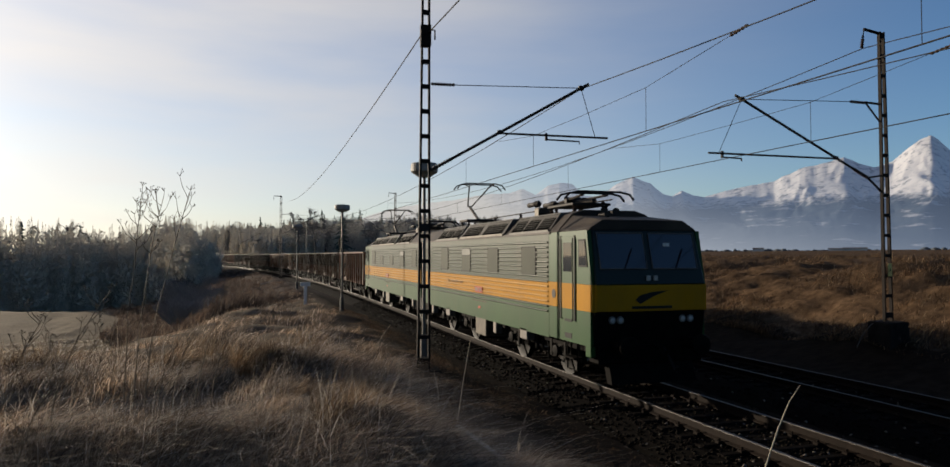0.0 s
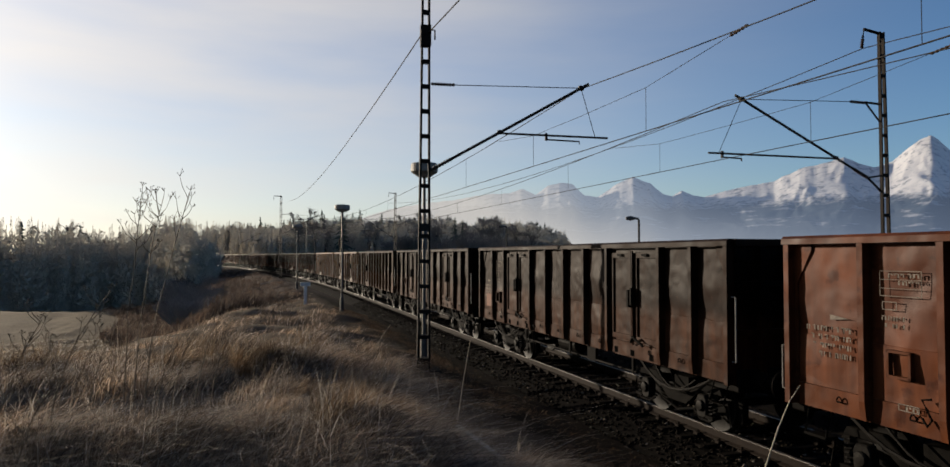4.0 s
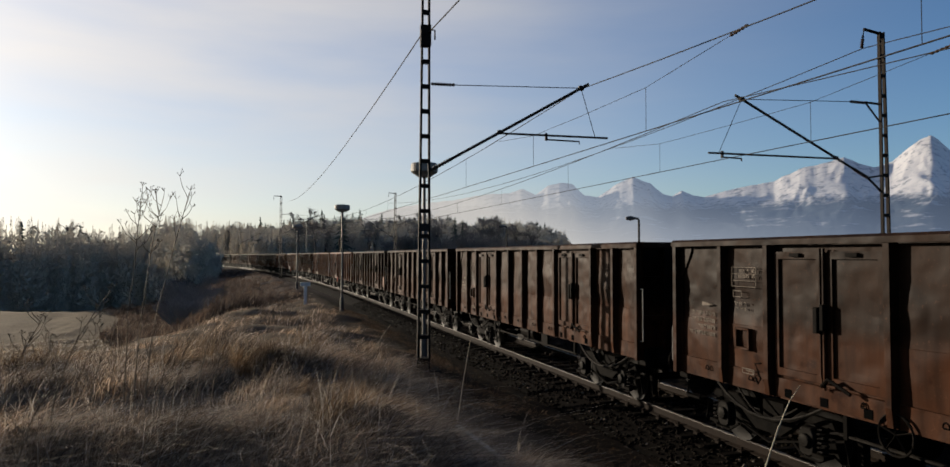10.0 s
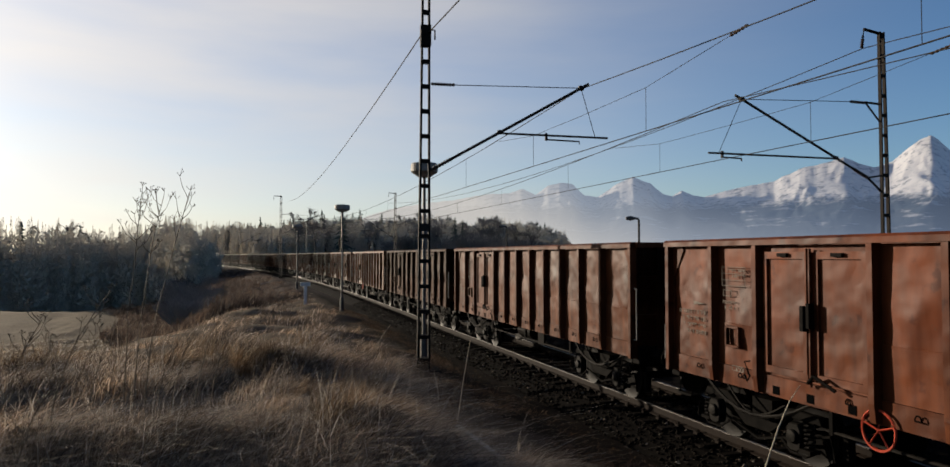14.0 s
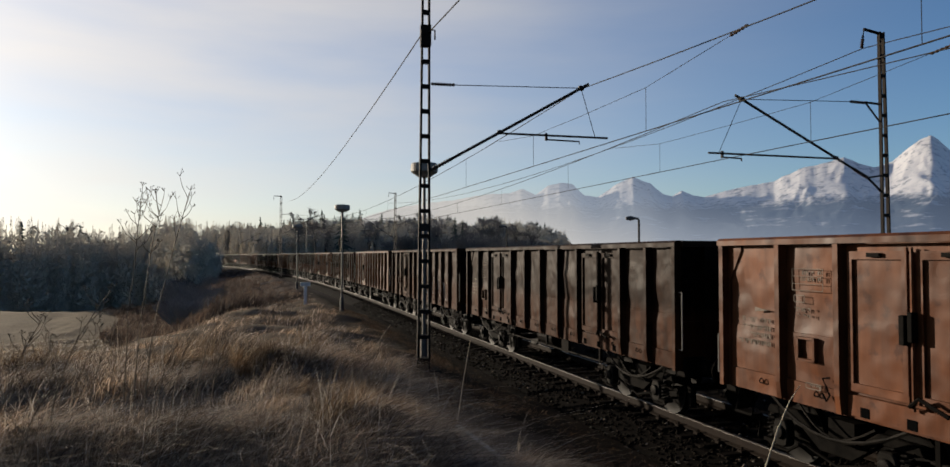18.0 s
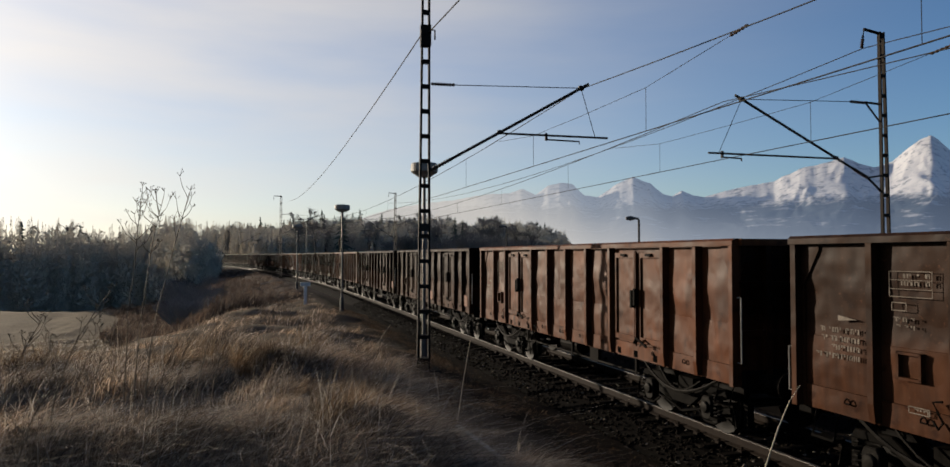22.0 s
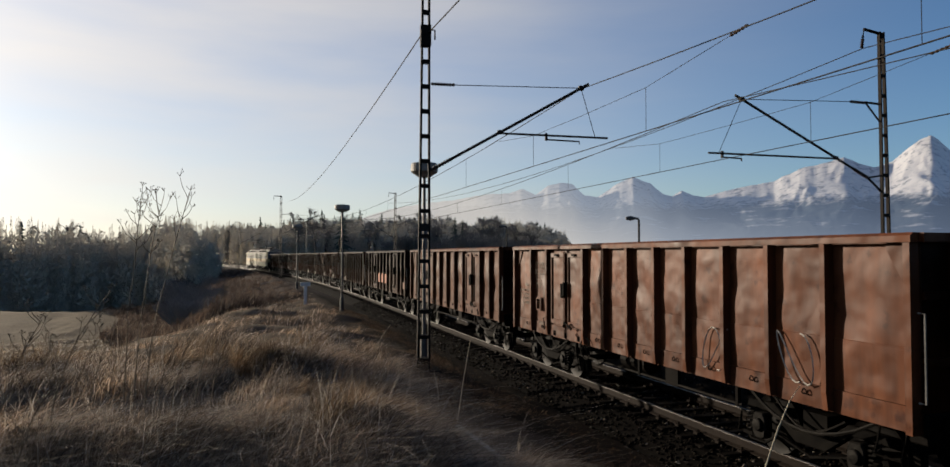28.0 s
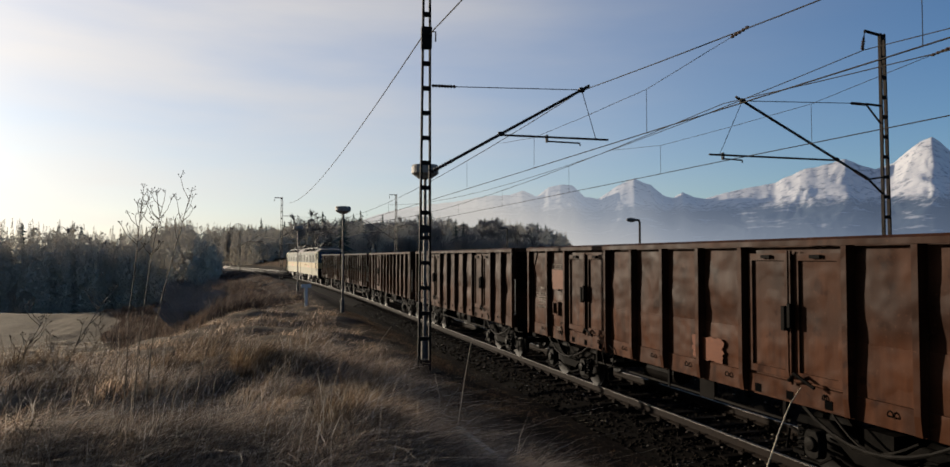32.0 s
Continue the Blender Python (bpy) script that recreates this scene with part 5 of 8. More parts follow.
    for x in (-0.35, 0.35):
        part("centre_sill", Shape().box(x - 0.08, x + 0.08, -half + 0.1, half - 0.1, 0.78, 1.18), UNDER, w)
    part("brake_reservoir", Shape().lathe([(0.05, -0.55), (0.20, -0.48), (0.20, 0.48), (0.05, 0.55)], (-0.75, 0.6, 0.80), "y", 14), UNDER, w)
    part("brake_lever", Shape().box(-1.12, -1.06, -1.35, -0.95, 0.62, 0.98), UNDER, w)
    part("long_rod", Shape().tube([(-1.10, -3.1, 0.66), (-1.10, 3.0, 0.66)], 0.022, 5), DUSTY, w, "long dusty brake rod")
    for yy in (-3.0, 0.0, 2.9):
        part("rod_hanger", Shape().box(-1.13, -1.07, yy - 0.03, yy + 0.03, 0.62, 1.0), UNDER, w)
    for yb in (-4.45, 4.45):
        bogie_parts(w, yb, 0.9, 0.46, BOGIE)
        for d in (-0.9, 0.9):
            part("axle_cap", Shape().lathe([(0.10, -0.17), (0.10, -0.20), (0.085, -0.215), (0.03, -0.22)], (-1.0, yb + d, 0.46), "x", 14), AXLE_CAP, w, "worn metal axle cap")
        part("brake_hose", Shape().tube([(-1.16 - 0.04 * math.sin(3.14 * t_), yb - 0.75 + 1.3 * t_, 0.86 - 0.30 * math.sin(3.14 * t_) + 0.10 * t_) for t_ in np.linspace(0, 1, 9)], 0.018, 5), DUSTY, w)
        part("air_pipe", Shape().tube([(-1.17 - 0.06 * (1 - t_ * t_), yb + 1.15 * t_ - 0.1, 0.60 + 0.36 * t_ * t_) for t_ in np.linspace(-1, 1, 9)], 0.026, 6), DUSTY, w)
        for d in (-0.9, 0.9):
            ws = part("wheelset", WAGON_WHEELS, None, w)
            ws.matrix_basis = pose(0, yb + d, 0.46)
    return w


WAGON_WHEELS = wheelset_shape(0.46).mesh("wheelset", smooth=True)
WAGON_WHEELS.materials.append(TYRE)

# one row a wagon: doors (1: one pair a side), colour, words on its look, patches of primer (y, width, z0, z1)
DARK, BROWN, OLIVE, RUST, TAN, PALE, GREY = "sooty dark brown", "dull brown", "olive brown", "rust orange", "dusty tan", "sunlit pale tan", "dark grey-green"
CONSIST = [(1, TAN, (0.135, 0.050, 0.021)), (0, DARK, (0.036, 0.021, 0.014)), (0, DARK, (0.034, 0.019, 0.012)), (1, OLIVE, (0.056, 0.038, 0.023)), (0, PALE, (0.163, 0.081, 0.037)), (1, PALE, (0.200, 0.086, 0.037)),
           (0, DARK, (0.044, 0.029, 0.021)), (0, BROWN, (0.056, 0.030, 0.017)), (0, BROWN, (0.048, 0.027, 0.017)), (0, DARK, (0.054, 0.034, 0.021)), (1, RUST, (0.165, 0.054, 0.019)), (1, TAN, (0.140, 0.054, 0.021)),
           (0, BROWN, (0.075, 0.040, 0.022)), (1, TAN, (0.188, 0.083, 0.034)), (0, TAN, (0.163, 0.071, 0.030)), (0, DARK, (0.046, 0.027, 0.018)), (1, BROWN, (0.060, 0.032, 0.018)), (1, TAN, (0.135, 0.062, 0.028)),
           (0, BROWN, (0.052, 0.031, 0.020)), (0, TAN, (0.123, 0.052, 0.022)), (0, DARK, (0.042, 0.024, 0.016)), (0, DARK, (0.044, 0.026, 0.017)), (1, TAN, (0.126, 0.061, 0.028)), (0, GREY, (0.046, 0.039, 0.028)),
           (0, GREY, (0.042, 0.037, 0.028)), (1, TAN, (0.163, 0.069, 0.033)), (0, RUST, (0.123, 0.050, 0.021)), (0, DARK, (0.040, 0.024, 0.016)), (1, DARK, (0.044, 0.028, 0.019)), (0, BROWN, (0.068, 0.035, 0.021)),
           # first two wagons here lightened: flare over the far wagons put into colour
           (0, DARK, (0.085, 0.050, 0.034)), (1, BROWN, (0.080, 0.047, 0.032)), (0, DARK, (0.040, 0.024, 0.016)), (0, BROWN, (0.056, 0.032, 0.019))]
PATCHES = {3: [(0.25, 0.35, 1.1, 1.5)], 9: [(0.45, 0.5, 1.15, 1.75)], 20: [(0.45, 0.4, 1.2, 1.6), (5.5, 0.8, 1.15, 1.5)], 21: [(0.4, 0.5, 1.25, 1.6)], 27: [(5.2, 3.1, 1.42, 1.95), (0.35, 0.6, 1.3, 1.65)], 29: [(10.55, 0.75, 2.2, 2.7), (4.5, 0.85, 1.3, 1.7)], 6: [(6.45, 0.85, 1.1, 1.4)], 1: [(11.6, 0.6, 1.4, 1.8)], 23: [(10.5, 0.85, 1.9, 2.6)]}
SCRAWLS = {16: [(1.7, 1.6), (2.6, 1.7), (3.6, 1.75), (4.7, 1.7)], 25: [(1.8, 1.6), (3.6, 1.5)]}

wagon_two = build_wagon(False, 11)
wagon_one = build_wagon(True, 23)
PAINT_SCALE = {DARK: 0.60, BROWN: 0.82, GREY: 0.75, OLIVE: 0.85}      # factor on each paint's colour
WAGONS = []
used = set()
for k, (one, look_word, colour) in enumerate(CONSIST):
    src = wagon_one if one else wagon_two
    if src in used:
        w = copy_thing(src, pose(0, 0, 0))
    else:
        w = src
        used.add(src)
    WAGONS.append(w)
    tagged(w, f"{look_word} open-top freight wagon with {'one door pair' if one else 'two door pairs'} a side")
rnd = random.Random(77)
for k, w in enumerate(WAGONS):
    base = [c * PAINT_SCALE.get(CONSIST[k][1], 1.0) for c in CONSIST[k][2]]
    for o in w.children_recursive:
        if o.data and o.data.materials and o.data.materials[0] == WAGON:
            f = 1.0 if o.name.startswith(("side_wall", "door_leaf", "sill")) else rnd.uniform(0.85, 1.0)
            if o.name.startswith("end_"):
                f *= 0.18                    # shade of the ends, turned from the sun, put into their colour
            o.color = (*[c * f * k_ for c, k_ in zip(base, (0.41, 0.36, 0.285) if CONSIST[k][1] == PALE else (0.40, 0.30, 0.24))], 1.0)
        if k in (10, 13) and o.name.startswith(("brake_wheel", "spoke")):
            o.material_slots[0].link = "OBJECT"
            o.material_slots[0].material = RED
    for y, wd, z0, z1 in PATCHES.get(k, ()):
        y -= WAGON_LEN / 2
        cy, cz, ry, rz = y + wd / 2, (z0 + z1) / 2, wd / 2, (z1 - z0) / 2
        edge = []
        for a in range(52):
            u, v = math.cos(a * 0.12083), math.sin(a * 0.12083)
            grow = min(1 / max(abs(u), 0.01), 1 / max(abs(v), 0.01)) * (1.0 if k == 27 and wd > 2 else rnd.uniform(0.88, 1.04))
            edge.append((cy + ry * u * grow, cz + rz * v * grow))
        part("primer_patch", Shape().prism(edge, "x", -(WALL_X + 0.062), -(WALL_X + 0.056)), VIVID if k == 27 and wd > 2 else ORANGE, w, "ragged orange primer patch")
    for y, z in SCRAWLS.get(k, ()):
        y -= WAGON_LEN / 2
        pts = [(-(WALL_X + 0.07), y + 0.30 * math.cos(t * 1.9 + y) + 0.05 * t, z + 0.34 * math.sin(t * 2.7 + z)) for t in np.linspace(0, 3.6, 26)]
        part("chalk_scrawl", Shape().tube(pts, 0.012, 4), CHALK, w, "pale sprayed scrawl")


# ---- locomotives ----
STRIPE_INK = mottled("faded_brown_ink", (0.106, 0.0495, 0.00792), (0.158, 0.0726, 0.0099), 4.0, 0.6)
SECTION = 16.52


def rounded(y0, y1, z0, z1, r=0.07, n=4):
    """The outline of a rounded rectangle, as (y, z) pairs."""
    y0, y1 = min(y0, y1), max(y0, y1)
    pts = []
    for cy, cz, a0 in ((y1 - r, z1 - r, 0), (y0 + r, z1 - r, 90), (y0 + r, z0 + r, 180), (y1 - r, z0 + r, 270)):
        for k in range(n + 1):
            a = radians(a0 + 90 * k / n)
            pts.append((cy + r * math.cos(a), cz + r * math.sin(a)))
    return pts



def loco_section(cab_sign, raised_y, label):
    """One half of the twin locomotive; cab_sign -1: the cab looks forwards (to -y)."""
    c = thing("electric_locomotive", label, "locomotive", "twin locomotive sections")
    half = SECTION / 2

    def Y(u):
        return cab_sign * (half - u)

    longer = 0.15 if cab_sign > 0 else 0.0

    def Yc(u):
        """Along the cab; the trailing nose is set out to fit the camera's view."""
        return Y(u - longer)
    hw = 1.44
    # trailing cab raked less, fitted to the camera's view
    rake = 0.17 if cab_sign > 0 else 0.30
    zb, zs0, zs1, zg = 0.97, 1.76, 2.35, 3.56

    def slab(name, u0, u1, z0, z1, x0, x1, mat, label="", parent=None, bevel=0.0):
        return part(name, Shape().box(min(x0, x1), max(x0, x1), *sorted((Y(u0), Y(u1))), z0, z1), mat, parent or c, label, bevel)
    # body shell, inner core
    slab("body", 2.2, SECTION - 0.22, zb + 0.02, zg - 0.02, -hw + 0.03, hw - 0.03, GREEN)
    slab("inner_end_wall", SECTION - 0.24, SECTION - 0.20, zb, zg, -hw + 0.05, hw - 0.05, BLACK)
    slab("coupling_shroud", SECTION - 0.42, SECTION - 0.02, 0.52, 1.18, -1.46, 1.46, BLACK, "black coupling shroud", bevel=0.05)
    slab("gangway_bellows", SECTION - 0.21, SECTION + 0.005, 1.1, 3.5, -1.3, 1.3, BLACK, "black folded gangway bellows")
    slab("equipment_box", SECTION - 1.4, SECTION - 0.2, 0.55, 0.98, -1.38, -0.6, UNDER, bevel=0.03)
    for sg in (-1, 1):
        xo = sg * hw
        slab("lower_side_panel", 2.4, SECTION - 0.21, zb, zs0 - 0.005, sg * (hw - 0.04), xo, GREEN)
        slab("stripe_panel", 2.4, SECTION - 0.21, zs0, zs1, sg * (hw - 0.04), xo, YELLOW, "yellow stripe panel")
        slab("upper_side_panel", 2.4, SECTION - 0.21, zs1 + 0.005, zg - 0.03, sg * (hw - 0.04), xo, UPGREEN)
        slab("gutter", 2.3, SECTION - 0.12, zg - 0.03, zg + 0.02, sg * (hw - 0.05), sg * (hw + 0.025), ROOF)
        wins = [(3.25, 4.22, 2.50, 3.20), (6.25, 7.20, 2.50, 3.20), (9.10, 10.08, 2.48, 3.22), (12.0, 13.0, 2.49, 3.24), (14.93, 15.82, 2.49, 3.24)] if cab_sign < 0 else [(3.0, 3.97, 2.50, 3.22), (5.95, 6.75, 2.52, 2.95), (8.86, 9.80, 2.50, 2.93), (11.74, 12.68, 2.48, 3.18), (14.56, 15.50, 2.5, 3.22)]
        # corrugation ribs, broken by the windows
        zr = 1.615
        while zr < 3.40:
            gaps = sorted((u0 - 0.04, u1 + 0.04) for u0, u1, z0, z1 in wins if z0 - 0.03 < zr < z1 + 0.03)
            u = 2.45
            pieces = []
            for a, b in gaps:
                pieces.append((u, a))
                u = b
            pieces.append((u, SECTION - 0.26))
            mat = RIBYELLOW if zs0 - 0.01 < zr < zs1 - 0.02 else RIBGREEN
            if sg > 0:
                pieces = [(2.45, SECTION - 0.26)]
            for a, b in pieces:
                if b - a > 0.15:
                    s = Shape().prism([(xo, zr - 0.030), (xo + sg * 0.016, zr - 0.020), (xo + sg * 0.028, zr - 0.004), (xo + sg * 0.026, zr + 0.010), (xo + sg * 0.012, zr + 0.026), (xo, zr + 0.030)], "y", Y(a), Y(b))
                    part("rib", s, mat, c)
            zr += 0.122
        for i, (u0, u1, z0, z1) in enumerate(wins):
            s = Shape().prism(rounded(Y(u0 - 0.035), Y(u1 + 0.035), z0 - 0.035, z1 + 0.035, 0.10), "x", xo - sg * 0.01, xo + sg * 0.024)
            wn_ = part("side_window", s, BLACK, c, "rounded rubber window frame")
            split = (cab_sign < 0 and i == 2) or (cab_sign > 0 and i == 3)
            zmid = z0 + (z1 - z0) * (0.68 if split else 1.0)
            part("pane", Shape().prism(rounded(Y(u0), Y(u1), z0, zmid), "x", xo + sg * 0.015, xo + sg * 0.030), GREYPANE, wn_, "frosted grey pane")
            if split:
                part("pane", Shape().prism(rounded(Y(u0), Y(u1), zmid + 0.03, z1), "x", xo + sg * 0.015, xo + sg * 0.030), PALEPANE, wn_, "pale upper pane")
        # cab side: sheet with the door recess and window
        slab("cab_side_lower", 0.12 - longer, 2.4, 1.0, zs0 - 0.004, sg * (hw - 0.10), xo - sg * 0.005, GREEN)
        slab("cab_side_stripe", 0.03 - longer, 2.4, zs0, zs1, sg * (hw - 0.10), xo - sg * 0.005, YELLOW, "yellow stripe panel")
        cs = Shape()
        cs.prism([(Yc(0.06), zs1 + 0.004), (Y(2.4), zs1 + 0.004), (Y(2.4), zg), (Yc(rake), zg)], "x", sg * (hw - 0.10), xo - sg * 0.005)
        part("cab_side_upper", cs, GREEN, c)
        door = part("cab_door", Shape().box(*sorted((xo - sg * 0.01, xo + sg * 0.006)), *sorted((Yc(0.93), Yc(1.66))), 1.52, 3.44), GREEN, c, "narrow green cab door", bevel=0.006)
        part("door_stripe", Shape().box(*sorted((xo + sg * 0.004, xo + sg * 0.009)), *sorted((Yc(0.95), Yc(1.64))), zs0, zs1), YELLOW, door)
        part("door_window", Shape().box(*sorted((xo + sg * 0.004, xo + sg * 0.012)), *sorted((Yc(1.06), Yc(1.53))), 2.62, 3.30), CABGLASS, door, "dark door window", bevel=0.004)
        for uu in (0.91, 1.68):
            part("handrail", Shape().tube([(xo + sg * 0.05, Yc(uu), 1.5), (xo + sg * 0.05, Yc(uu), 3.4)], 0.016, 5), BLACK, door)
        part("door_seal", Shape().box(*sorted((xo - sg * 0.004, xo + sg * 0.012)), *sorted((Yc(0.88), Yc(0.93))), 1.5, 3.46), BLACK, door)
        part("door_seal", Shape().box(*sorted((xo - sg * 0.004, xo + sg * 0.012)), *sorted((Yc(1.66), Yc(1.71))), 1.5, 3.46), BLACK, door)
        # flat black plates standing in for the shaded step recesses
        part("kick_recess", Shape().box(*sorted((xo - sg * 0.002, xo + sg * 0.004)), *sorted((Yc(1.08), Yc(1.46))), 1.46, 1.56), BLACK, c)
        part("kick_recess", Shape().box(*sorted((xo - sg * 0.002, xo + sg * 0.004)), *sorted((Yc(1.08), Yc(1.46))), 1.08, 1.20), BLACK, c)
        cw = Shape()
        cw.prism([(Yc(0.24), 2.74), (Yc(0.70), 2.74), (Yc(0.70), 3.36), (Yc(0.36), 3.36)], "x", xo - sg * 0.004, xo + sg * 0.010)
        wnd = part("cab_window", cw, BLACK, c, "cab side window", bevel=0.004)
        cw = Shape()
        cw.prism([(Yc(0.28), 2.78), (Yc(0.66), 2.78), (Yc(0.66), 3.32), (Yc(0.38), 3.32)], "x", xo + sg * 0.008, xo + sg * 0.014)
        part("pane", cw, CABGLASS, wnd)
        part("emblem", Shape().lathe([(0.11, 0), (0.11, sg * 0.006)], (xo, Yc(2.1), 2.07), "x", 18), ROOF, c, "round brown emblem")
        part("ladder", Shape().tube([(xo - sg * 0.1, Yc(0.98), 1.0), (xo - sg * 0.1, Yc(0.98), 0.35), (xo - sg * 0.1, Yc(1.52), 0.35), (xo - sg * 0.1, Yc(1.52), 1.0)], 0.02, 5), UNDER, c)
        part("tread", Shape().box(*sorted((xo - sg * 0.25, xo)), *sorted((Yc(1.0), Yc(1.5))), 0.62, 0.65), UNDER, c)
        if cab_sign > 0:
            plate = slab("aid_plate", 1.22 - longer, 1.36 - longer, 2.04, 2.18, xo + sg * 0.008, xo + sg * 0.013, BLACK, "small dark plate with a white cross")
            part("cross", Shape().box(*sorted((xo + sg * 0.012, xo + sg * 0.016)), *sorted((Yc(1.275), Yc(1.305))), 2.06, 2.16).box(*sorted((xo + sg * 0.012, xo + sg * 0.0155)), *sorted((Yc(1.24), Yc(1.34))), 2.095, 2.125), WHITE, plate)
        slab("number_plate", 7.75, 8.55, 1.80, 1.99, xo, xo + sg * 0.032, RED, "red plate with pale digits as bars")
        mk = Shape()
        for j in range(7):
            if j != 3:
                mk.box(*sorted((xo + sg * 0.032, xo + sg * 0.036)), *sorted((Y(7.82 + j * 0.098), Y(7.88 + j * 0.098))), 1.84, 1.95)
        part("plate_digits", mk, PALEPANE, c)
        mk = Shape()
        for j in range(16):
            mk.box(*sorted((xo, xo + sg * 0.004)), *sorted((Y(7.4 + j * 0.09), Y(7.455 + j * 0.09))), 1.50, 1.55)
        tagged(part("stencilled_marks", mk, MARKS, c), kind="stuff")
        if cab_sign < 0:
            mk = Shape()
            for j in range(14):
                if j not in (3, 11):
                    a_ = 10.0 + j * 0.145
                    mk.box(*sorted((xo, xo + sg * 0.0285)), *sorted((Y(a_), Y(a_ + 0.075))), 2.03, 2.10)
            part("faded_lettering", mk, STRIPE_INK, c, "faded dark lettering as bars on the yellow stripe")
        slab("small_red_plate", 8.0, 8.25, 1.28, 1.36, xo, xo + sg * 0.005, RED)
        # roof slope with grille boxes
        for nm, u0, u1, panels, bulge in (("roof_grille", 2.45, 5.30, 3, 0.0), ("roof_grille", 5.75, 10.25, 2, 0.05), ("roof_grille", 10.75, 13.85, 3, 0.0)):
            x0, x1 = sg * (hw - 0.03 + bulge), sg * (hw - 0.36 + bulge)
            z0, z1 = zg + 0.05, 4.08
            fr = Shape()
            fr.prism([(x0, z0), (x1, z1), (x1 - sg * 0.25, z1), (x0 - sg * 0.5, z0)], "y", Y(u0), Y(u1))
            g = part(nm, fr, VENT_GREY, c, "grey roof ventilation box with black louvres")
            pw = (u1 - u0) / panels
            for k in range(panels):
                a, b = u0 + k * pw + 0.08, u0 + (k + 1) * pw - 0.08
                if panels == 2:
                    a, b = a + 0.12, b - 0.12
                for j in range(7 if sg < 0 else 0):
                    t = (j + 0.7) / 7.6
                    xx, zz = x0 + (x1 - x0) * t, z0 + (z1 - z0) * t
                    lv = Shape()
                    lv.prism([(xx + sg * 0.006, zz - 0.004), (xx + sg * 0.026, zz - 0.002), (xx + sg * 0.026, zz + 0.010), (xx + sg * 0.006, zz + 0.014)], "y", Y(a), Y(b))
                    part("louvre", lv, BLACK, g)
                # black sheet for the shaded depth behind the louvres
                part("grille_back", Shape().prism([(x0 + sg * 0.004, z0 + 0.04), (x1 + sg * 0.004, z1 - 0.03), (x1 + sg * 0.008, z1 - 0.03), (x0 + sg * 0.008, z0 + 0.04)], "y", Y(a), Y(b)), SHADE_BLACK, g)
            part("grille_frame", Shape().box(*sorted((x0 - sg * 0.01, x0 + sg * 0.035)), *sorted((Y(u0), Y(u1))), z0 - 0.03, z0 + 0.03), VENT_SILL if panels == 2 else VENT_GREY, g)
    # roof
    rs = Shape()
    rs.prism([(-hw, zg), (hw, zg), (hw - 0.42, 4.02), (hw - 0.75, 4.12), (-hw + 0.75, 4.12), (-hw + 0.42, 4.02)], "y", Y(1.9), Y(SECTION - 0.12))
    part("roof", rs, ROOF, c, bevel=0.02)
    rs = Shape()
    prof0 = [(-hw + 0.06, zg), (hw - 0.06, zg), (hw - 0.12, zg + 0.06), (hw - 0.42, 3.80), (-hw + 0.42, 3.80), (-hw + 0.12, zg + 0.06)]
    prof1 = [(-hw, zg), (hw, zg), (hw, zg + 0.02), (hw - 0.42, 4.02), (-hw + 0.42, 4.02), (-hw, zg + 0.02)]
    v = [(x, Yc(rake + 0.02), z) for x, z in prof0] + [(x, Y(2.3), z) for x, z in prof1]
    rs.add(v, [tuple(range(6)), tuple(range(6, 12))] + [(i, (i + 1) % 6, 6 + (i + 1) % 6, 6 + i) for i in range(6)])
    part("cab_roof", rs, ROOF, c, bevel=0.02)
    # cab front: raked windscreen, nose band, lower apron

    def front(name, u_lo, u_hi, z0, z1, w0, w1, mat, label="", thick=0.5):
        s = Shape()
        v = [(-w0, Yc(u_lo), z0), (w0, Yc(u_lo), z0), (w1, Yc(u_hi), z1), (-w1, Yc(u_hi), z1)]
        v += [(-hw + 0.02, Y(thick), z0), (hw - 0.02, Y(thick), z0), (hw - 0.02, Y(thick), z1), (-hw + 0.02, Y(thick), z1)]
        s.add(v, [(0, 1, 2, 3), (4, 5, 6, 7), (0, 1, 5, 4), (1, 2, 6, 5), (2, 3, 7, 6), (3, 0, 4, 7)])
        return part(name, s, mat, c, label, bevel=0.02)
    # cab front's shade is in its colours: darker green above, near black below
    front("front_upper", -0.03, rake, zs1, zg, 1.37, 1.30, SHADED_GREEN, "green windscreen surround, its shade put into a darker green")
    front("front_stripe", 0.0, -0.03, zs0, zs1 - 0.004, 1.38, 1.37, YELLOW, "yellow front band")
    front("front_lower", 0.10, 0.0, 1.0, zs0 - 0.004, 1.36, 1.38, UNDER)
    for x0, x1 in ((-1.22, -0.07), (0.07, 1.22)):
        s = Shape()
        u_at = lambda z: -0.03 + (rake + 0.03) * (z - zs1) / (zg - zs1)
        s.add([(x0, Yc(u_at(2.70) - 0.012), 2.70), (x1, Yc(u_at(2.70) - 0.012), 2.70), (x1, Yc(u_at(3.50) - 0.012), 3.50), (x0, Yc(u_at(3.50) - 0.012), 3.50), (x0, Yc(u_at(2.70) + 0.02), 2.70), (x1, Yc(u_at(2.70) + 0.02), 2.70), (x1, Yc(u_at(3.50) + 0.02), 3.50), (x0, Yc(u_at(3.50) + 0.02), 3.50)],
              [(0, 1, 2, 3), (4, 5, 6, 7), (0, 1, 5, 4), (1, 2, 6, 5), (2, 3, 7, 6), (3, 0, 4, 7)])
        fr = part("windscreen", s, CABGLASS, c, "dark windscreen pane", bevel=0.006)
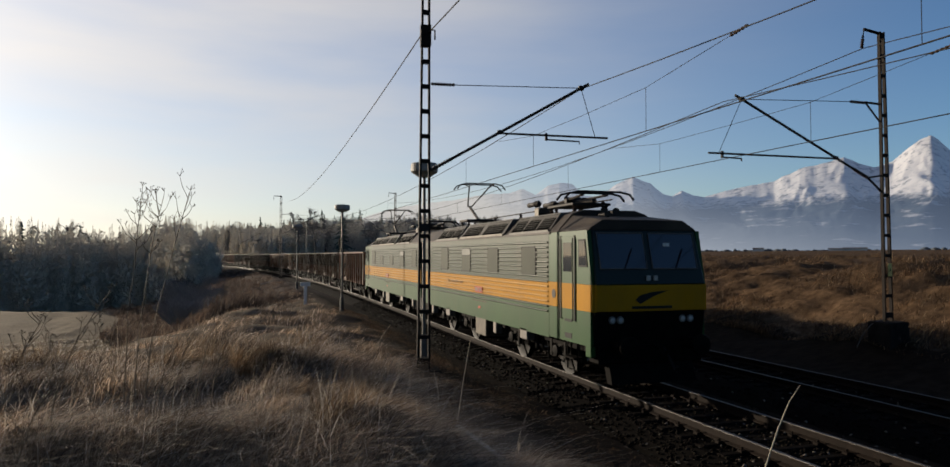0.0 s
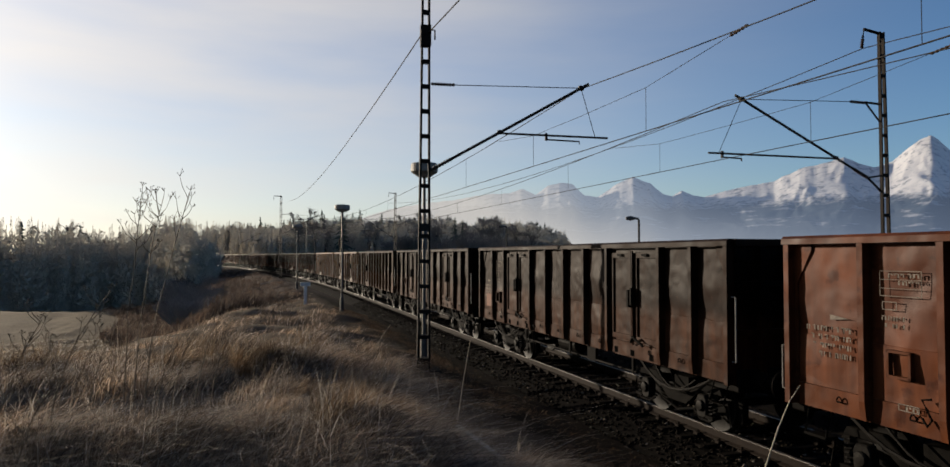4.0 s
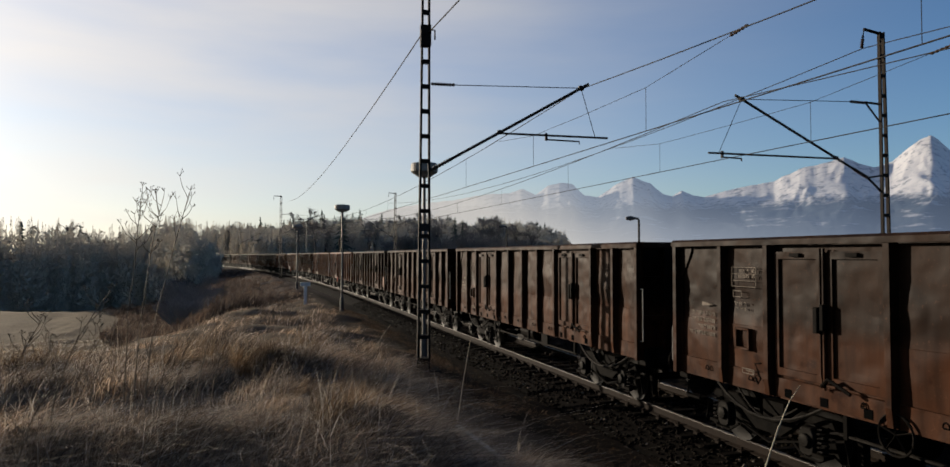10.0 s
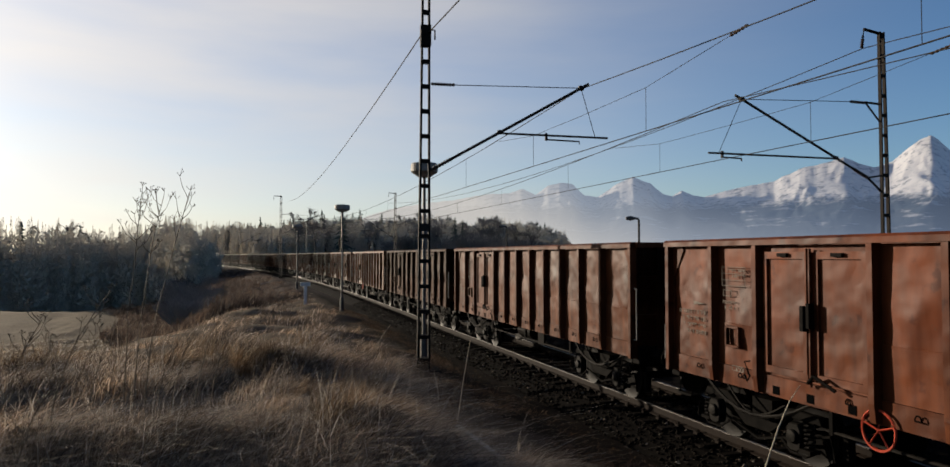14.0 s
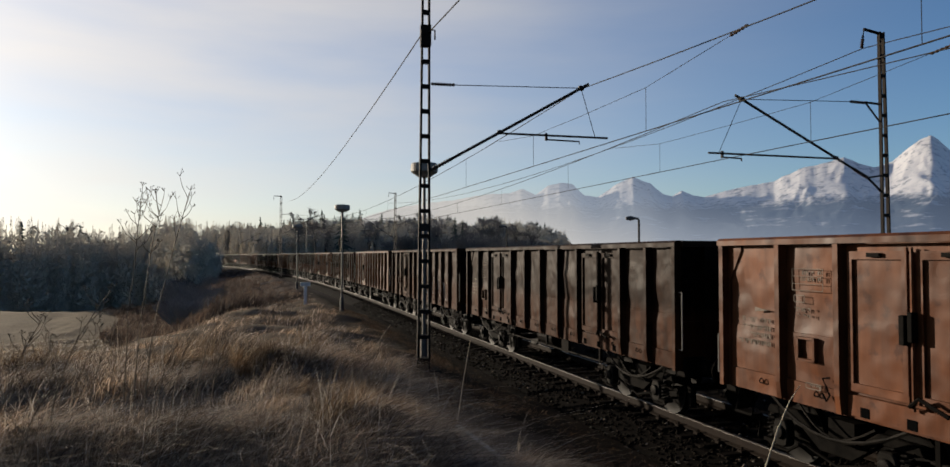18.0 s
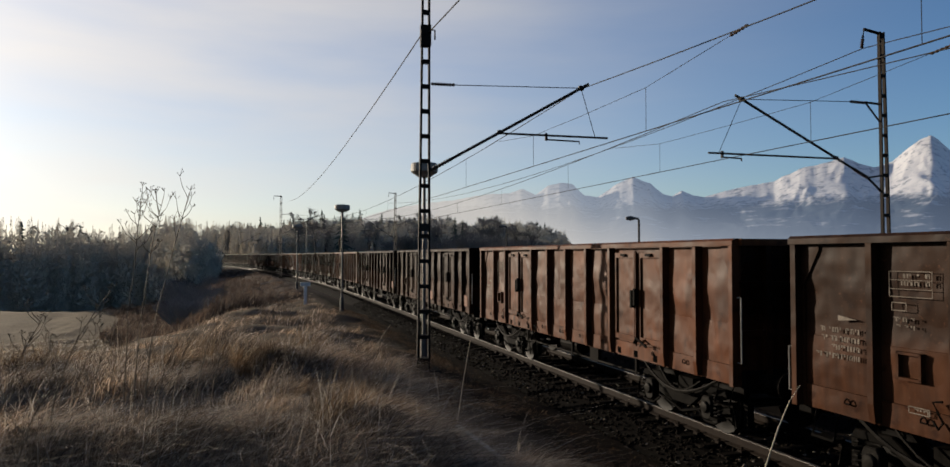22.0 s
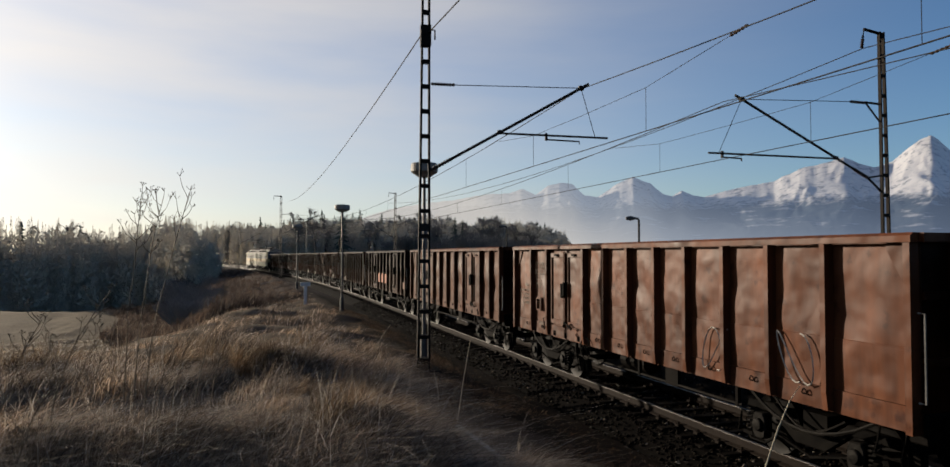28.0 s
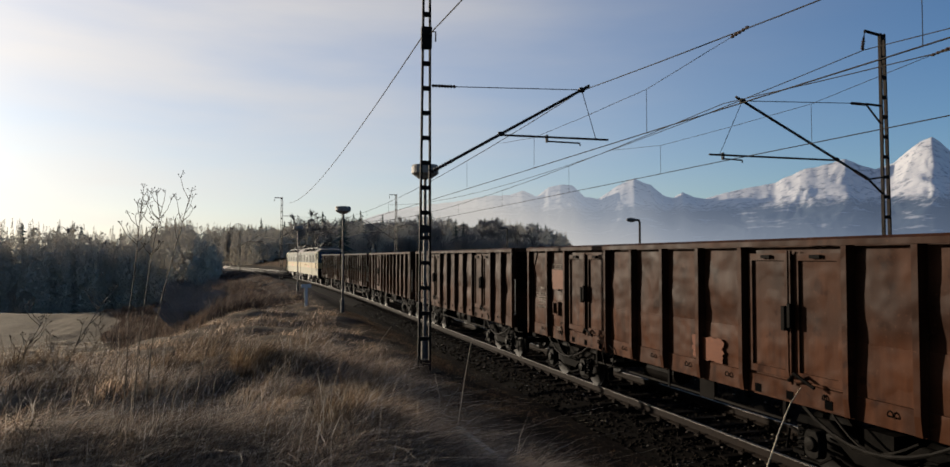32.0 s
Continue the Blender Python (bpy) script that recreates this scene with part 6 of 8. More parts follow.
        part("frame", Shape().tube([(x0, Yc(u_at(2.70) - 0.014), 2.70), (x1, Yc(u_at(2.70) - 0.014), 2.70), (x1, Yc(u_at(3.50) - 0.014), 3.50), (x0, Yc(u_at(3.50) - 0.014), 3.50), (x0, Yc(u_at(2.70) - 0.014), 2.70)], 0.022, 5), GALV, fr)
        part("wiper", Shape().tube([((x0 + x1) / 2, Yc(u_at(2.68) - 0.03), 2.68), ((x0 + x1) / 2 + 0.25, Yc(u_at(3.15) - 0.04), 3.15)], 0.012, 4), BLACK, fr)
    part("paper_card", Shape().box(0.42, 0.58, *sorted((Yc(rake - 0.10), Yc(rake - 0.11))), 3.15, 3.28), WHITE, c)
    for sx in (-1, 1):
        for x in (0.78, 0.98):
            lampb = part("headlamp", Shape().lathe([(0.085, 0), (0.085, cab_sign * 0.04), (0.07, cab_sign * 0.045)], (sx * x, Yc(0.02), 1.58), "y", 18), GALV, c, "round headlamp")
            part("lens", Shape().lathe([(0.066, cab_sign * 0.04), (0.02, cab_sign * 0.06)], (sx * x, Yc(0.02), 1.58), "y", 16), LAMP_GLASS, lampb)
        part("marker_lamp", Shape().box(sx * 0.09 - 0.05, sx * 0.09 + 0.05, *sorted((Yc(-0.05), Yc(0.0))), 2.44, 2.55), LAMP_GLASS, c, "small upper lamp", bevel=0.01)
    em = Shape()
    em.add([(-0.42, Yc(-0.035), 2.02), (-0.30, Yc(-0.035), 1.93), (0.05, Yc(-0.035), 2.10), (0.42, Yc(-0.035), 2.22), (0.0, Yc(-0.035), 2.19), (-0.3, Yc(-0.035), 2.12)], [(0, 1, 2, 3, 4, 5)])
    part("emblem", em, BLACK, c, "dark swoosh emblem")
    part("emblem_bar", Shape().box(-0.5, 0.5, *sorted((Yc(-0.02), Yc(-0.032))), 1.82, 1.88), BLACK, c)
    part("buffer_beam", Shape().box(-1.3, 1.3, *sorted((Yc(0.0), Y(0.5))), 0.62, 1.02), UNDER, c, bevel=0.03)
    part("snow_plough", Shape().prism([(Yc(-0.12), 0.20), (Yc(0.02), 0.62), (Yc(0.25), 0.62), (Yc(0.1), 0.20)], "x", -1.05, 1.05), UNDER, c)
    part("side_skirt", Shape().box(-hw + 0.01, -hw + 0.13, *sorted((Yc(0.12), Yc(0.40))), 0.76, 1.06), GREEN, c, bevel=0.02)
    buffer_pair(c, Yc(0.0), cab_sign, UNDER)
    # underframe and bogies
    slab("underframe", 0.5, SECTION - 0.3, 0.78, 0.98, -1.1, 1.1, UNDER)
    slab("battery_box", 7.5, 8.6, 0.42, 1.02, -1.42, -0.7, ALU, "pale dented equipment box", bevel=0.03)
    slab("battery_box", 7.5, 8.6, 0.42, 1.02, 0.7, 1.42, ALU, "pale dented equipment box", bevel=0.03)
    slab("transformer_tank", 6.6, 9.8, 0.40, 0.95, -0.68, 0.68, UNDER, bevel=0.04)
    for uu in (4.2, 12.1):
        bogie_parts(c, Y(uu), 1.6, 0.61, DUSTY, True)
        slab("sand_box", uu - 0.3, uu + 0.25, 0.72, 1.05, -1.44, -1.2, GALV, "dusty sand box", bevel=0.03)
        slab("sand_box", uu + 2.3, uu + 2.6, 0.62, 1.0, -1.42, -1.2, GALV, "dusty sand box", bevel=0.03)
    # roof gear
    part("roof_busbar", Shape().tube([(0.25, -6.0, 4.42), (0.25, 6.2, 4.42)], 0.02, 6), STEEL_DARK, c)
    for yy in (-5.5, -2.5, 0.5, 3.2, 5.8):
        insulator((0.25, yy, 4.1), (0.25, yy, 4.4), c, 4, 0.07)
    pantograph(c, raised_y, 1)
    folded_gear(c, -half + 3.7)
    part("horn", Shape().lathe([(0.02, 0.3), (0.03, 0.0), (0.10, -0.14)], (-0.35, Y(1.2) - 0.1, 4.02), "y", 10), STEEL_DARK, c)
    part("horn", Shape().lathe([(0.02, 0.3), (0.03, 0.0), (0.08, -0.14)], (-0.62, Y(1.1) - 0.1, 3.96), "y", 10), STEEL_DARK, c)
    return c


def pantograph(c, y, facing):
    """A raised single-arm pantograph: lower arm leans back, upper arm forwards, twin collector strips."""
    z0 = 4.15
    base = part("pantograph_base", Shape().box(-0.55, 0.55, y - 0.5, y + 0.6, z0 + 0.18, z0 + 0.26), STEEL_DARK, c, "raised pantograph base frame", bevel=0.01)
    for x in (-0.45, 0.45):
        for yy in (y - 0.4, y + 0.5):
            insulator((x, yy, z0 - 0.05), (x, yy, z0 + 0.2), base, 3, 0.07)
    knee = (0, y + 1.0, z0 + 0.85)
    head = (0, y - 0.35, z0 + 1.56)
    part("lower_arm", Shape().tube([(0, y - 0.15, z0 + 0.28), knee], 0.055, 8), STEEL_DARK, base)
    part("coupling_rod", Shape().tube([(0.12, y + 0.15, z0 + 0.28), (0.12, y + 1.08, z0 + 0.78)], 0.022, 6), STEEL_DARK, base)
    for x in (-1, 1):
        part("upper_arm", Shape().tube([(x * 0.08, y + 1.0, z0 + 0.85), (x * 0.42, y - 0.35, z0 + 1.56)], 0.028, 6), STEEL_DARK, base)
    for d in (-0.26, 0.26):
        pts = [(-0.98, y - 0.35 + d, z0 + 1.42), (-0.86, y - 0.35 + d, z0 + 1.58), (-0.6, y - 0.35 + d, z0 + 1.65), (0.6, y - 0.35 + d, z0 + 1.65), (0.86, y - 0.35 + d, z0 + 1.58), (0.98, y - 0.35 + d, z0 + 1.42)]
        part("collector_strip", Shape().tube(pts, 0.026, 6), STEEL_DARK, base)
    for x in (-0.5, 0.5):
        part("head_frame", Shape().tube([(x, y - 0.61, z0 + 1.63), (x * 0.84, y - 0.35, z0 + 1.55), (x, y - 0.09, z0 + 1.63)], 0.018, 5), STEEL_DARK, base)


def folded_gear(c, y):
    """A lowered pantograph with its insulators and switch gear."""
    z0 = 4.15
    base = part("lowered_pantograph", Shape().box(-0.55, 0.55, y - 0.8, y + 0.9, z0 + 0.16, z0 + 0.23), STEEL_DARK, c, "lowered pantograph folded on the roof", bevel=0.01)
    for x in (-0.45, 0.45):
        for yy in (y - 0.7, y + 0.8):
            insulator((x, yy, z0 - 0.05), (x, yy, z0 + 0.18), base, 3, 0.08)
    for x in (-0.35, 0.35):
        part("folded_arm", Shape().tube([(x * 0.3, y + 1.2, z0 + 0.34), (x, y - 1.0, z0 + 0.42)], 0.035, 6), STEEL_DARK, base)
    part("folded_arm", Shape().tube([(0, y - 0.9, z0 + 0.28), (0, y + 1.2, z0 + 0.33)], 0.05, 8), STEEL_DARK, base)
    for d in (-1.25, -0.75):
        pts = [(-0.98, y + d, z0 + 0.28), (-0.86, y + d, z0 + 0.42), (-0.6, y + d, z0 + 0.48), (0.6, y + d, z0 + 0.48), (0.86, y + d, z0 + 0.42), (0.98, y + d, z0 + 0.28)]
        part("collector_strip", Shape().tube(pts, 0.03, 6), STEEL_DARK, base)
    for x in (-0.7, -0.2, 0.3):
        part("breaker", Shape().lathe([(0.07, -0.5), (0.10, -0.42), (0.07, -0.35), (0.10, -0.28), (0.07, -0.2), (0.07, 0.3)], (x, y + 1.6, z0 + 0.32), "y", 10), STEEL_DARK, base)
    part("spring_drum", Shape().lathe([(0.09, -0.45), (0.09, 0.45)], (0.15, y + 0.2, z0 + 0.36), "x", 10), STEEL_DARK, base)
    part("switch_box", Shape().box(-0.35, 0.1, y + 2.0, y + 2.35, z0 - 0.05, z0 + 0.28), ALU, base, bevel=0.02)


LOCO_WHEELS = wheelset_shape(0.61).mesh("wheelset", smooth=True)
LOCO_WHEELS.materials.append(TYRE)
half = SECTION / 2
front_unit = loco_section(-1, 13.0 - half, "green and yellow electric locomotive section, cab leading")
rear_unit = loco_section(1, 13.3 - half, "green and yellow electric locomotive section, cab trailing")
for unit, sg in ((front_unit, -1), (rear_unit, 1)):
    for uu in (2.6, 5.8, 10.5, 13.7):
        ws = part("wheelset", LOCO_WHEELS, None, unit)
        ws.matrix_basis = pose(0, sg * (half - uu), 0.61)
push_front = copy_thing(front_unit, pose(0, 0, 0))
push_rear = copy_thing(rear_unit, pose(0, 0, 0))
tagged(push_front, "pushing electric locomotive section at the train's tail, distance haze in its paint colour")
tagged(push_rear, "pushing electric locomotive section at the train's tail, distance haze in its paint colour")
for unit in (push_front, push_rear):
    for o in list(unit.children_recursive):
        if o.name.startswith(("rib", "louvre", "coil_spring", "brake_block", "stencilled", "plate_digits")):
            bpy.data.objects.remove(o)
# the pushers' distance haze and sun glare are put into paler paint colours
HAZE_PAINT = {GREEN: mottled("haze_pale_green_paint", (0.112, 0.102, 0.0561), (0.165, 0.149, 0.0858), 0.8, 0.6, 0.0, 25, 0.05, 0.002),
         YELLOW: mottled("haze_pale_yellow_paint", (0.178, 0.132, 0.0561), (0.224, 0.172, 0.0792), 0.8, 0.6, 0.0, 25, 0.05, 0.002),
         ROOF: mottled("haze_pale_roof_paint", (0.0726, 0.066, 0.0594), (0.132, 0.122, 0.112), 1.5, 0.6, 0.0, 30, 0.2, 0.004)}
for unit in (push_front, push_rear):
    for o in unit.children_recursive:
        if o.material_slots and o.material_slots[0].material in HAZE_PAINT:
            m_ = HAZE_PAINT[o.material_slots[0].material]
            o.material_slots[0].link = "OBJECT"
            o.material_slots[0].material = m_
TAIL = FIRST_WAGON + len(WAGONS) * WAGON_PITCH + 2.2
# ---- mountains and far plain ----
def backdrop_material():
    """Snowy peaks over blue wooded slopes; distance haze is painted in as surface glow."""
    m, n, l, b = material("hazy_snow_mountains", (0.7, 0.72, 0.75), 0.9, 0.0, 0.1)
    tc = n.new("ShaderNodeTexCoord")
    sep = n.new("ShaderNodeSeparateXYZ")
    l.new(tc.outputs["Object"], sep.inputs[0])
    crag = noise_node(n, l, 0.02, 8, rough=0.7)
    streak = noise_node(n, l, 0.006, 5, stretch_by=(1, 1, 6.0))
    wob = n.new("ShaderNodeMath")
    wob.operation = "MULTIPLY_ADD"
    wob.inputs[1].default_value = 190.0
    l.new(crag.outputs["Fac"], wob.inputs[0])
    l.new(sep.outputs["Z"], wob.inputs[2])
    line = n.new("ShaderNodeMapRange")
    line.inputs["From Min"].default_value, line.inputs["From Max"].default_value = 345.0, 400.0
    l.new(wob.outputs[0], line.inputs["Value"])
    low = ramp_node(n, l, streak.outputs["Fac"], [(0.45, (0.037, 0.0518, 0.0666)), (0.58, (0.0518, 0.0629, 0.074)), (0.64, (0.333, 0.34, 0.355))])
    snow = ramp_node(n, l, crag.outputs["Fac"], [(0.36, (0.163, 0.17, 0.192)), (0.47, (0.592, 0.585, 0.585)), (0.6, (0.666, 0.651, 0.644))])
    col = mix_node(n, l, line.outputs[0], low.outputs[0], snow.outputs[0])
    l.new(col, b.inputs["Base Color"])
    bump_node(n, l, b, crag.outputs["Fac"], 0.4, 20.0)
    haze_glow = n.new("ShaderNodeEmission")
    # haze painted as emission: thicker low down and towards the sun's side
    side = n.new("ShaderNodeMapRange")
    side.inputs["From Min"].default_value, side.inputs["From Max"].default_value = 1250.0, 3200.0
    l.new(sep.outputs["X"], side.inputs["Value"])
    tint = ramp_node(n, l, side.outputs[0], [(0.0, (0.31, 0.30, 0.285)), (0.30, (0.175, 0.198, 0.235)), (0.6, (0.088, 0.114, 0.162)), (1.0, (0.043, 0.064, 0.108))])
    l.new(tint.outputs[0], haze_glow.inputs["Color"])
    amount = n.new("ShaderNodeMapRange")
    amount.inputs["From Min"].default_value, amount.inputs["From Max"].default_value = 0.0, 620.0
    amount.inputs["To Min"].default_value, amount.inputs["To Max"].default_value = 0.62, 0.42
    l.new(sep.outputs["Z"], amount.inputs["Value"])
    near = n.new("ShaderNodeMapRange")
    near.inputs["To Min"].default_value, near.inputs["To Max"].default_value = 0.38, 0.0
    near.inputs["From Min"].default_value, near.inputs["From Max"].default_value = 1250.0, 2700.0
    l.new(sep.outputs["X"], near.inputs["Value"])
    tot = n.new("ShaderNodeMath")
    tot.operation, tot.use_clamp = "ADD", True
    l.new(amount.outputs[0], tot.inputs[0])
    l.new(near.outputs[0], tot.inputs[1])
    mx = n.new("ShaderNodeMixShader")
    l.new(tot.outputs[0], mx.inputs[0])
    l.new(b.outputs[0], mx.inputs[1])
    l.new(haze_glow.outputs[0], mx.inputs[2])
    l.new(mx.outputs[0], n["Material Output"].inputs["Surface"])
    return m


# skyline: bearing in degrees to the right of the track's direction, height in degrees above the eye
PEAK_B = [2.0, 6.0, 10.2, 13.1, 16.0, 18.0, 20.0, 21.0, 22.1, 23.1, 24.1, 25.0, 26.0, 27.0, 28.6, 29.9, 31.2, 32.1, 32.8, 33.5, 34.4, 35.2, 36.6, 37.4, 38.7, 40.2, 40.8, 42.2, 43.6, 44.8, 45.7, 46.7, 47.8, 48.7, 49.4, 50.1, 50.6, 51.3, 53.4, 55.3, 60.0, 70.0, 85.0, 100.0, 122.0]
PEAK_H = [1.0, 2.2, 3.69, 4.19, 4.54, 4.93, 5.03, 5.41, 4.82, 5.58, 5.81, 5.71, 4.78, 4.62, 5.69, 6.19, 5.59, 4.77, 4.57, 5.02, 4.62, 4.46, 4.89, 5.09, 5.27, 5.53, 5.86, 6.45, 6.68, 7.04, 6.55, 6.16, 6.55, 7.31, 7.87, 8.17, 7.68, 6.9, 6.14, 5.8, 5.5, 4.5, 5.0, 3.5, 1.5]


def crags(x, y, scale, seed):
    """Sharp-crested noise, 0 to 1: folded sines in several sizes."""
    v, amp, tot = 0, 1.0, 0.0
    for o in range(4):
        v = v + amp * (1 - np.abs(lumps(x, y, scale * 2 ** o, seed + o)).clip(0, 1))
        tot += amp
        amp *= 0.5
    return v / tot


def mountains():
    nb, nd = 900, 70
    bearings = np.linspace(2, 122, nb)
    depth = np.linspace(0, 1, nd)
    top = np.interp(bearings, PEAK_B, PEAK_H)
    top = top + 0.10 * (crags(bearings, bearings * 0, 2.4, 21) - 0.6)
    B, D = np.meshgrid(np.radians(bearings), depth)
    T = np.tile(top, (nd, 1))
    R = 2900 + 1500 * D
    rise = 0.26 * smooth01(D / 0.45) + 0.74 * np.clip((D - 0.3) / 0.7, 0, 1) ** 1.35
    deg = np.degrees(B)
    fold = crags(deg + 1.2 * lumps(deg, D * 9, 1.1, 35), D * 12, 1.15, 31) - 0.55
    Z = 3 + np.tan(np.radians(T)) * 4400 * (rise + 0.30 * fold * D * (1 - D) * smooth01((D - 0.2) * 2.5))
    v = np.stack([R * np.sin(B), R * np.cos(B), Z], -1).reshape(-1, 3)
    i = np.arange(v.shape[0]).reshape(nd, nb)
    f = np.stack([i[:-1, :-1].ravel(), i[1:, :-1].ravel(), i[1:, 1:].ravel(), i[:-1, 1:].ravel()], 1)
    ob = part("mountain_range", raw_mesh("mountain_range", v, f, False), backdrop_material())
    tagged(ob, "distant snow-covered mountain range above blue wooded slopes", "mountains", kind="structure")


mountains()

BARK = mottled("grey_brown_bark", (0.0363, 0.0297, 0.0251), (0.0726, 0.0594, 0.0495), 3.0, 0.9, 0.0, 30, 0.5, 0.02)
TWIG = mottled("winter_twigs", (0.185, 0.162, 0.142), (0.264, 0.23, 0.204), 0.6, 0.9, 0.0, 12, 0.2, 0.02, random_tint=0.25)
NEEDLE = mottled("dark_conifer_needles", (0.085, 0.105, 0.09), (0.12, 0.14, 0.115), 0.6, 0.85, 0.0, 10, 0.3, 0.03, random_tint=0.25)


# distance haze put into a pale base colour
HEDGE = mottled("haze_pale_woods", (0.52, 0.46, 0.37), (0.60, 0.535, 0.43), 0.05, 0.95, 0.0, 1.0, 0.2, 0.1)


# blue-grey distance haze put into the hedge colour
HAZE_HEDGE = mottled("hazed_field_hedge", (0.05, 0.058, 0.066), (0.085, 0.094, 0.10), 0.05, 0.95, 0.0, 1.0, 0.2, 0.1)


def leafy(m, amount):
    """Lets light through thin foliage and twigs."""
    n, l = m.node_tree.nodes, m.node_tree.links
    b = n["Principled BSDF"]
    tr = n.new("ShaderNodeBsdfTranslucent")
    l.new(b.inputs["Base Color"].links[0].from_socket, tr.inputs["Color"])
    mx = n.new("ShaderNodeMixShader")
    mx.inputs[0].default_value = amount
    l.new(b.outputs[0], mx.inputs[1])
    l.new(tr.outputs[0], mx.inputs[2])
    l.new(mx.outputs[0], n["Material Output"].inputs["Surface"])
    # clumps shade as one soft mass: their facing leans towards the open sky
    g, up = n.new("ShaderNodeNewGeometry"), n.new("ShaderNodeVectorMath")
    up.operation = "MULTIPLY_ADD"
    up.inputs[1].default_value, up.inputs[2].default_value = (0.5, 0.5, 0.5), (-0.1, -0.3, 0.75)
    soft_n = n.new("ShaderNodeVectorMath")
    soft_n.operation = "NORMALIZE"
    l.new(g.outputs["Normal"], up.inputs[0])
    l.new(up.outputs[0], soft_n.inputs[0])
    l.new(soft_n.outputs[0], b.inputs["Normal"])
    l.new(soft_n.outputs[0], tr.inputs["Normal"])
    return m


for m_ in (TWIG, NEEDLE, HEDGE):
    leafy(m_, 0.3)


def conifer_meshes(seed, h, spread, whorls, open_=0.0):
    rnd = random.Random(seed)
    tr = Shape().tube([(0, 0, -0.5), (0.03, 0, h * 0.5), (0, 0.03, h * 0.98)], 0.02 * h * 0.75, 6, 0.02)
    v, f = [], []
    for w in range(whorls):
        t = w / whorls
        z = h * (0.12 + 0.88 * t)
        r = spread * (1 - t) ** 0.8 * rnd.uniform(0.75, 1.12) + 0.12
        n = max(5, int(9 * (1 - t) + 4))
        a0 = rnd.uniform(0, 6.28)
        for k in range(n):
            if rnd.random() < open_:
                continue
            a = a0 + 6.283 * k / n + rnd.uniform(-0.2, 0.2)
            rr = r * rnd.uniform(0.45, 1.15)
            zb = z + rnd.uniform(-0.5, 0.5) * h * 0.88 / whorls
            segs = 3
            for s in range(segs):
                u0, u1 = s / segs, (s + 1) / segs
                wd = (0.17 + 0.30 * rr / spread) * (1.1 - u0) * rnd.uniform(0.7, 1.3)
                for tilt in (-0.35, 0.35):
                    c0 = Vector((math.cos(a) * rr * u0, math.sin(a) * rr * u0, zb - 0.32 * rr * u0 * u0 * 0.8))
                    c1 = Vector((math.cos(a) * rr * u1, math.sin(a) * rr * u1, zb - 0.32 * rr * u1 * u1 * 0.8))
                    side = Vector((-math.sin(a), math.cos(a), tilt)) * wd
                    droop = Vector((0, 0, -0.16 * rnd.uniform(0.3, 1.2)))
                    n0 = len(v)
                    v += [c0, c1, c1 + side * 0.5 + droop, c0 + side + droop]
                    v += [c0 - side + droop, c1 - side * 0.5 + droop]
                    f += [(n0, n0 + 1, n0 + 2, n0 + 3), (n0 + 4, n0 + 5, n0 + 1, n0)]
    return tr.mesh("trunk"), raw_mesh("crown", [tuple(p) for p in v], f)


def bare_meshes(seed, h, levels=5, spread=0.55):
    rnd = random.Random(seed)
    trunk, crown = Shape(), Shape()

    def grow(p, d, length, r, level):
        q = p + d * length
        mid = p + d * length * 0.5 + Vector((rnd.uniform(-1, 1), rnd.uniform(-1, 1), 0)) * length * 0.05
        (trunk if level < 2 else crown).tube([p, mid, q], max(r, 0.045), 5 if level < 2 else 3, max(r * 0.6, 0.03))
        if level >= levels:
            return
        n = 3 if level < 3 else 4
        for k in range(n + (1 if level == 0 else 0)):
            a = rnd.uniform(0, 6.28)
            tilt = rnd.uniform(0.25, spread + 0.15 * level)
            side = d.orthogonal().normalized()
            side.rotate(Matrix.Rotation(a, 3, d))
            nd = (d * math.cos(tilt) + side * math.sin(tilt) + Vector((0, 0, 0.12))).normalized()
            start = p + d * length * rnd.uniform(0.45, 1.0)
            grow(start, nd, length * rnd.uniform(0.52, 0.78), r * 0.55, level + 1)
    grow(Vector((0, 0, -0.3)), Vector((rnd.uniform(-0.05, 0.05), rnd.uniform(-0.05, 0.05), 1)).normalized(), h * 0.36, h * 0.014, 0)
    return trunk.mesh("trunk"), crown.mesh("crown")


def shrub_meshes(seed, h):
    rnd = random.Random(seed)
    s = Shape()
    for k in range(46):
        a = rnd.uniform(0, 6.28)
        r = rnd.uniform(0.1, 0.75) * h
        top = Vector((math.cos(a) * r, math.sin(a) * r, h * rnd.uniform(0.5, 1.0)))
        base = Vector((math.cos(a) * r * 0.3, math.sin(a) * r * 0.3, -0.1))
        mid = base.lerp(top, 0.55) + Vector((rnd.uniform(-1, 1), rnd.uniform(-1, 1), 0)) * 0.08 * h
        s.tube([base, mid, top], 0.022 * h, 3, 0.006 * h)
        for j in range(9):
            st = base.lerp(top, rnd.uniform(0.35, 1.0))
            e = st + Vector((rnd.uniform(-1, 1), rnd.uniform(-1, 1), rnd.uniform(0.1, 1.0))) * h * 0.22
            s.tube([st, e], 0.008 * h, 3, 0.004 * h)
    return s.mesh("crown")


TREES = []
for seed, h, sp, wh, op in ((1, 14.0, 2.5, 26, 0.0), (2, 12.5, 2.2, 24, 0.08), (3, 15.5, 2.9, 28, 0.05), (4, 13.0, 3.2, 20, 0.2)):
    t_, c_ = conifer_meshes(seed, h, sp, wh, op)
    t_.materials.append(BARK), c_.materials.append(NEEDLE)
    TREES.append(("conifer", t_, c_))
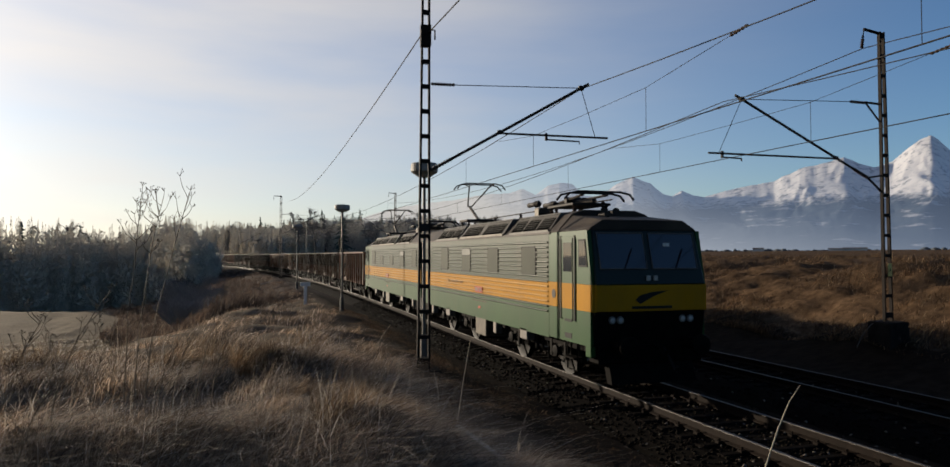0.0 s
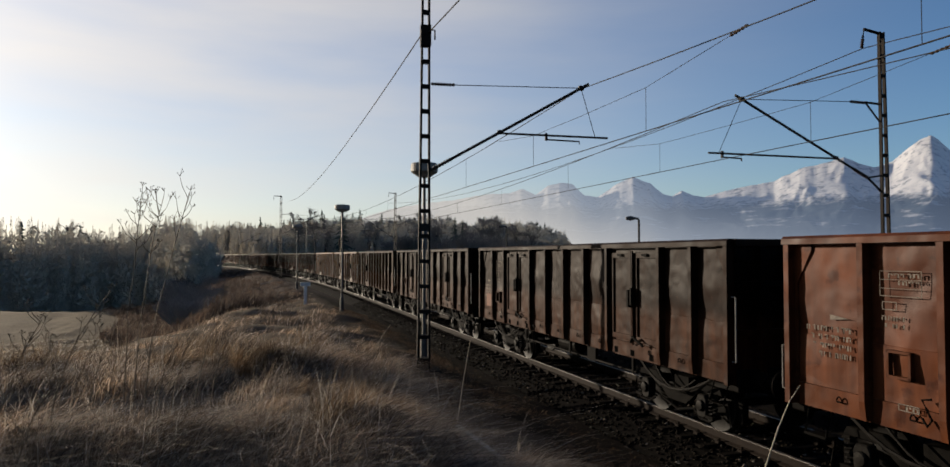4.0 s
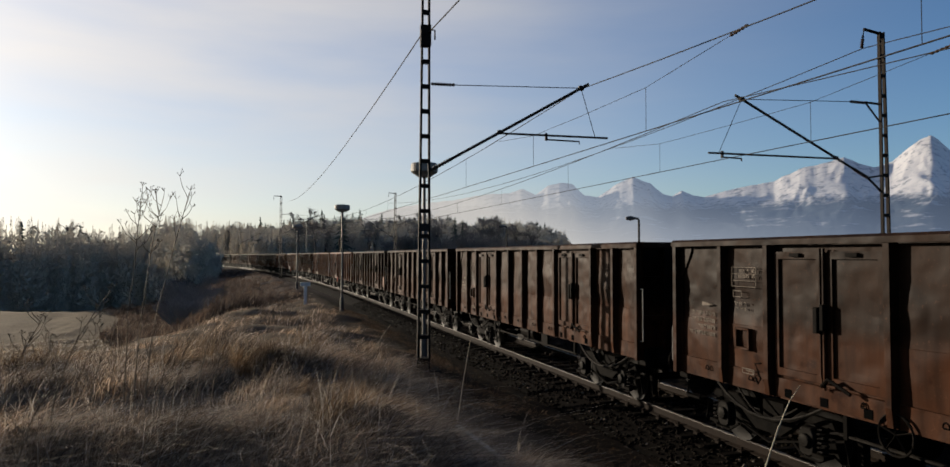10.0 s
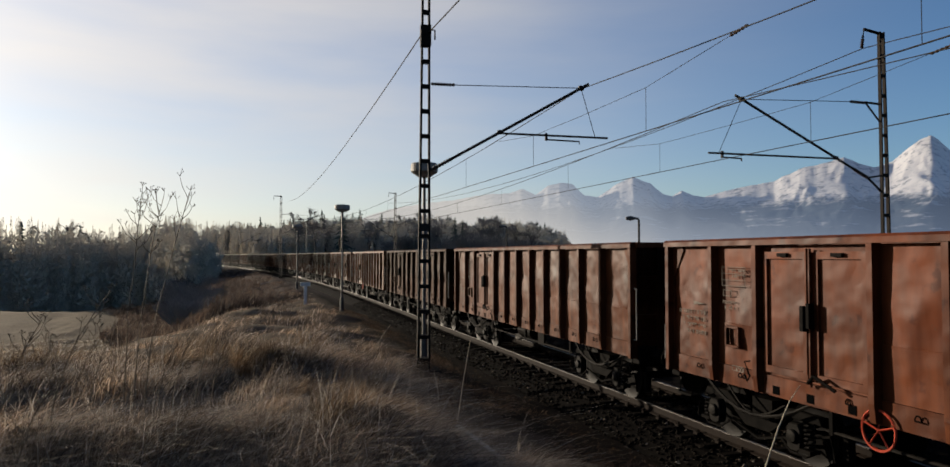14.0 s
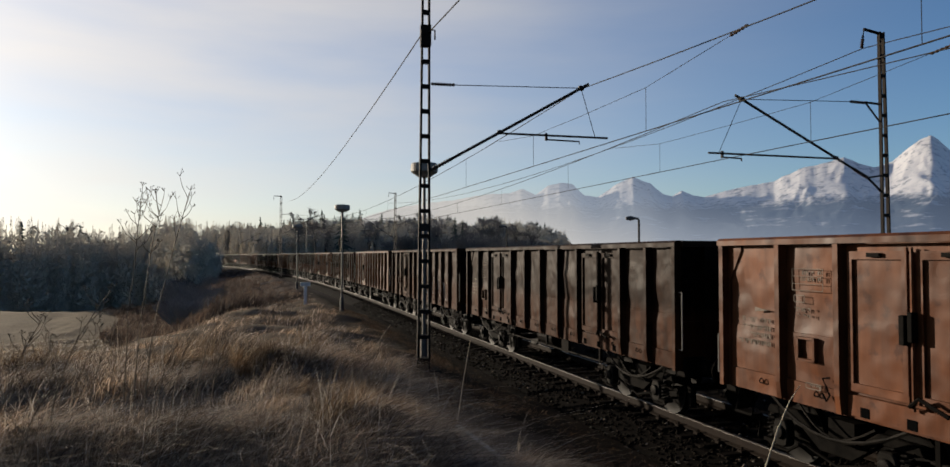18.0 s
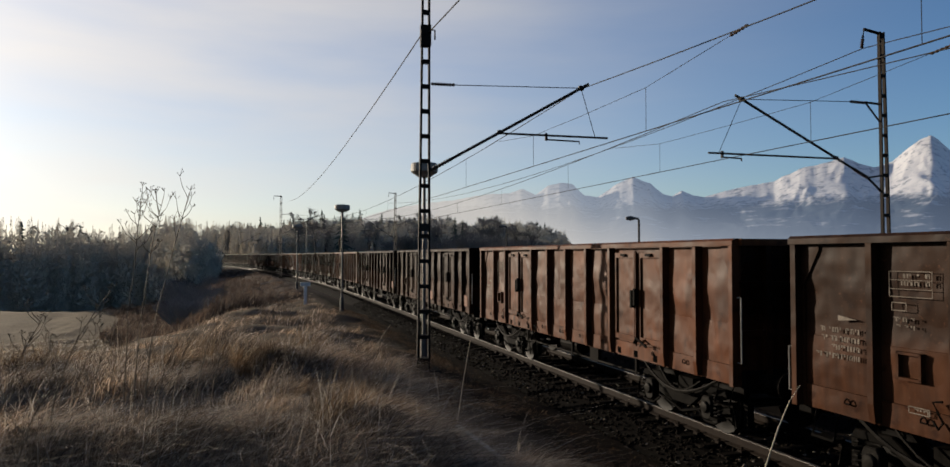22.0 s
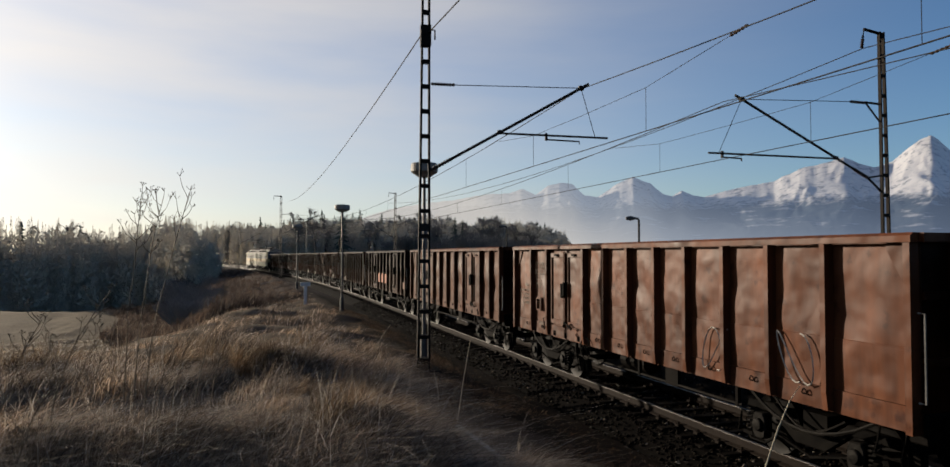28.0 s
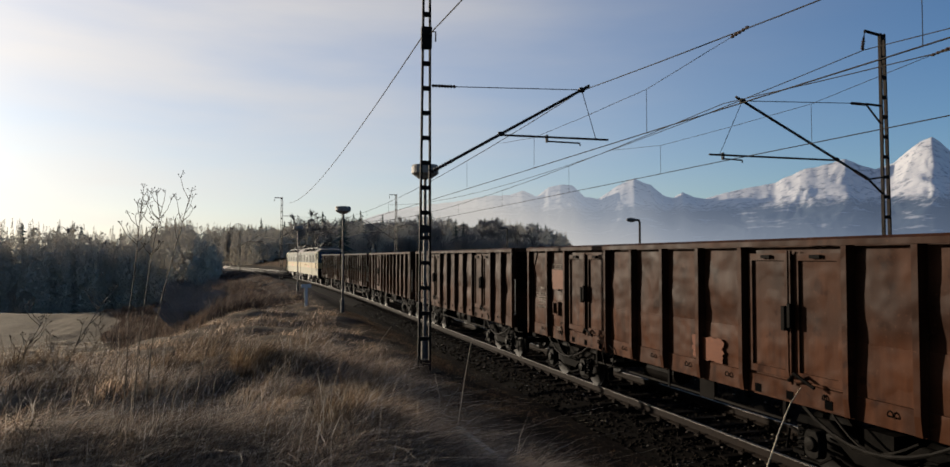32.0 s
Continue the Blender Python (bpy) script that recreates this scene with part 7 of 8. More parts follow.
for seed, h in ((11, 15.0), (12, 13.0), (13, 17.0), (14, 11.0)):
    t_, c_ = bare_meshes(seed, h)
    t_.materials.append(BARK), c_.materials.append(TWIG)
    TREES.append(("bare_tree", t_, c_))
SHRUBS = []
for seed, h in ((21, 3.2), (22, 4.0)):
    c_ = shrub_meshes(seed, h)
    c_.materials.append(TWIG)
    SHRUBS.append(c_)
rnd_t = random.Random(404)


def plant(kind, x, y, scale):
    name, t_, c_ = TREES[kind]
    z = float(ground_z(x, y)) - 0.2
    lab = "dark spruce in the wood beside the line" if name == "conifer" else "leafless broadleaf tree in the wood beside the line"
    tree = thing("spruce_tree" if name == "conifer" else "bare_tree", lab, "tree", "trees of the wood", at=pose(x, y, z, 0, 0, rnd_t.uniform(0, 360)) @ Matrix.Diagonal((scale, scale, scale * rnd_t.uniform(0.92, 1.1), 1)))
    part("trunk", t_, None, tree)
    part("crown", c_, None, tree)


def at_bearing(b, d):
    return d * math.sin(radians(b)), d * math.cos(radians(b))


# the wood's top: bearing and height above the eye, in degrees
WOOD_B = [-19, -16.6, -13.1, -9.3, -7.5, -6.1, -4.5, -3.1, -1.0, 0.9, 2.7, 5.7, 7.8, 10.2, 13.1, 15.1, 16.6, 18.2, 20.9, 24.3]
WOOD_H = [2.6, 2.56, 2.5, 2.15, 2.5, 3.0, 2.75, 2.65, 2.6, 2.5, 2.9, 3.3, 3.3, 3.05, 3.35, 3.35, 2.7, 3.3, 2.9, 2.1]
TREE_H = [14.0, 12.5, 15.5, 13.0, 15.0, 13.0, 17.0, 11.0]


def wood_height(b, d):
    """How tall a tree must be at a bearing and distance to reach the wood's top."""
    x, y = at_bearing(b, d)
    return 3.0 + d * math.tan(radians(float(np.interp(b, WOOD_B, WOOD_H)))) - float(ground_z(x, y))


# the wood left of the line: its edge stands beyond the field
for k in range(70):
    b = -30 + 29.0 * (k + rnd_t.uniform(-0.4, 0.4)) / 70
    d = rnd_t.uniform(182, 205)
    x, y = at_bearing(b, d)
    if x + float(bend(y)) > -17 or b < -18:
        continue
    kind = rnd_t.choice((4, 5, 6, 7, 4, 5, 6, 7, 1, 3))
    plant(kind, x, y, wood_height(b, d) / TREE_H[kind] * rnd_t.uniform(0.86, 1.06))
for k in range(105):
    b = -1.5 + 25.0 * (k + rnd_t.uniform(-0.5, 0.5)) / 105
    d = rnd_t.uniform(235, 310)
    x, y = at_bearing(b, d)
    q = x + float(bend(y))
    if 2 < q < 22:
        continue
    kind = rnd_t.choice((0, 3, 4, 5, 6, 7, 4, 6)) if b < 6 else rnd_t.choice((4, 5, 6, 7, 3, 4, 5))
    plant(kind, x, y, wood_height(b, d) / TREE_H[kind] * rnd_t.uniform(0.95, 1.2))
for b, d, kind, k_ in ((4.5, 200, 4, 1.5), (3.2, 215, 5, 1.25), (5.2, 230, 6, 1.1), (6.6, 220, 3, 1.1), (9.2, 215, 5, 1.1), (15.6, 210, 3, 1.05), (16.2, 214, 2, 0.95), (17.9, 205, 4, 1.12), (18.5, 205, 5, 1.1), (19.4, 206, 7, 1.05), (20.6, 208, 7, 1.0), (21.8, 210, 7, 0.95), (13.9, 218, 4, 1.1), (12.6, 222, 6, 1.12)):
    x, y = at_bearing(b, d)
    plant(kind, x, y, wood_height(b, d) / TREE_H[kind] * k_)
for k in range(30):
    b, d = 10 + 13.0 * k / 30, rnd_t.uniform(185, 225)
    x, y = at_bearing(b + rnd_t.uniform(-0.5, 0.5), d)
    q = x + float(bend(y))
    if 1 < q < 19:
        continue
    s = rnd_t.uniform(0.9, 1.8)
    bush = part("shrub", rnd_t.choice(SHRUBS), None)
    bush.matrix_basis = pose(x, y, float(ground_z(x, y)), 0, 0, rnd_t.uniform(0, 360)) @ Matrix.Scale(s, 4)
    tagged(bush, "leafless thicket shrub at the edge of the wood", "shrub", "shrubs of the wood")


for k in range(150):
    y = 56 + 150 * rnd_t.random()
    q = rnd_t.uniform(-15, 2.4) if y > 75 else rnd_t.uniform(-10, 1.0)
    x = q - float(bend(y))
    if math.degrees(math.atan2(x, y)) < -5.5:
        continue
    gz = float(ground_z(x, y))
    s = min(max((-0.1 - gz) / 3.6, 0.16), 1.0) * rnd_t.uniform(0.55, 1.0)
    bush = part("shrub", rnd_t.choice(SHRUBS), None)
    bush.matrix_basis = pose(x, y, gz - 0.1, 0, 0, rnd_t.uniform(0, 360)) @ Matrix.Diagonal((s * 1.3, s * 1.3, s, 1))
    tagged(bush, "leafless thicket shrub on the railway embankment", "shrub", "shrubs of the embankment")


def deep_wood():
    """The mass of the wood behind its edge: ranks of spires and round bare crowns."""
    rnd = np.random.default_rng(9)
    v, f = [], []
    for k in range(1230):
        if k < 150:
            b = rnd.uniform(-9.5, -3.3)
            d = 160 - 32 * float(smooth01((b + 9.5) / 5.5)) + rnd.uniform(0, 26)
        elif k < 440:
            b, d = rnd.uniform(-18.8, -3.3), rnd.uniform(160, 186)
        elif k < 1050:
            b, d = rnd.uniform(-6, 24.5), rnd.uniform(225, 400)
        else:
            b, d = rnd.uniform(-5, 4.5), rnd.uniform(225, 320)
        x, y = at_bearing(b, d)
        q = x + float(bend(y))
        if (-7 < q < 18 if k >= 150 else q > 0.5) or (k >= 150 and d < 225 and q > -6):
            continue
        z = float(ground_z(x, y)) - 0.5
        spire = rnd.random() < (0.6 if b < 2 else 0.3)
        h = (wood_height(b, d) + 0.5) * ((rnd.uniform(0.80, 1.02) if spire else rnd.uniform(0.72, 0.93)) if d < 225 else (rnd.uniform(0.80, 1.0) if spire else rnd.uniform(0.72, 0.9)))
        if k < 440:                          # tapered by bearing to soften the wood's hard edge in the camera's view
            h *= 1 - 0.5 * rnd.random() ** 0.5 * float(smooth01((b + 5.0) / 1.7))
        r = rnd.uniform(1.3, 2.3) if spire else rnd.uniform(2.0, 3.4)
        clumps = 520 if d < 200 else 260
        u = rnd.random(clumps) ** (0.75 if spire else 0.85)
        env = (1 - u) ** 0.85 + 0.03 if spire else np.sqrt(np.clip(1 - ((u - 0.5) / 0.5) ** 2, 0.02, 1)) * np.clip(u * 4 + 0.45, 0, 1)
        a = rnd.uniform(0, 6.283, clumps)
        rr = r * env * rnd.uniform(0.62, 1.0, clumps)
        c = np.stack([x + rr * np.cos(a), y + rr * np.sin(a), z + h * (0.02 + 0.98 * u)], -1)
        fine = np.where(u > 0.7, 1.25 - u if spire else 0.6, 1.0)[:, None]
        size = rnd.uniform(0.25, 0.6, (clumps, 1)) * fine * (0.75 if d < 200 else 1.1)
        round_, rise = np.stack([-np.sin(a), np.cos(a), 0 * a], -1), np.stack([0.3 * np.cos(a), 0.3 * np.sin(a), 1 + 0 * a], -1)
        for sgn in (0, 1):
            e1 = (round_ * rnd.uniform(0.5, 1.2, (clumps, 1)) + 0.35 * rnd.normal(size=(clumps, 3))) * size
            e2 = (rise * rnd.uniform(0.5, 1.2, (clumps, 1)) + 0.35 * rnd.normal(size=(clumps, 3))) * size
            quad = np.stack([c - e1 * 0.6, c - e2 * 0.5, c + e1 * 0.6, c + e2 * 0.7], 1)
            n0 = len(v)
            v += quad.reshape(-1, 3).tolist()
            f += (np.arange(clumps * 4).reshape(-1, 4) + n0).tolist()
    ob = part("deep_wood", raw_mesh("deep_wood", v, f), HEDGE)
    tagged(ob, "dense mixed wood, paled in colour for the haze of distance", "woodland", kind="stuff")


deep_wood()


def far_plain():
    """Hedges and a few low buildings at the edge of the high field."""
    rnd = random.Random(31)
    s = Shape()
    for b0, b1, d in ((36, 41.5, 900), (49.5, 56, 850), (42, 47, 1300), (26, 36, 1000)):
        b = b0
        while b < b1:
            x, y = at_bearing(b, d + rnd.uniform(-20, 20))
            z = float(ground_z(x, y))
            w, h = rnd.uniform(2, 5), rnd.uniform(1.0, 3.2)
            s.lathe([(w, -1), (w * 1.1, h * 0.4), (w * 0.6, h * 0.85), (0.3, h)], (x, y, z), "z", 7)
            b += rnd.uniform(0.05, 0.5)
    ob = part("far_hedge", s, HAZE_HEDGE)
    tagged(ob, "thin dark line of hedges at the far edge of the field", "hedge", kind="stuff")
    for b, d, w, h in ((44.2, 1250, 22, 4.5), (45.4, 1260, 34, 5.0), (39.0, 880, 12, 4.0)):
        x, y = at_bearing(b, d)
        z = float(ground_z(x, y))
        hs = thing("farm_building", "low pale farm building far across the field", "building", "far buildings", at=pose(x, y, z, 0, 0, -b))
        part("wall", Shape().box(-w / 2, w / 2, -5, 5, -0.5, h * 0.6), WHITE, hs)
        part("roof", Shape().prism([(-5.4, h * 0.6), (5.4, h * 0.6), (0, h)], "x", -w / 2 - 0.4, w / 2 + 0.4), GALV, hs)


far_plain()


# ---- grass and weeds ----
def straw_material(name, stops, trans=0.35):
    m, n, l, b = material(name, (0.4, 0.3, 0.15), 0.75, 0.0, 0.15)
    g = n.new("ShaderNodeNewGeometry")
    r = ramp_node(n, l, g.outputs["Random Per Island"], stops)
    wide = noise_node(n, l, 0.8, 3)
    t = ramp_node(n, l, wide.outputs["Fac"], [(0.30, (0.46, 0.48, 0.50)), (0.5, (0.85, 0.84, 0.82)), (0.72, (1.42, 1.28, 1.05))])
    col = mix_node(n, l, 1.0, r.outputs[0], t.outputs[0], "MULTIPLY")
    l.new(col, b.inputs["Base Color"])
    tr = n.new("ShaderNodeBsdfTranslucent")
    l.new(col, tr.inputs["Color"])
    mx = n.new("ShaderNodeMixShader")
    mx.inputs[0].default_value = trans
    l.new(b.outputs[0], mx.inputs[1])
    l.new(tr.outputs[0], mx.inputs[2])
    l.new(mx.outputs[0], n["Material Output"].inputs["Surface"])
    return m


STRAW = straw_material("dry_straw_grass", [(0.0, (0.0316, 0.025, 0.0222)), (0.4, (0.0984, 0.0716, 0.0526)), (0.78, (0.291, 0.211, 0.151)), (0.92, (0.545, 0.447, 0.364)), (1.0, (0.748, 0.677, 0.636))], 0.45)


STEMS = straw_material("pale_grass_stems", [(0.0, (0.228, 0.182, 0.134)), (1.0, (0.494, 0.457, 0.416))])
RUSSET = straw_material("russet_heath_grass", [(0.0, (0.022, 0.013, 0.00752)), (0.5, (0.0756, 0.0452, 0.0247)), (0.9, (0.151, 0.0969, 0.0547)), (1.0, (0.264, 0.2, 0.131))])


THICKET = straw_material("dead_bramble_stems", [(0.0, (0.0285, 0.0207, 0.0181)), (0.6, (0.0808, 0.0593, 0.0489)), (1.0, (0.162, 0.124, 0.101))], 0.3)


def blades(name, count, seed, place, length, width, label, lean=0.9, mat=None, windward=(0.35, -0.25)):
    """Bent dry blades, each a strip of three quads narrowing to its tip."""
    rnd = np.random.default_rng(seed)
    x, y, k = place(rnd, count)
    n = len(x)
    z = ground_z(x, y) - 0.02
    L = rnd.uniform(*length, n) * k
    a = rnd.uniform(0, 6.28, n)
    bendy = rnd.uniform(0.15, 1.0, n) * lean
    dx, dy = np.cos(a) * bendy + windward[0], np.sin(a) * bendy + windward[1]
    wd = rnd.uniform(*width, n)
    px, py = -np.sin(a + 0.7), np.cos(a + 0.7)
    v = np.zeros((n, 8, 3))
    for i, t in enumerate((0.0, 0.4, 0.75, 1.0)):
        cx, cy = x + dx * L * t * t * 0.8, y + dy * L * t * t * 0.8
        cz = z + L * t * (1 - 0.42 * t * np.minimum(1.0, np.hypot(dx, dy)))
        w = wd * (1.0, 0.9, 0.6, 0.12)[i]
        v[:, 2 * i] = np.stack([cx - px * w, cy - py * w, cz], -1)
        v[:, 2 * i + 1] = np.stack([cx + px * w, cy + py * w, cz], -1)
    q = np.array([(0, 1, 3, 2), (2, 3, 5, 4), (4, 5, 7, 6)])
    f = q[None] + (np.arange(n) * 8)[:, None, None]
    ob = part(name, raw_mesh(name, v.reshape(-1, 3), f.reshape(-1, 4)), mat or STRAW)
    return tagged(ob, label, "grass", kind="stuff")


def tuftiness(x, y):
    return np.clip(0.55 + 0.85 * lumps(x, y, 0.95, 51) + 0.5 * lumps(x, y, 2.7, 52), 0.06, 1.9)


def bank_place(r0, r1, left=-34.0, right=24.0, q_max=4.3):
    def place(rnd, n):
        d = np.sqrt(rnd.uniform(r0 * r0, r1 * r1, n))
        b = np.radians(rnd.uniform(left - 2, right, n))
        x, y = d * np.sin(b), d * np.cos(b)
        q = x + bend(y)
        edge = q_max - 1.1 + 0.5 * lumps(x, y, 0.9, 61)
        keep = (q < edge) & (rnd.random(n) < tuftiness(x, y))
        x, y = x[keep], y[keep]
        return x, y, 0.55 + 0.5 * tuftiness(x, y)
    return place


blades("bank_grass", 110000, 71, bank_place(3.4, 9.5), (0.14, 0.50), (0.0016, 0.0034), "long matted dry straw grass on the bank", 1.7, windward=(0.95, -0.15))
blades("bank_grass", 110000, 72, bank_place(9.5, 20), (0.16, 0.55), (0.003, 0.006), "long matted dry straw grass on the bank", 1.6, windward=(0.85, -0.15))
blades("bank_grass", 110000, 73, bank_place(20, 52, -26, 14), (0.16, 0.42), (0.004, 0.008), "long matted dry straw grass on the bank", 1.6, windward=(0.8, -0.1))
blades("fallen_grass", 14000, 78, bank_place(3.6, 13), (0.25, 0.65), (0.0020, 0.0038), "pale fallen blades lying over the matted grass", 3.0, STEMS, (0.6, -0.2))
blades("grass_stems", 1300, 77, bank_place(4.5, 16), (0.45, 0.95), (0.0014, 0.0028), "pale seed stems standing over the grass", 0.7, STEMS, (0.3, 0.0))


def tussock(x, y, r, h, seed, mat):
    """One clump of long grass: blades that spring from a tight root and fall over to the lee side."""
    rnd = np.random.default_rng(seed)
    n = 1500
    a, k = rnd.uniform(0, 6.283, n), np.sqrt(rnd.random(n))
    bx, by = x + 0.9 * r * k * np.cos(a), y + 0.7 * r * k * np.sin(a)
    z = ground_z(bx, by) - 0.02
    L = h * rnd.uniform(0.7, 1.7, n)
    dx, dy = np.cos(a) * k * 0.8 + 0.7 + rnd.normal(0, 0.25, n), np.sin(a) * k * 0.8 - 0.15 + rnd.normal(0, 0.25, n)
    wd = rnd.uniform(0.0012, 0.0028, n) * (1 + 0.04 * y)
    px, py = -np.sin(a + 0.7), np.cos(a + 0.7)
    v = np.zeros((n, 10, 3))
    for i, t in enumerate((0.0, 0.3, 0.58, 0.82, 1.0)):
        cx, cy = bx + dx * L * t ** 1.8, by + dy * L * t ** 1.8
        cz = z + L * (1.25 * t - 0.95 * t * t * np.minimum(1.0, np.hypot(dx, dy)))
        w = wd * (1.0, 0.95, 0.8, 0.5, 0.1)[i]
        v[:, 2 * i] = np.stack([cx - px * w, cy - py * w, cz], -1)
        v[:, 2 * i + 1] = np.stack([cx + px * w, cy + py * w, cz], -1)
    q = np.array([(0, 1, 3, 2), (2, 3, 5, 4), (4, 5, 7, 6), (6, 7, 9, 8)])
    f = q[None] + (np.arange(n) * 10)[:, None, None]
    ob = part("grass_tussock", raw_mesh("grass_tussock", v.reshape(-1, 3), f.reshape(-1, 4)), mat)
    tagged(ob, "russet clump of long dry grass on the bank", "grass", kind="stuff")


TUSSOCK = straw_material("russet_tussock_blades", [(0.0, (0.0389, 0.026, 0.0171)), (0.5, (0.13, 0.0853, 0.0524)), (0.85, (0.259, 0.185, 0.119)), (1.0, (0.432, 0.371, 0.282))], 0.45)
for i_, (x_, y_, r_, h_) in enumerate(((0.84, 6.99, 0.34, 0.34), (1.32, 8.81, 0.3, 0.26), (0.09, 12.7, 0.55, 0.42), (-0.49, 13.79, 0.5, 0.42), (0.6, 10.22, 0.4, 0.3), (2.04, 9.1, 0.35, 0.26), (-3.59, 15.9, 0.55, 0.5), (-3.54, 13.15, 0.5, 0.45), (-1.28, 18.33, 0.6, 0.45), (1.3, 14.89, 0.6, 0.4), (-1.2, 13.1, 0.5, 0.42), (2.05, 11.42, 0.45, 0.3), (0.27, 6.95, 0.3, 0.25), (-0.95, 7.44, 0.35, 0.28))):
    tussock(x_, y_, r_, h_, 300 + i_, TUSSOCK)


def thicket_place(rnd, n):
    y = 44 + 100 * rnd.random(n) ** 1.2
    q = 3.2 - 22 * rnd.random(n)
    x = q - bend(y)
    keep = (np.degrees(np.arctan2(x, y)) > -9.5 + 1.5 * lumps(x, y, 0.15, 93)) & (rnd.random(n) < np.clip(0.6 + 0.5 * lumps(x, y, 0.5, 91), 0.15, 1))
    x, y, q = x[keep], y[keep], q[keep]
    return x, y, np.clip((4.2 - q) / 7.0, 0.25, 1.0) * (0.75 + 0.35 * lumps(x, y, 0.6, 92))


blades("thicket", 90000, 79, thicket_place, (0.5, 1.7), (0.010, 0.022), "brown winter thicket of dead weeds and brambles beside the line", 0.7, THICKET)


def verge_place(rnd, n):
    y = 6 + 34 * rnd.random(n) ** 1.4
    x = rnd.uniform(3.3, 6.3, n)
    keep = rnd.random(n) < np.clip(0.55 + 0.5 * lumps(x, y, 1.7, 81), 0, 1) * np.clip((6.2 - x) / 1.2, 0, 1)
    return x[keep], y[keep], np.full(keep.sum(), 0.45)


blades("verge_grass", 90000, 74, verge_place, (0.06, 0.22), (0.003, 0.006), "short trampled brown grass on the verge", 2.0, RUSSET)


def cutting_place(rnd, n):
    y = rnd.uniform(8, 75, n)
    x = 18.3 + 30 * rnd.random(n) ** 1.9
    keep = rnd.random(n) < np.clip(tuftiness(x * 0.6, y * 0.6), 0.1, 1)
    return x[keep] - bend(y[keep]), y[keep], 0.7 + 0.6 * tuftiness(x[keep] * 0.6, y[keep] * 0.6)


blades("cutting_grass", 150000, 75, cutting_place, (0.10, 0.34), (0.005, 0.012), "matted russet grass on the bank beyond the tracks", 1.8, RUSSET)


def field_place(rnd, n):
    d = np.sqrt(rnd.uniform(18 ** 2, 80 ** 2, n))
    b = np.radians(rnd.uniform(-36, -2, n))
    x, y = d * np.sin(b), d * np.cos(b)
    keep = (x < -8)
    return x[keep], y[keep], np.full(keep.sum(), 0.6)


blades("field_stubble", 70000, 76, field_place, (0.1, 0.35), (0.012, 0.022), "pale stubble of the low field", 0.4, STEMS)

STALK = mottled("dry_brown_stalk", (0.0792, 0.0561, 0.0363), (0.158, 0.119, 0.0792), 4.0, 0.85, 0.0, 40, 0.2, 0.002, random_tint=0.3)


def weed(x, y, h, lean, seed, heads=12, crown=0.45, label="tall dry weed stalk with branching seed heads"):
    """A tall dead weed: stem, side branches, little seed heads at their tips."""
    rnd = random.Random(seed)
    z = float(ground_z(x, y)) - 0.05
    w = thing("dry_weed", label, "weed", "dry weeds on the bank", at=pose(x, y, z))
    pts = [Vector((lean[0] * t * t, lean[1] * t * t, h * t)) + Vector((rnd.uniform(-1, 1), rnd.uniform(-1, 1), 0)) * 0.02 * t for t in np.linspace(0, 1, 8)]
    part("stem", Shape().tube(pts, 0.009, 5, 0.003), STALK, w)
    hd = Shape()
    for k in range(heads):
        t = rnd.uniform(crown, 1.0)
        i = min(int(t * 7), 6)
        p = pts[i].lerp(pts[i + 1], t * 7 - i)
        a = rnd.uniform(0, 6.28)
        ln = h * rnd.uniform(0.08, 0.22) * (1.35 - t * 0.6) * (0.55 if crown > 0.6 else 1.0)
        e = p + Vector((math.cos(a) * 0.65, math.sin(a) * 0.65, 0.85)) * ln
        m = p.lerp(e, 0.5) + Vector((math.cos(a), math.sin(a), 0)) * ln * 0.12
        br = Shape().tube([p, m, e], 0.0038, 4, 0.0022)
        for j in range(4):
            a2 = rnd.uniform(0, 6.28)
            e2 = e + Vector((math.cos(a2) * 0.6, math.sin(a2) * 0.6, rnd.uniform(0.3, 1.0))) * ln * 0.28
            br.tube([e, e2], 0.0024, 3, 0.0015)
            hd.lathe([(0.001, -0.006), (0.0065, 0.0), (0.001, 0.007)], e2, "z", 5)
        part("branch", br, STALK, w)
    tagged(part("seed_spray", hd, STALK, w), kind="stuff")


def ray_place(px, d):
    """A place d metres off at a bearing of px degrees right of the track's direction."""
    return d * math.sin(radians(px)), d * math.cos(radians(px))


for b, d, top, lean, seed, heads in ((-9.06, 8.0, 3.62, (0.14, 0.0), 1, 14), (-8.5, 8.1, 3.60, (0.24, 0.1), 2, 14), (-7.8, 8.0, 3.70, (0.42, 0.0), 3, 7), (-4.6, 8.2, 2.62, (0.35, 0.0), 4, 6)):
    x, y = ray_place(b, d)
    weed(x, y, top - float(ground_z(x, y)), lean, seed, heads, crown=0.80)
for b, d, h, lean, seed, heads in ((-17.0, 6.8, 1.3, (0.35, 0.0), 5, 12), (-13.6, 7.4, 1.3, (0.4, 0.1), 6, 12), (-15.2, 8.8, 1.4, (0.3, 0.0), 7, 12), (-11.6, 8.0, 1.4, (0.3, 0.0), 8, 12), (-6.0, 9.0, 1.3, (0.3, 0.0), 9, 10), (-3.2, 9.5, 1.15, (0.25, 0.0), 10, 9),
                                   (-16.0, 6.2, 1.0, (0.25, 0.0), 11, 10), (-12.6, 9.6, 1.3, (0.35, 0.0), 12, 12), (-10.4, 9.2, 1.3, (0.2, 0), 13, 12), (-14.4, 9.4, 1.25, (0.3, 0), 14, 11), (-9.7, 8.8, 1.2, (0.4, 0), 15, 10), (-7.0, 9.6, 1.3, (0.35, 0), 16, 9)):
    x, y = ray_place(b, d)
    weed(x, y, h, lean, seed, heads)


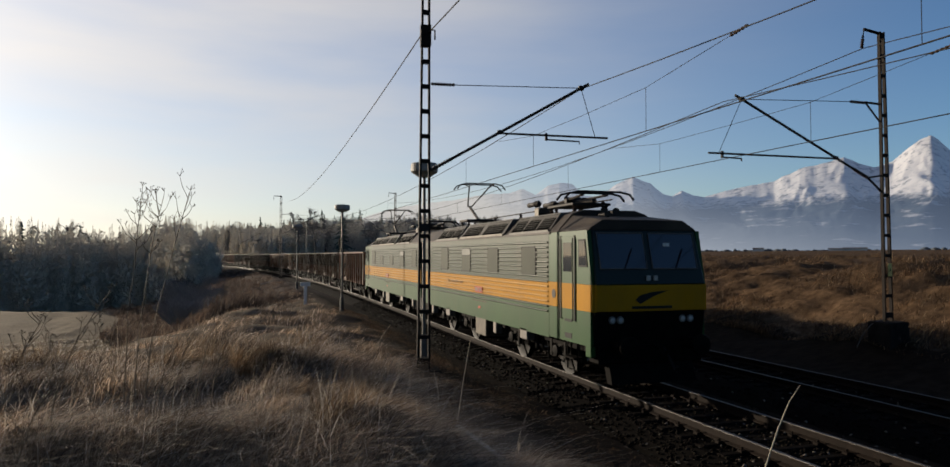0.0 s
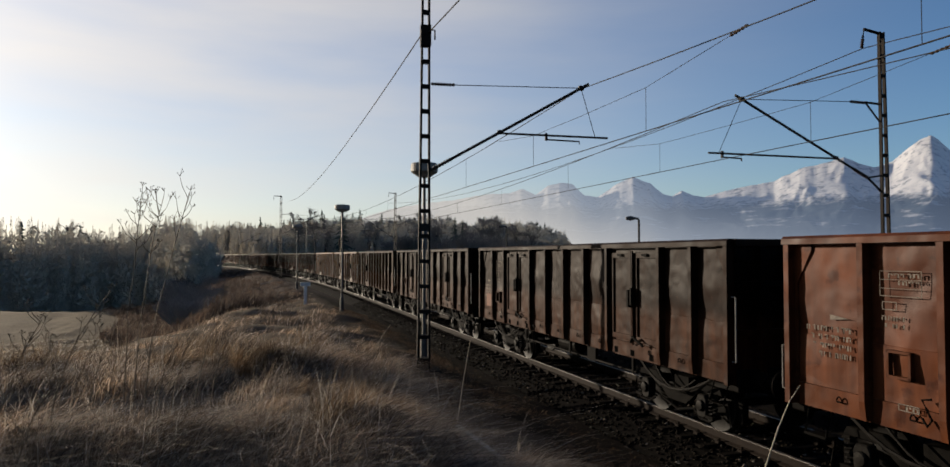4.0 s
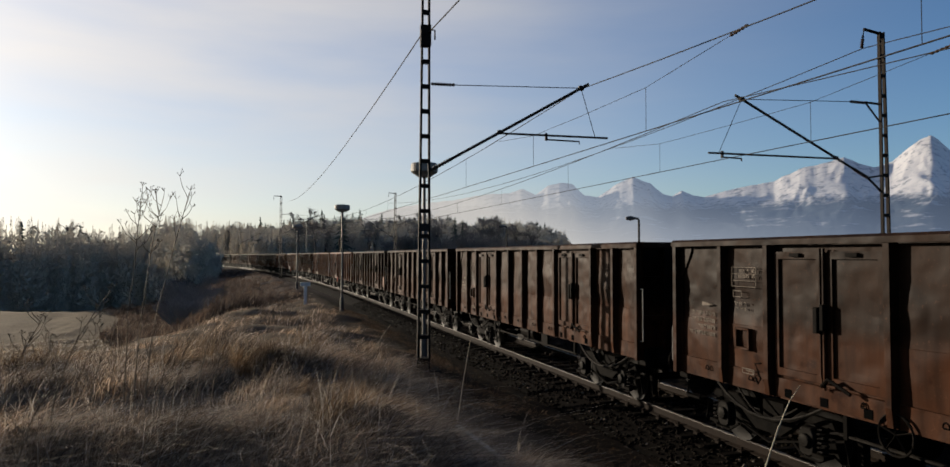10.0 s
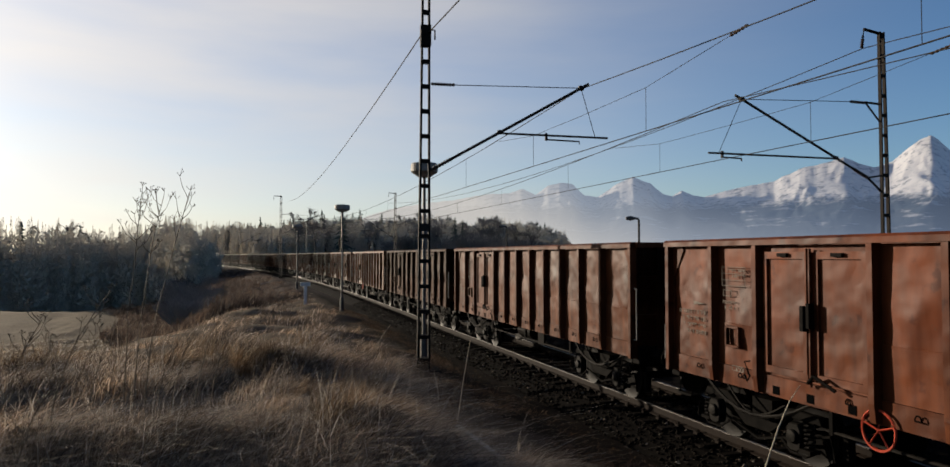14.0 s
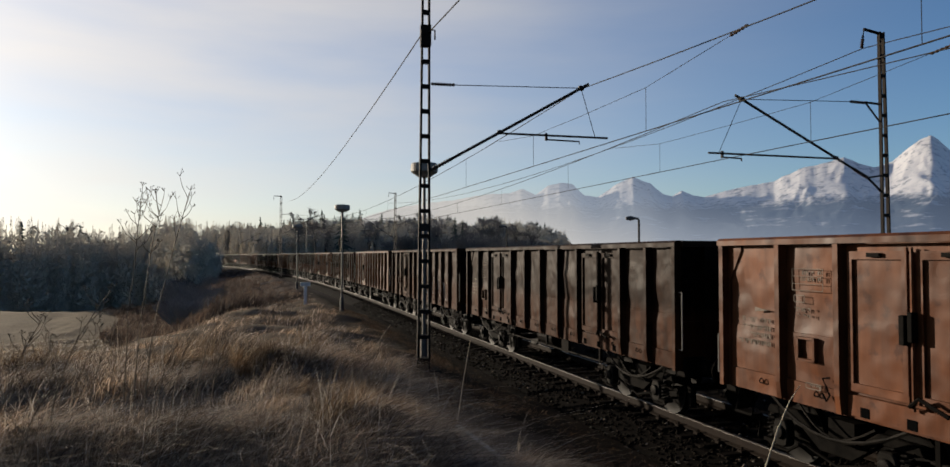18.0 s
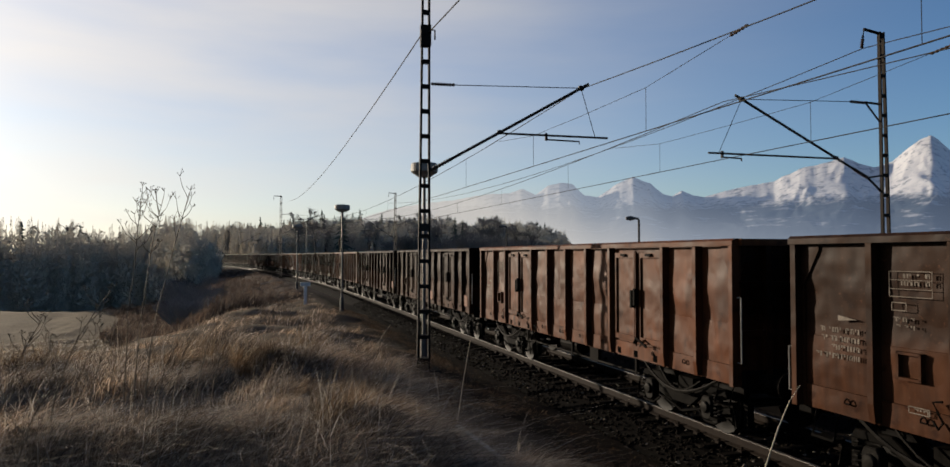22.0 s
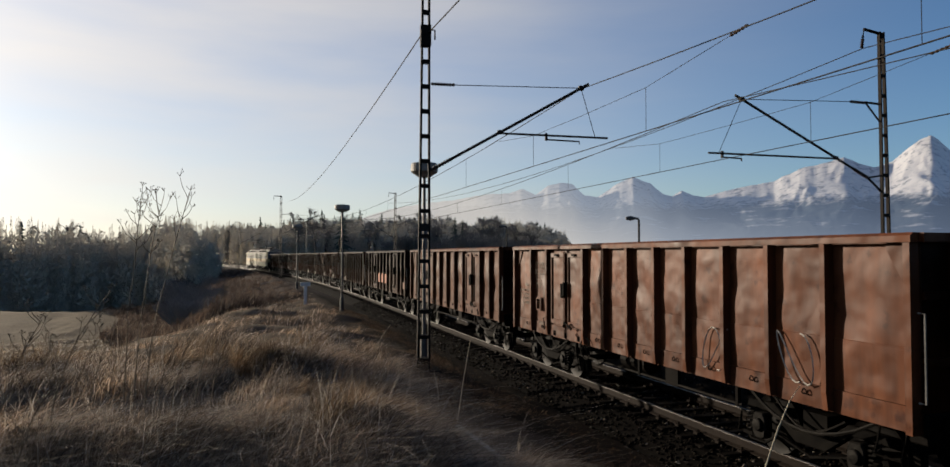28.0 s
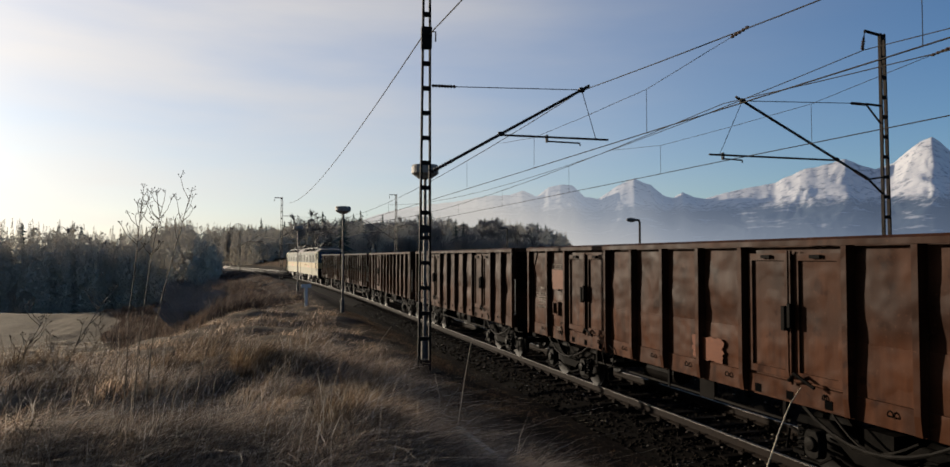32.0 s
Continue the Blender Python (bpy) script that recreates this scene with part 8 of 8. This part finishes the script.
def stalk(pts, r, label="single pale dry grass stalk"):
    ob = part("dry_stalk", Shape().tube(pts, r, 5, r * 0.5), STRAW_PALE)
    return tagged(ob, label, "grass stalk", "dry stalks by the track")


STRAW_PALE = mottled("pale_dry_stem", (0.238, 0.191, 0.132), (0.33, 0.277, 0.205), 5.0, 0.8, 0.0, 40, 0.1, 0.002)
stalk([(3.657, 4.478, 1.395), (3.784, 4.472, 1.702), (3.881, 4.466, 1.893), (3.97, 4.456, 2.008)], 0.006)
stalk([(2.267, 8.954, 0.78), (2.327, 9.132, 1.171), (2.301, 9.295, 1.449)], 0.006)
stalk([(2.388, 8.435, 0.964), (2.515, 8.606, 1.447), (2.644, 8.744, 1.904)], 0.006)
stalk([(1.174, 6.133, 1.194), (1.246, 6.284, 1.413), (1.316, 6.414, 1.58)], 0.006)
stalk([(2.295, 14.672, 0.889), (2.523, 14.69, 1.315), (2.729, 14.78, 1.551)], 0.006)
# ---- what moves ----
def run(t):
    """Metres run at t seconds."""
    i = min(int(t), len(RUN) - 2)
    return RUN[i] + (RUN[i + 1] - RUN[i]) * (t - i)


def run_rows(mid):
    """Rows for a vehicle whose middle stands mid metres up the line at the start."""
    rows = []
    for t in range(0, 33):
        p, a = along(mid - RUN[t])
        rows.append((float(t), pose(p.x, p.y, 0, 0, 0, a)))
    return rows


def spin_rows(ws, r, mid):
    """Rows for a wheelset while its vehicle rolls by."""
    home = ws.matrix_basis.copy()
    y0 = home.translation.y
    t0, t1 = None, None
    for k in range(0, 321):
        s = mid + y0 - run(k * 0.1)
        if s < 34 and t0 is None:
            t0 = k * 0.1
        if s > 3:
            t1 = k * 0.1
    rows = [(0.0, home)]
    if t0 is None or t1 is None or t1 <= t0:
        return None
    k0, k1 = int(t0 * 30) + 1, int(t1 * 30)
    stride = 2 if r > 0.5 else 1
    for k in range(k0, k1 + 1, stride):
        turn = (run(k / 30.0) - run(k0 / 30.0)) / r
        rows.append((k / 30.0, home @ Matrix.Rotation(turn, 4, "X")))
    rows.append((32.0, rows[-1][1]))
    return rows


def motions():
    stock = [(front_unit, LOCO_FRONT + half, 0.61), (rear_unit, LOCO_GAP + half, 0.61)]
    stock += [(w, FIRST_WAGON + k * WAGON_PITCH + WAGON_LEN / 2, 0.46) for k, w in enumerate(WAGONS)]
    stock += [(push_front, TAIL + half, 0.61), (push_rear, TAIL + SECTION + half, 0.61)]
    for vehicle, mid, r in stock:
        walk(vehicle, run_rows(mid))
        for ws in [o for o in vehicle.children if o.name.startswith("wheelset")]:
            turning = spin_rows(ws, r, mid)
            if turning:
                walk(ws, turning)


motions()
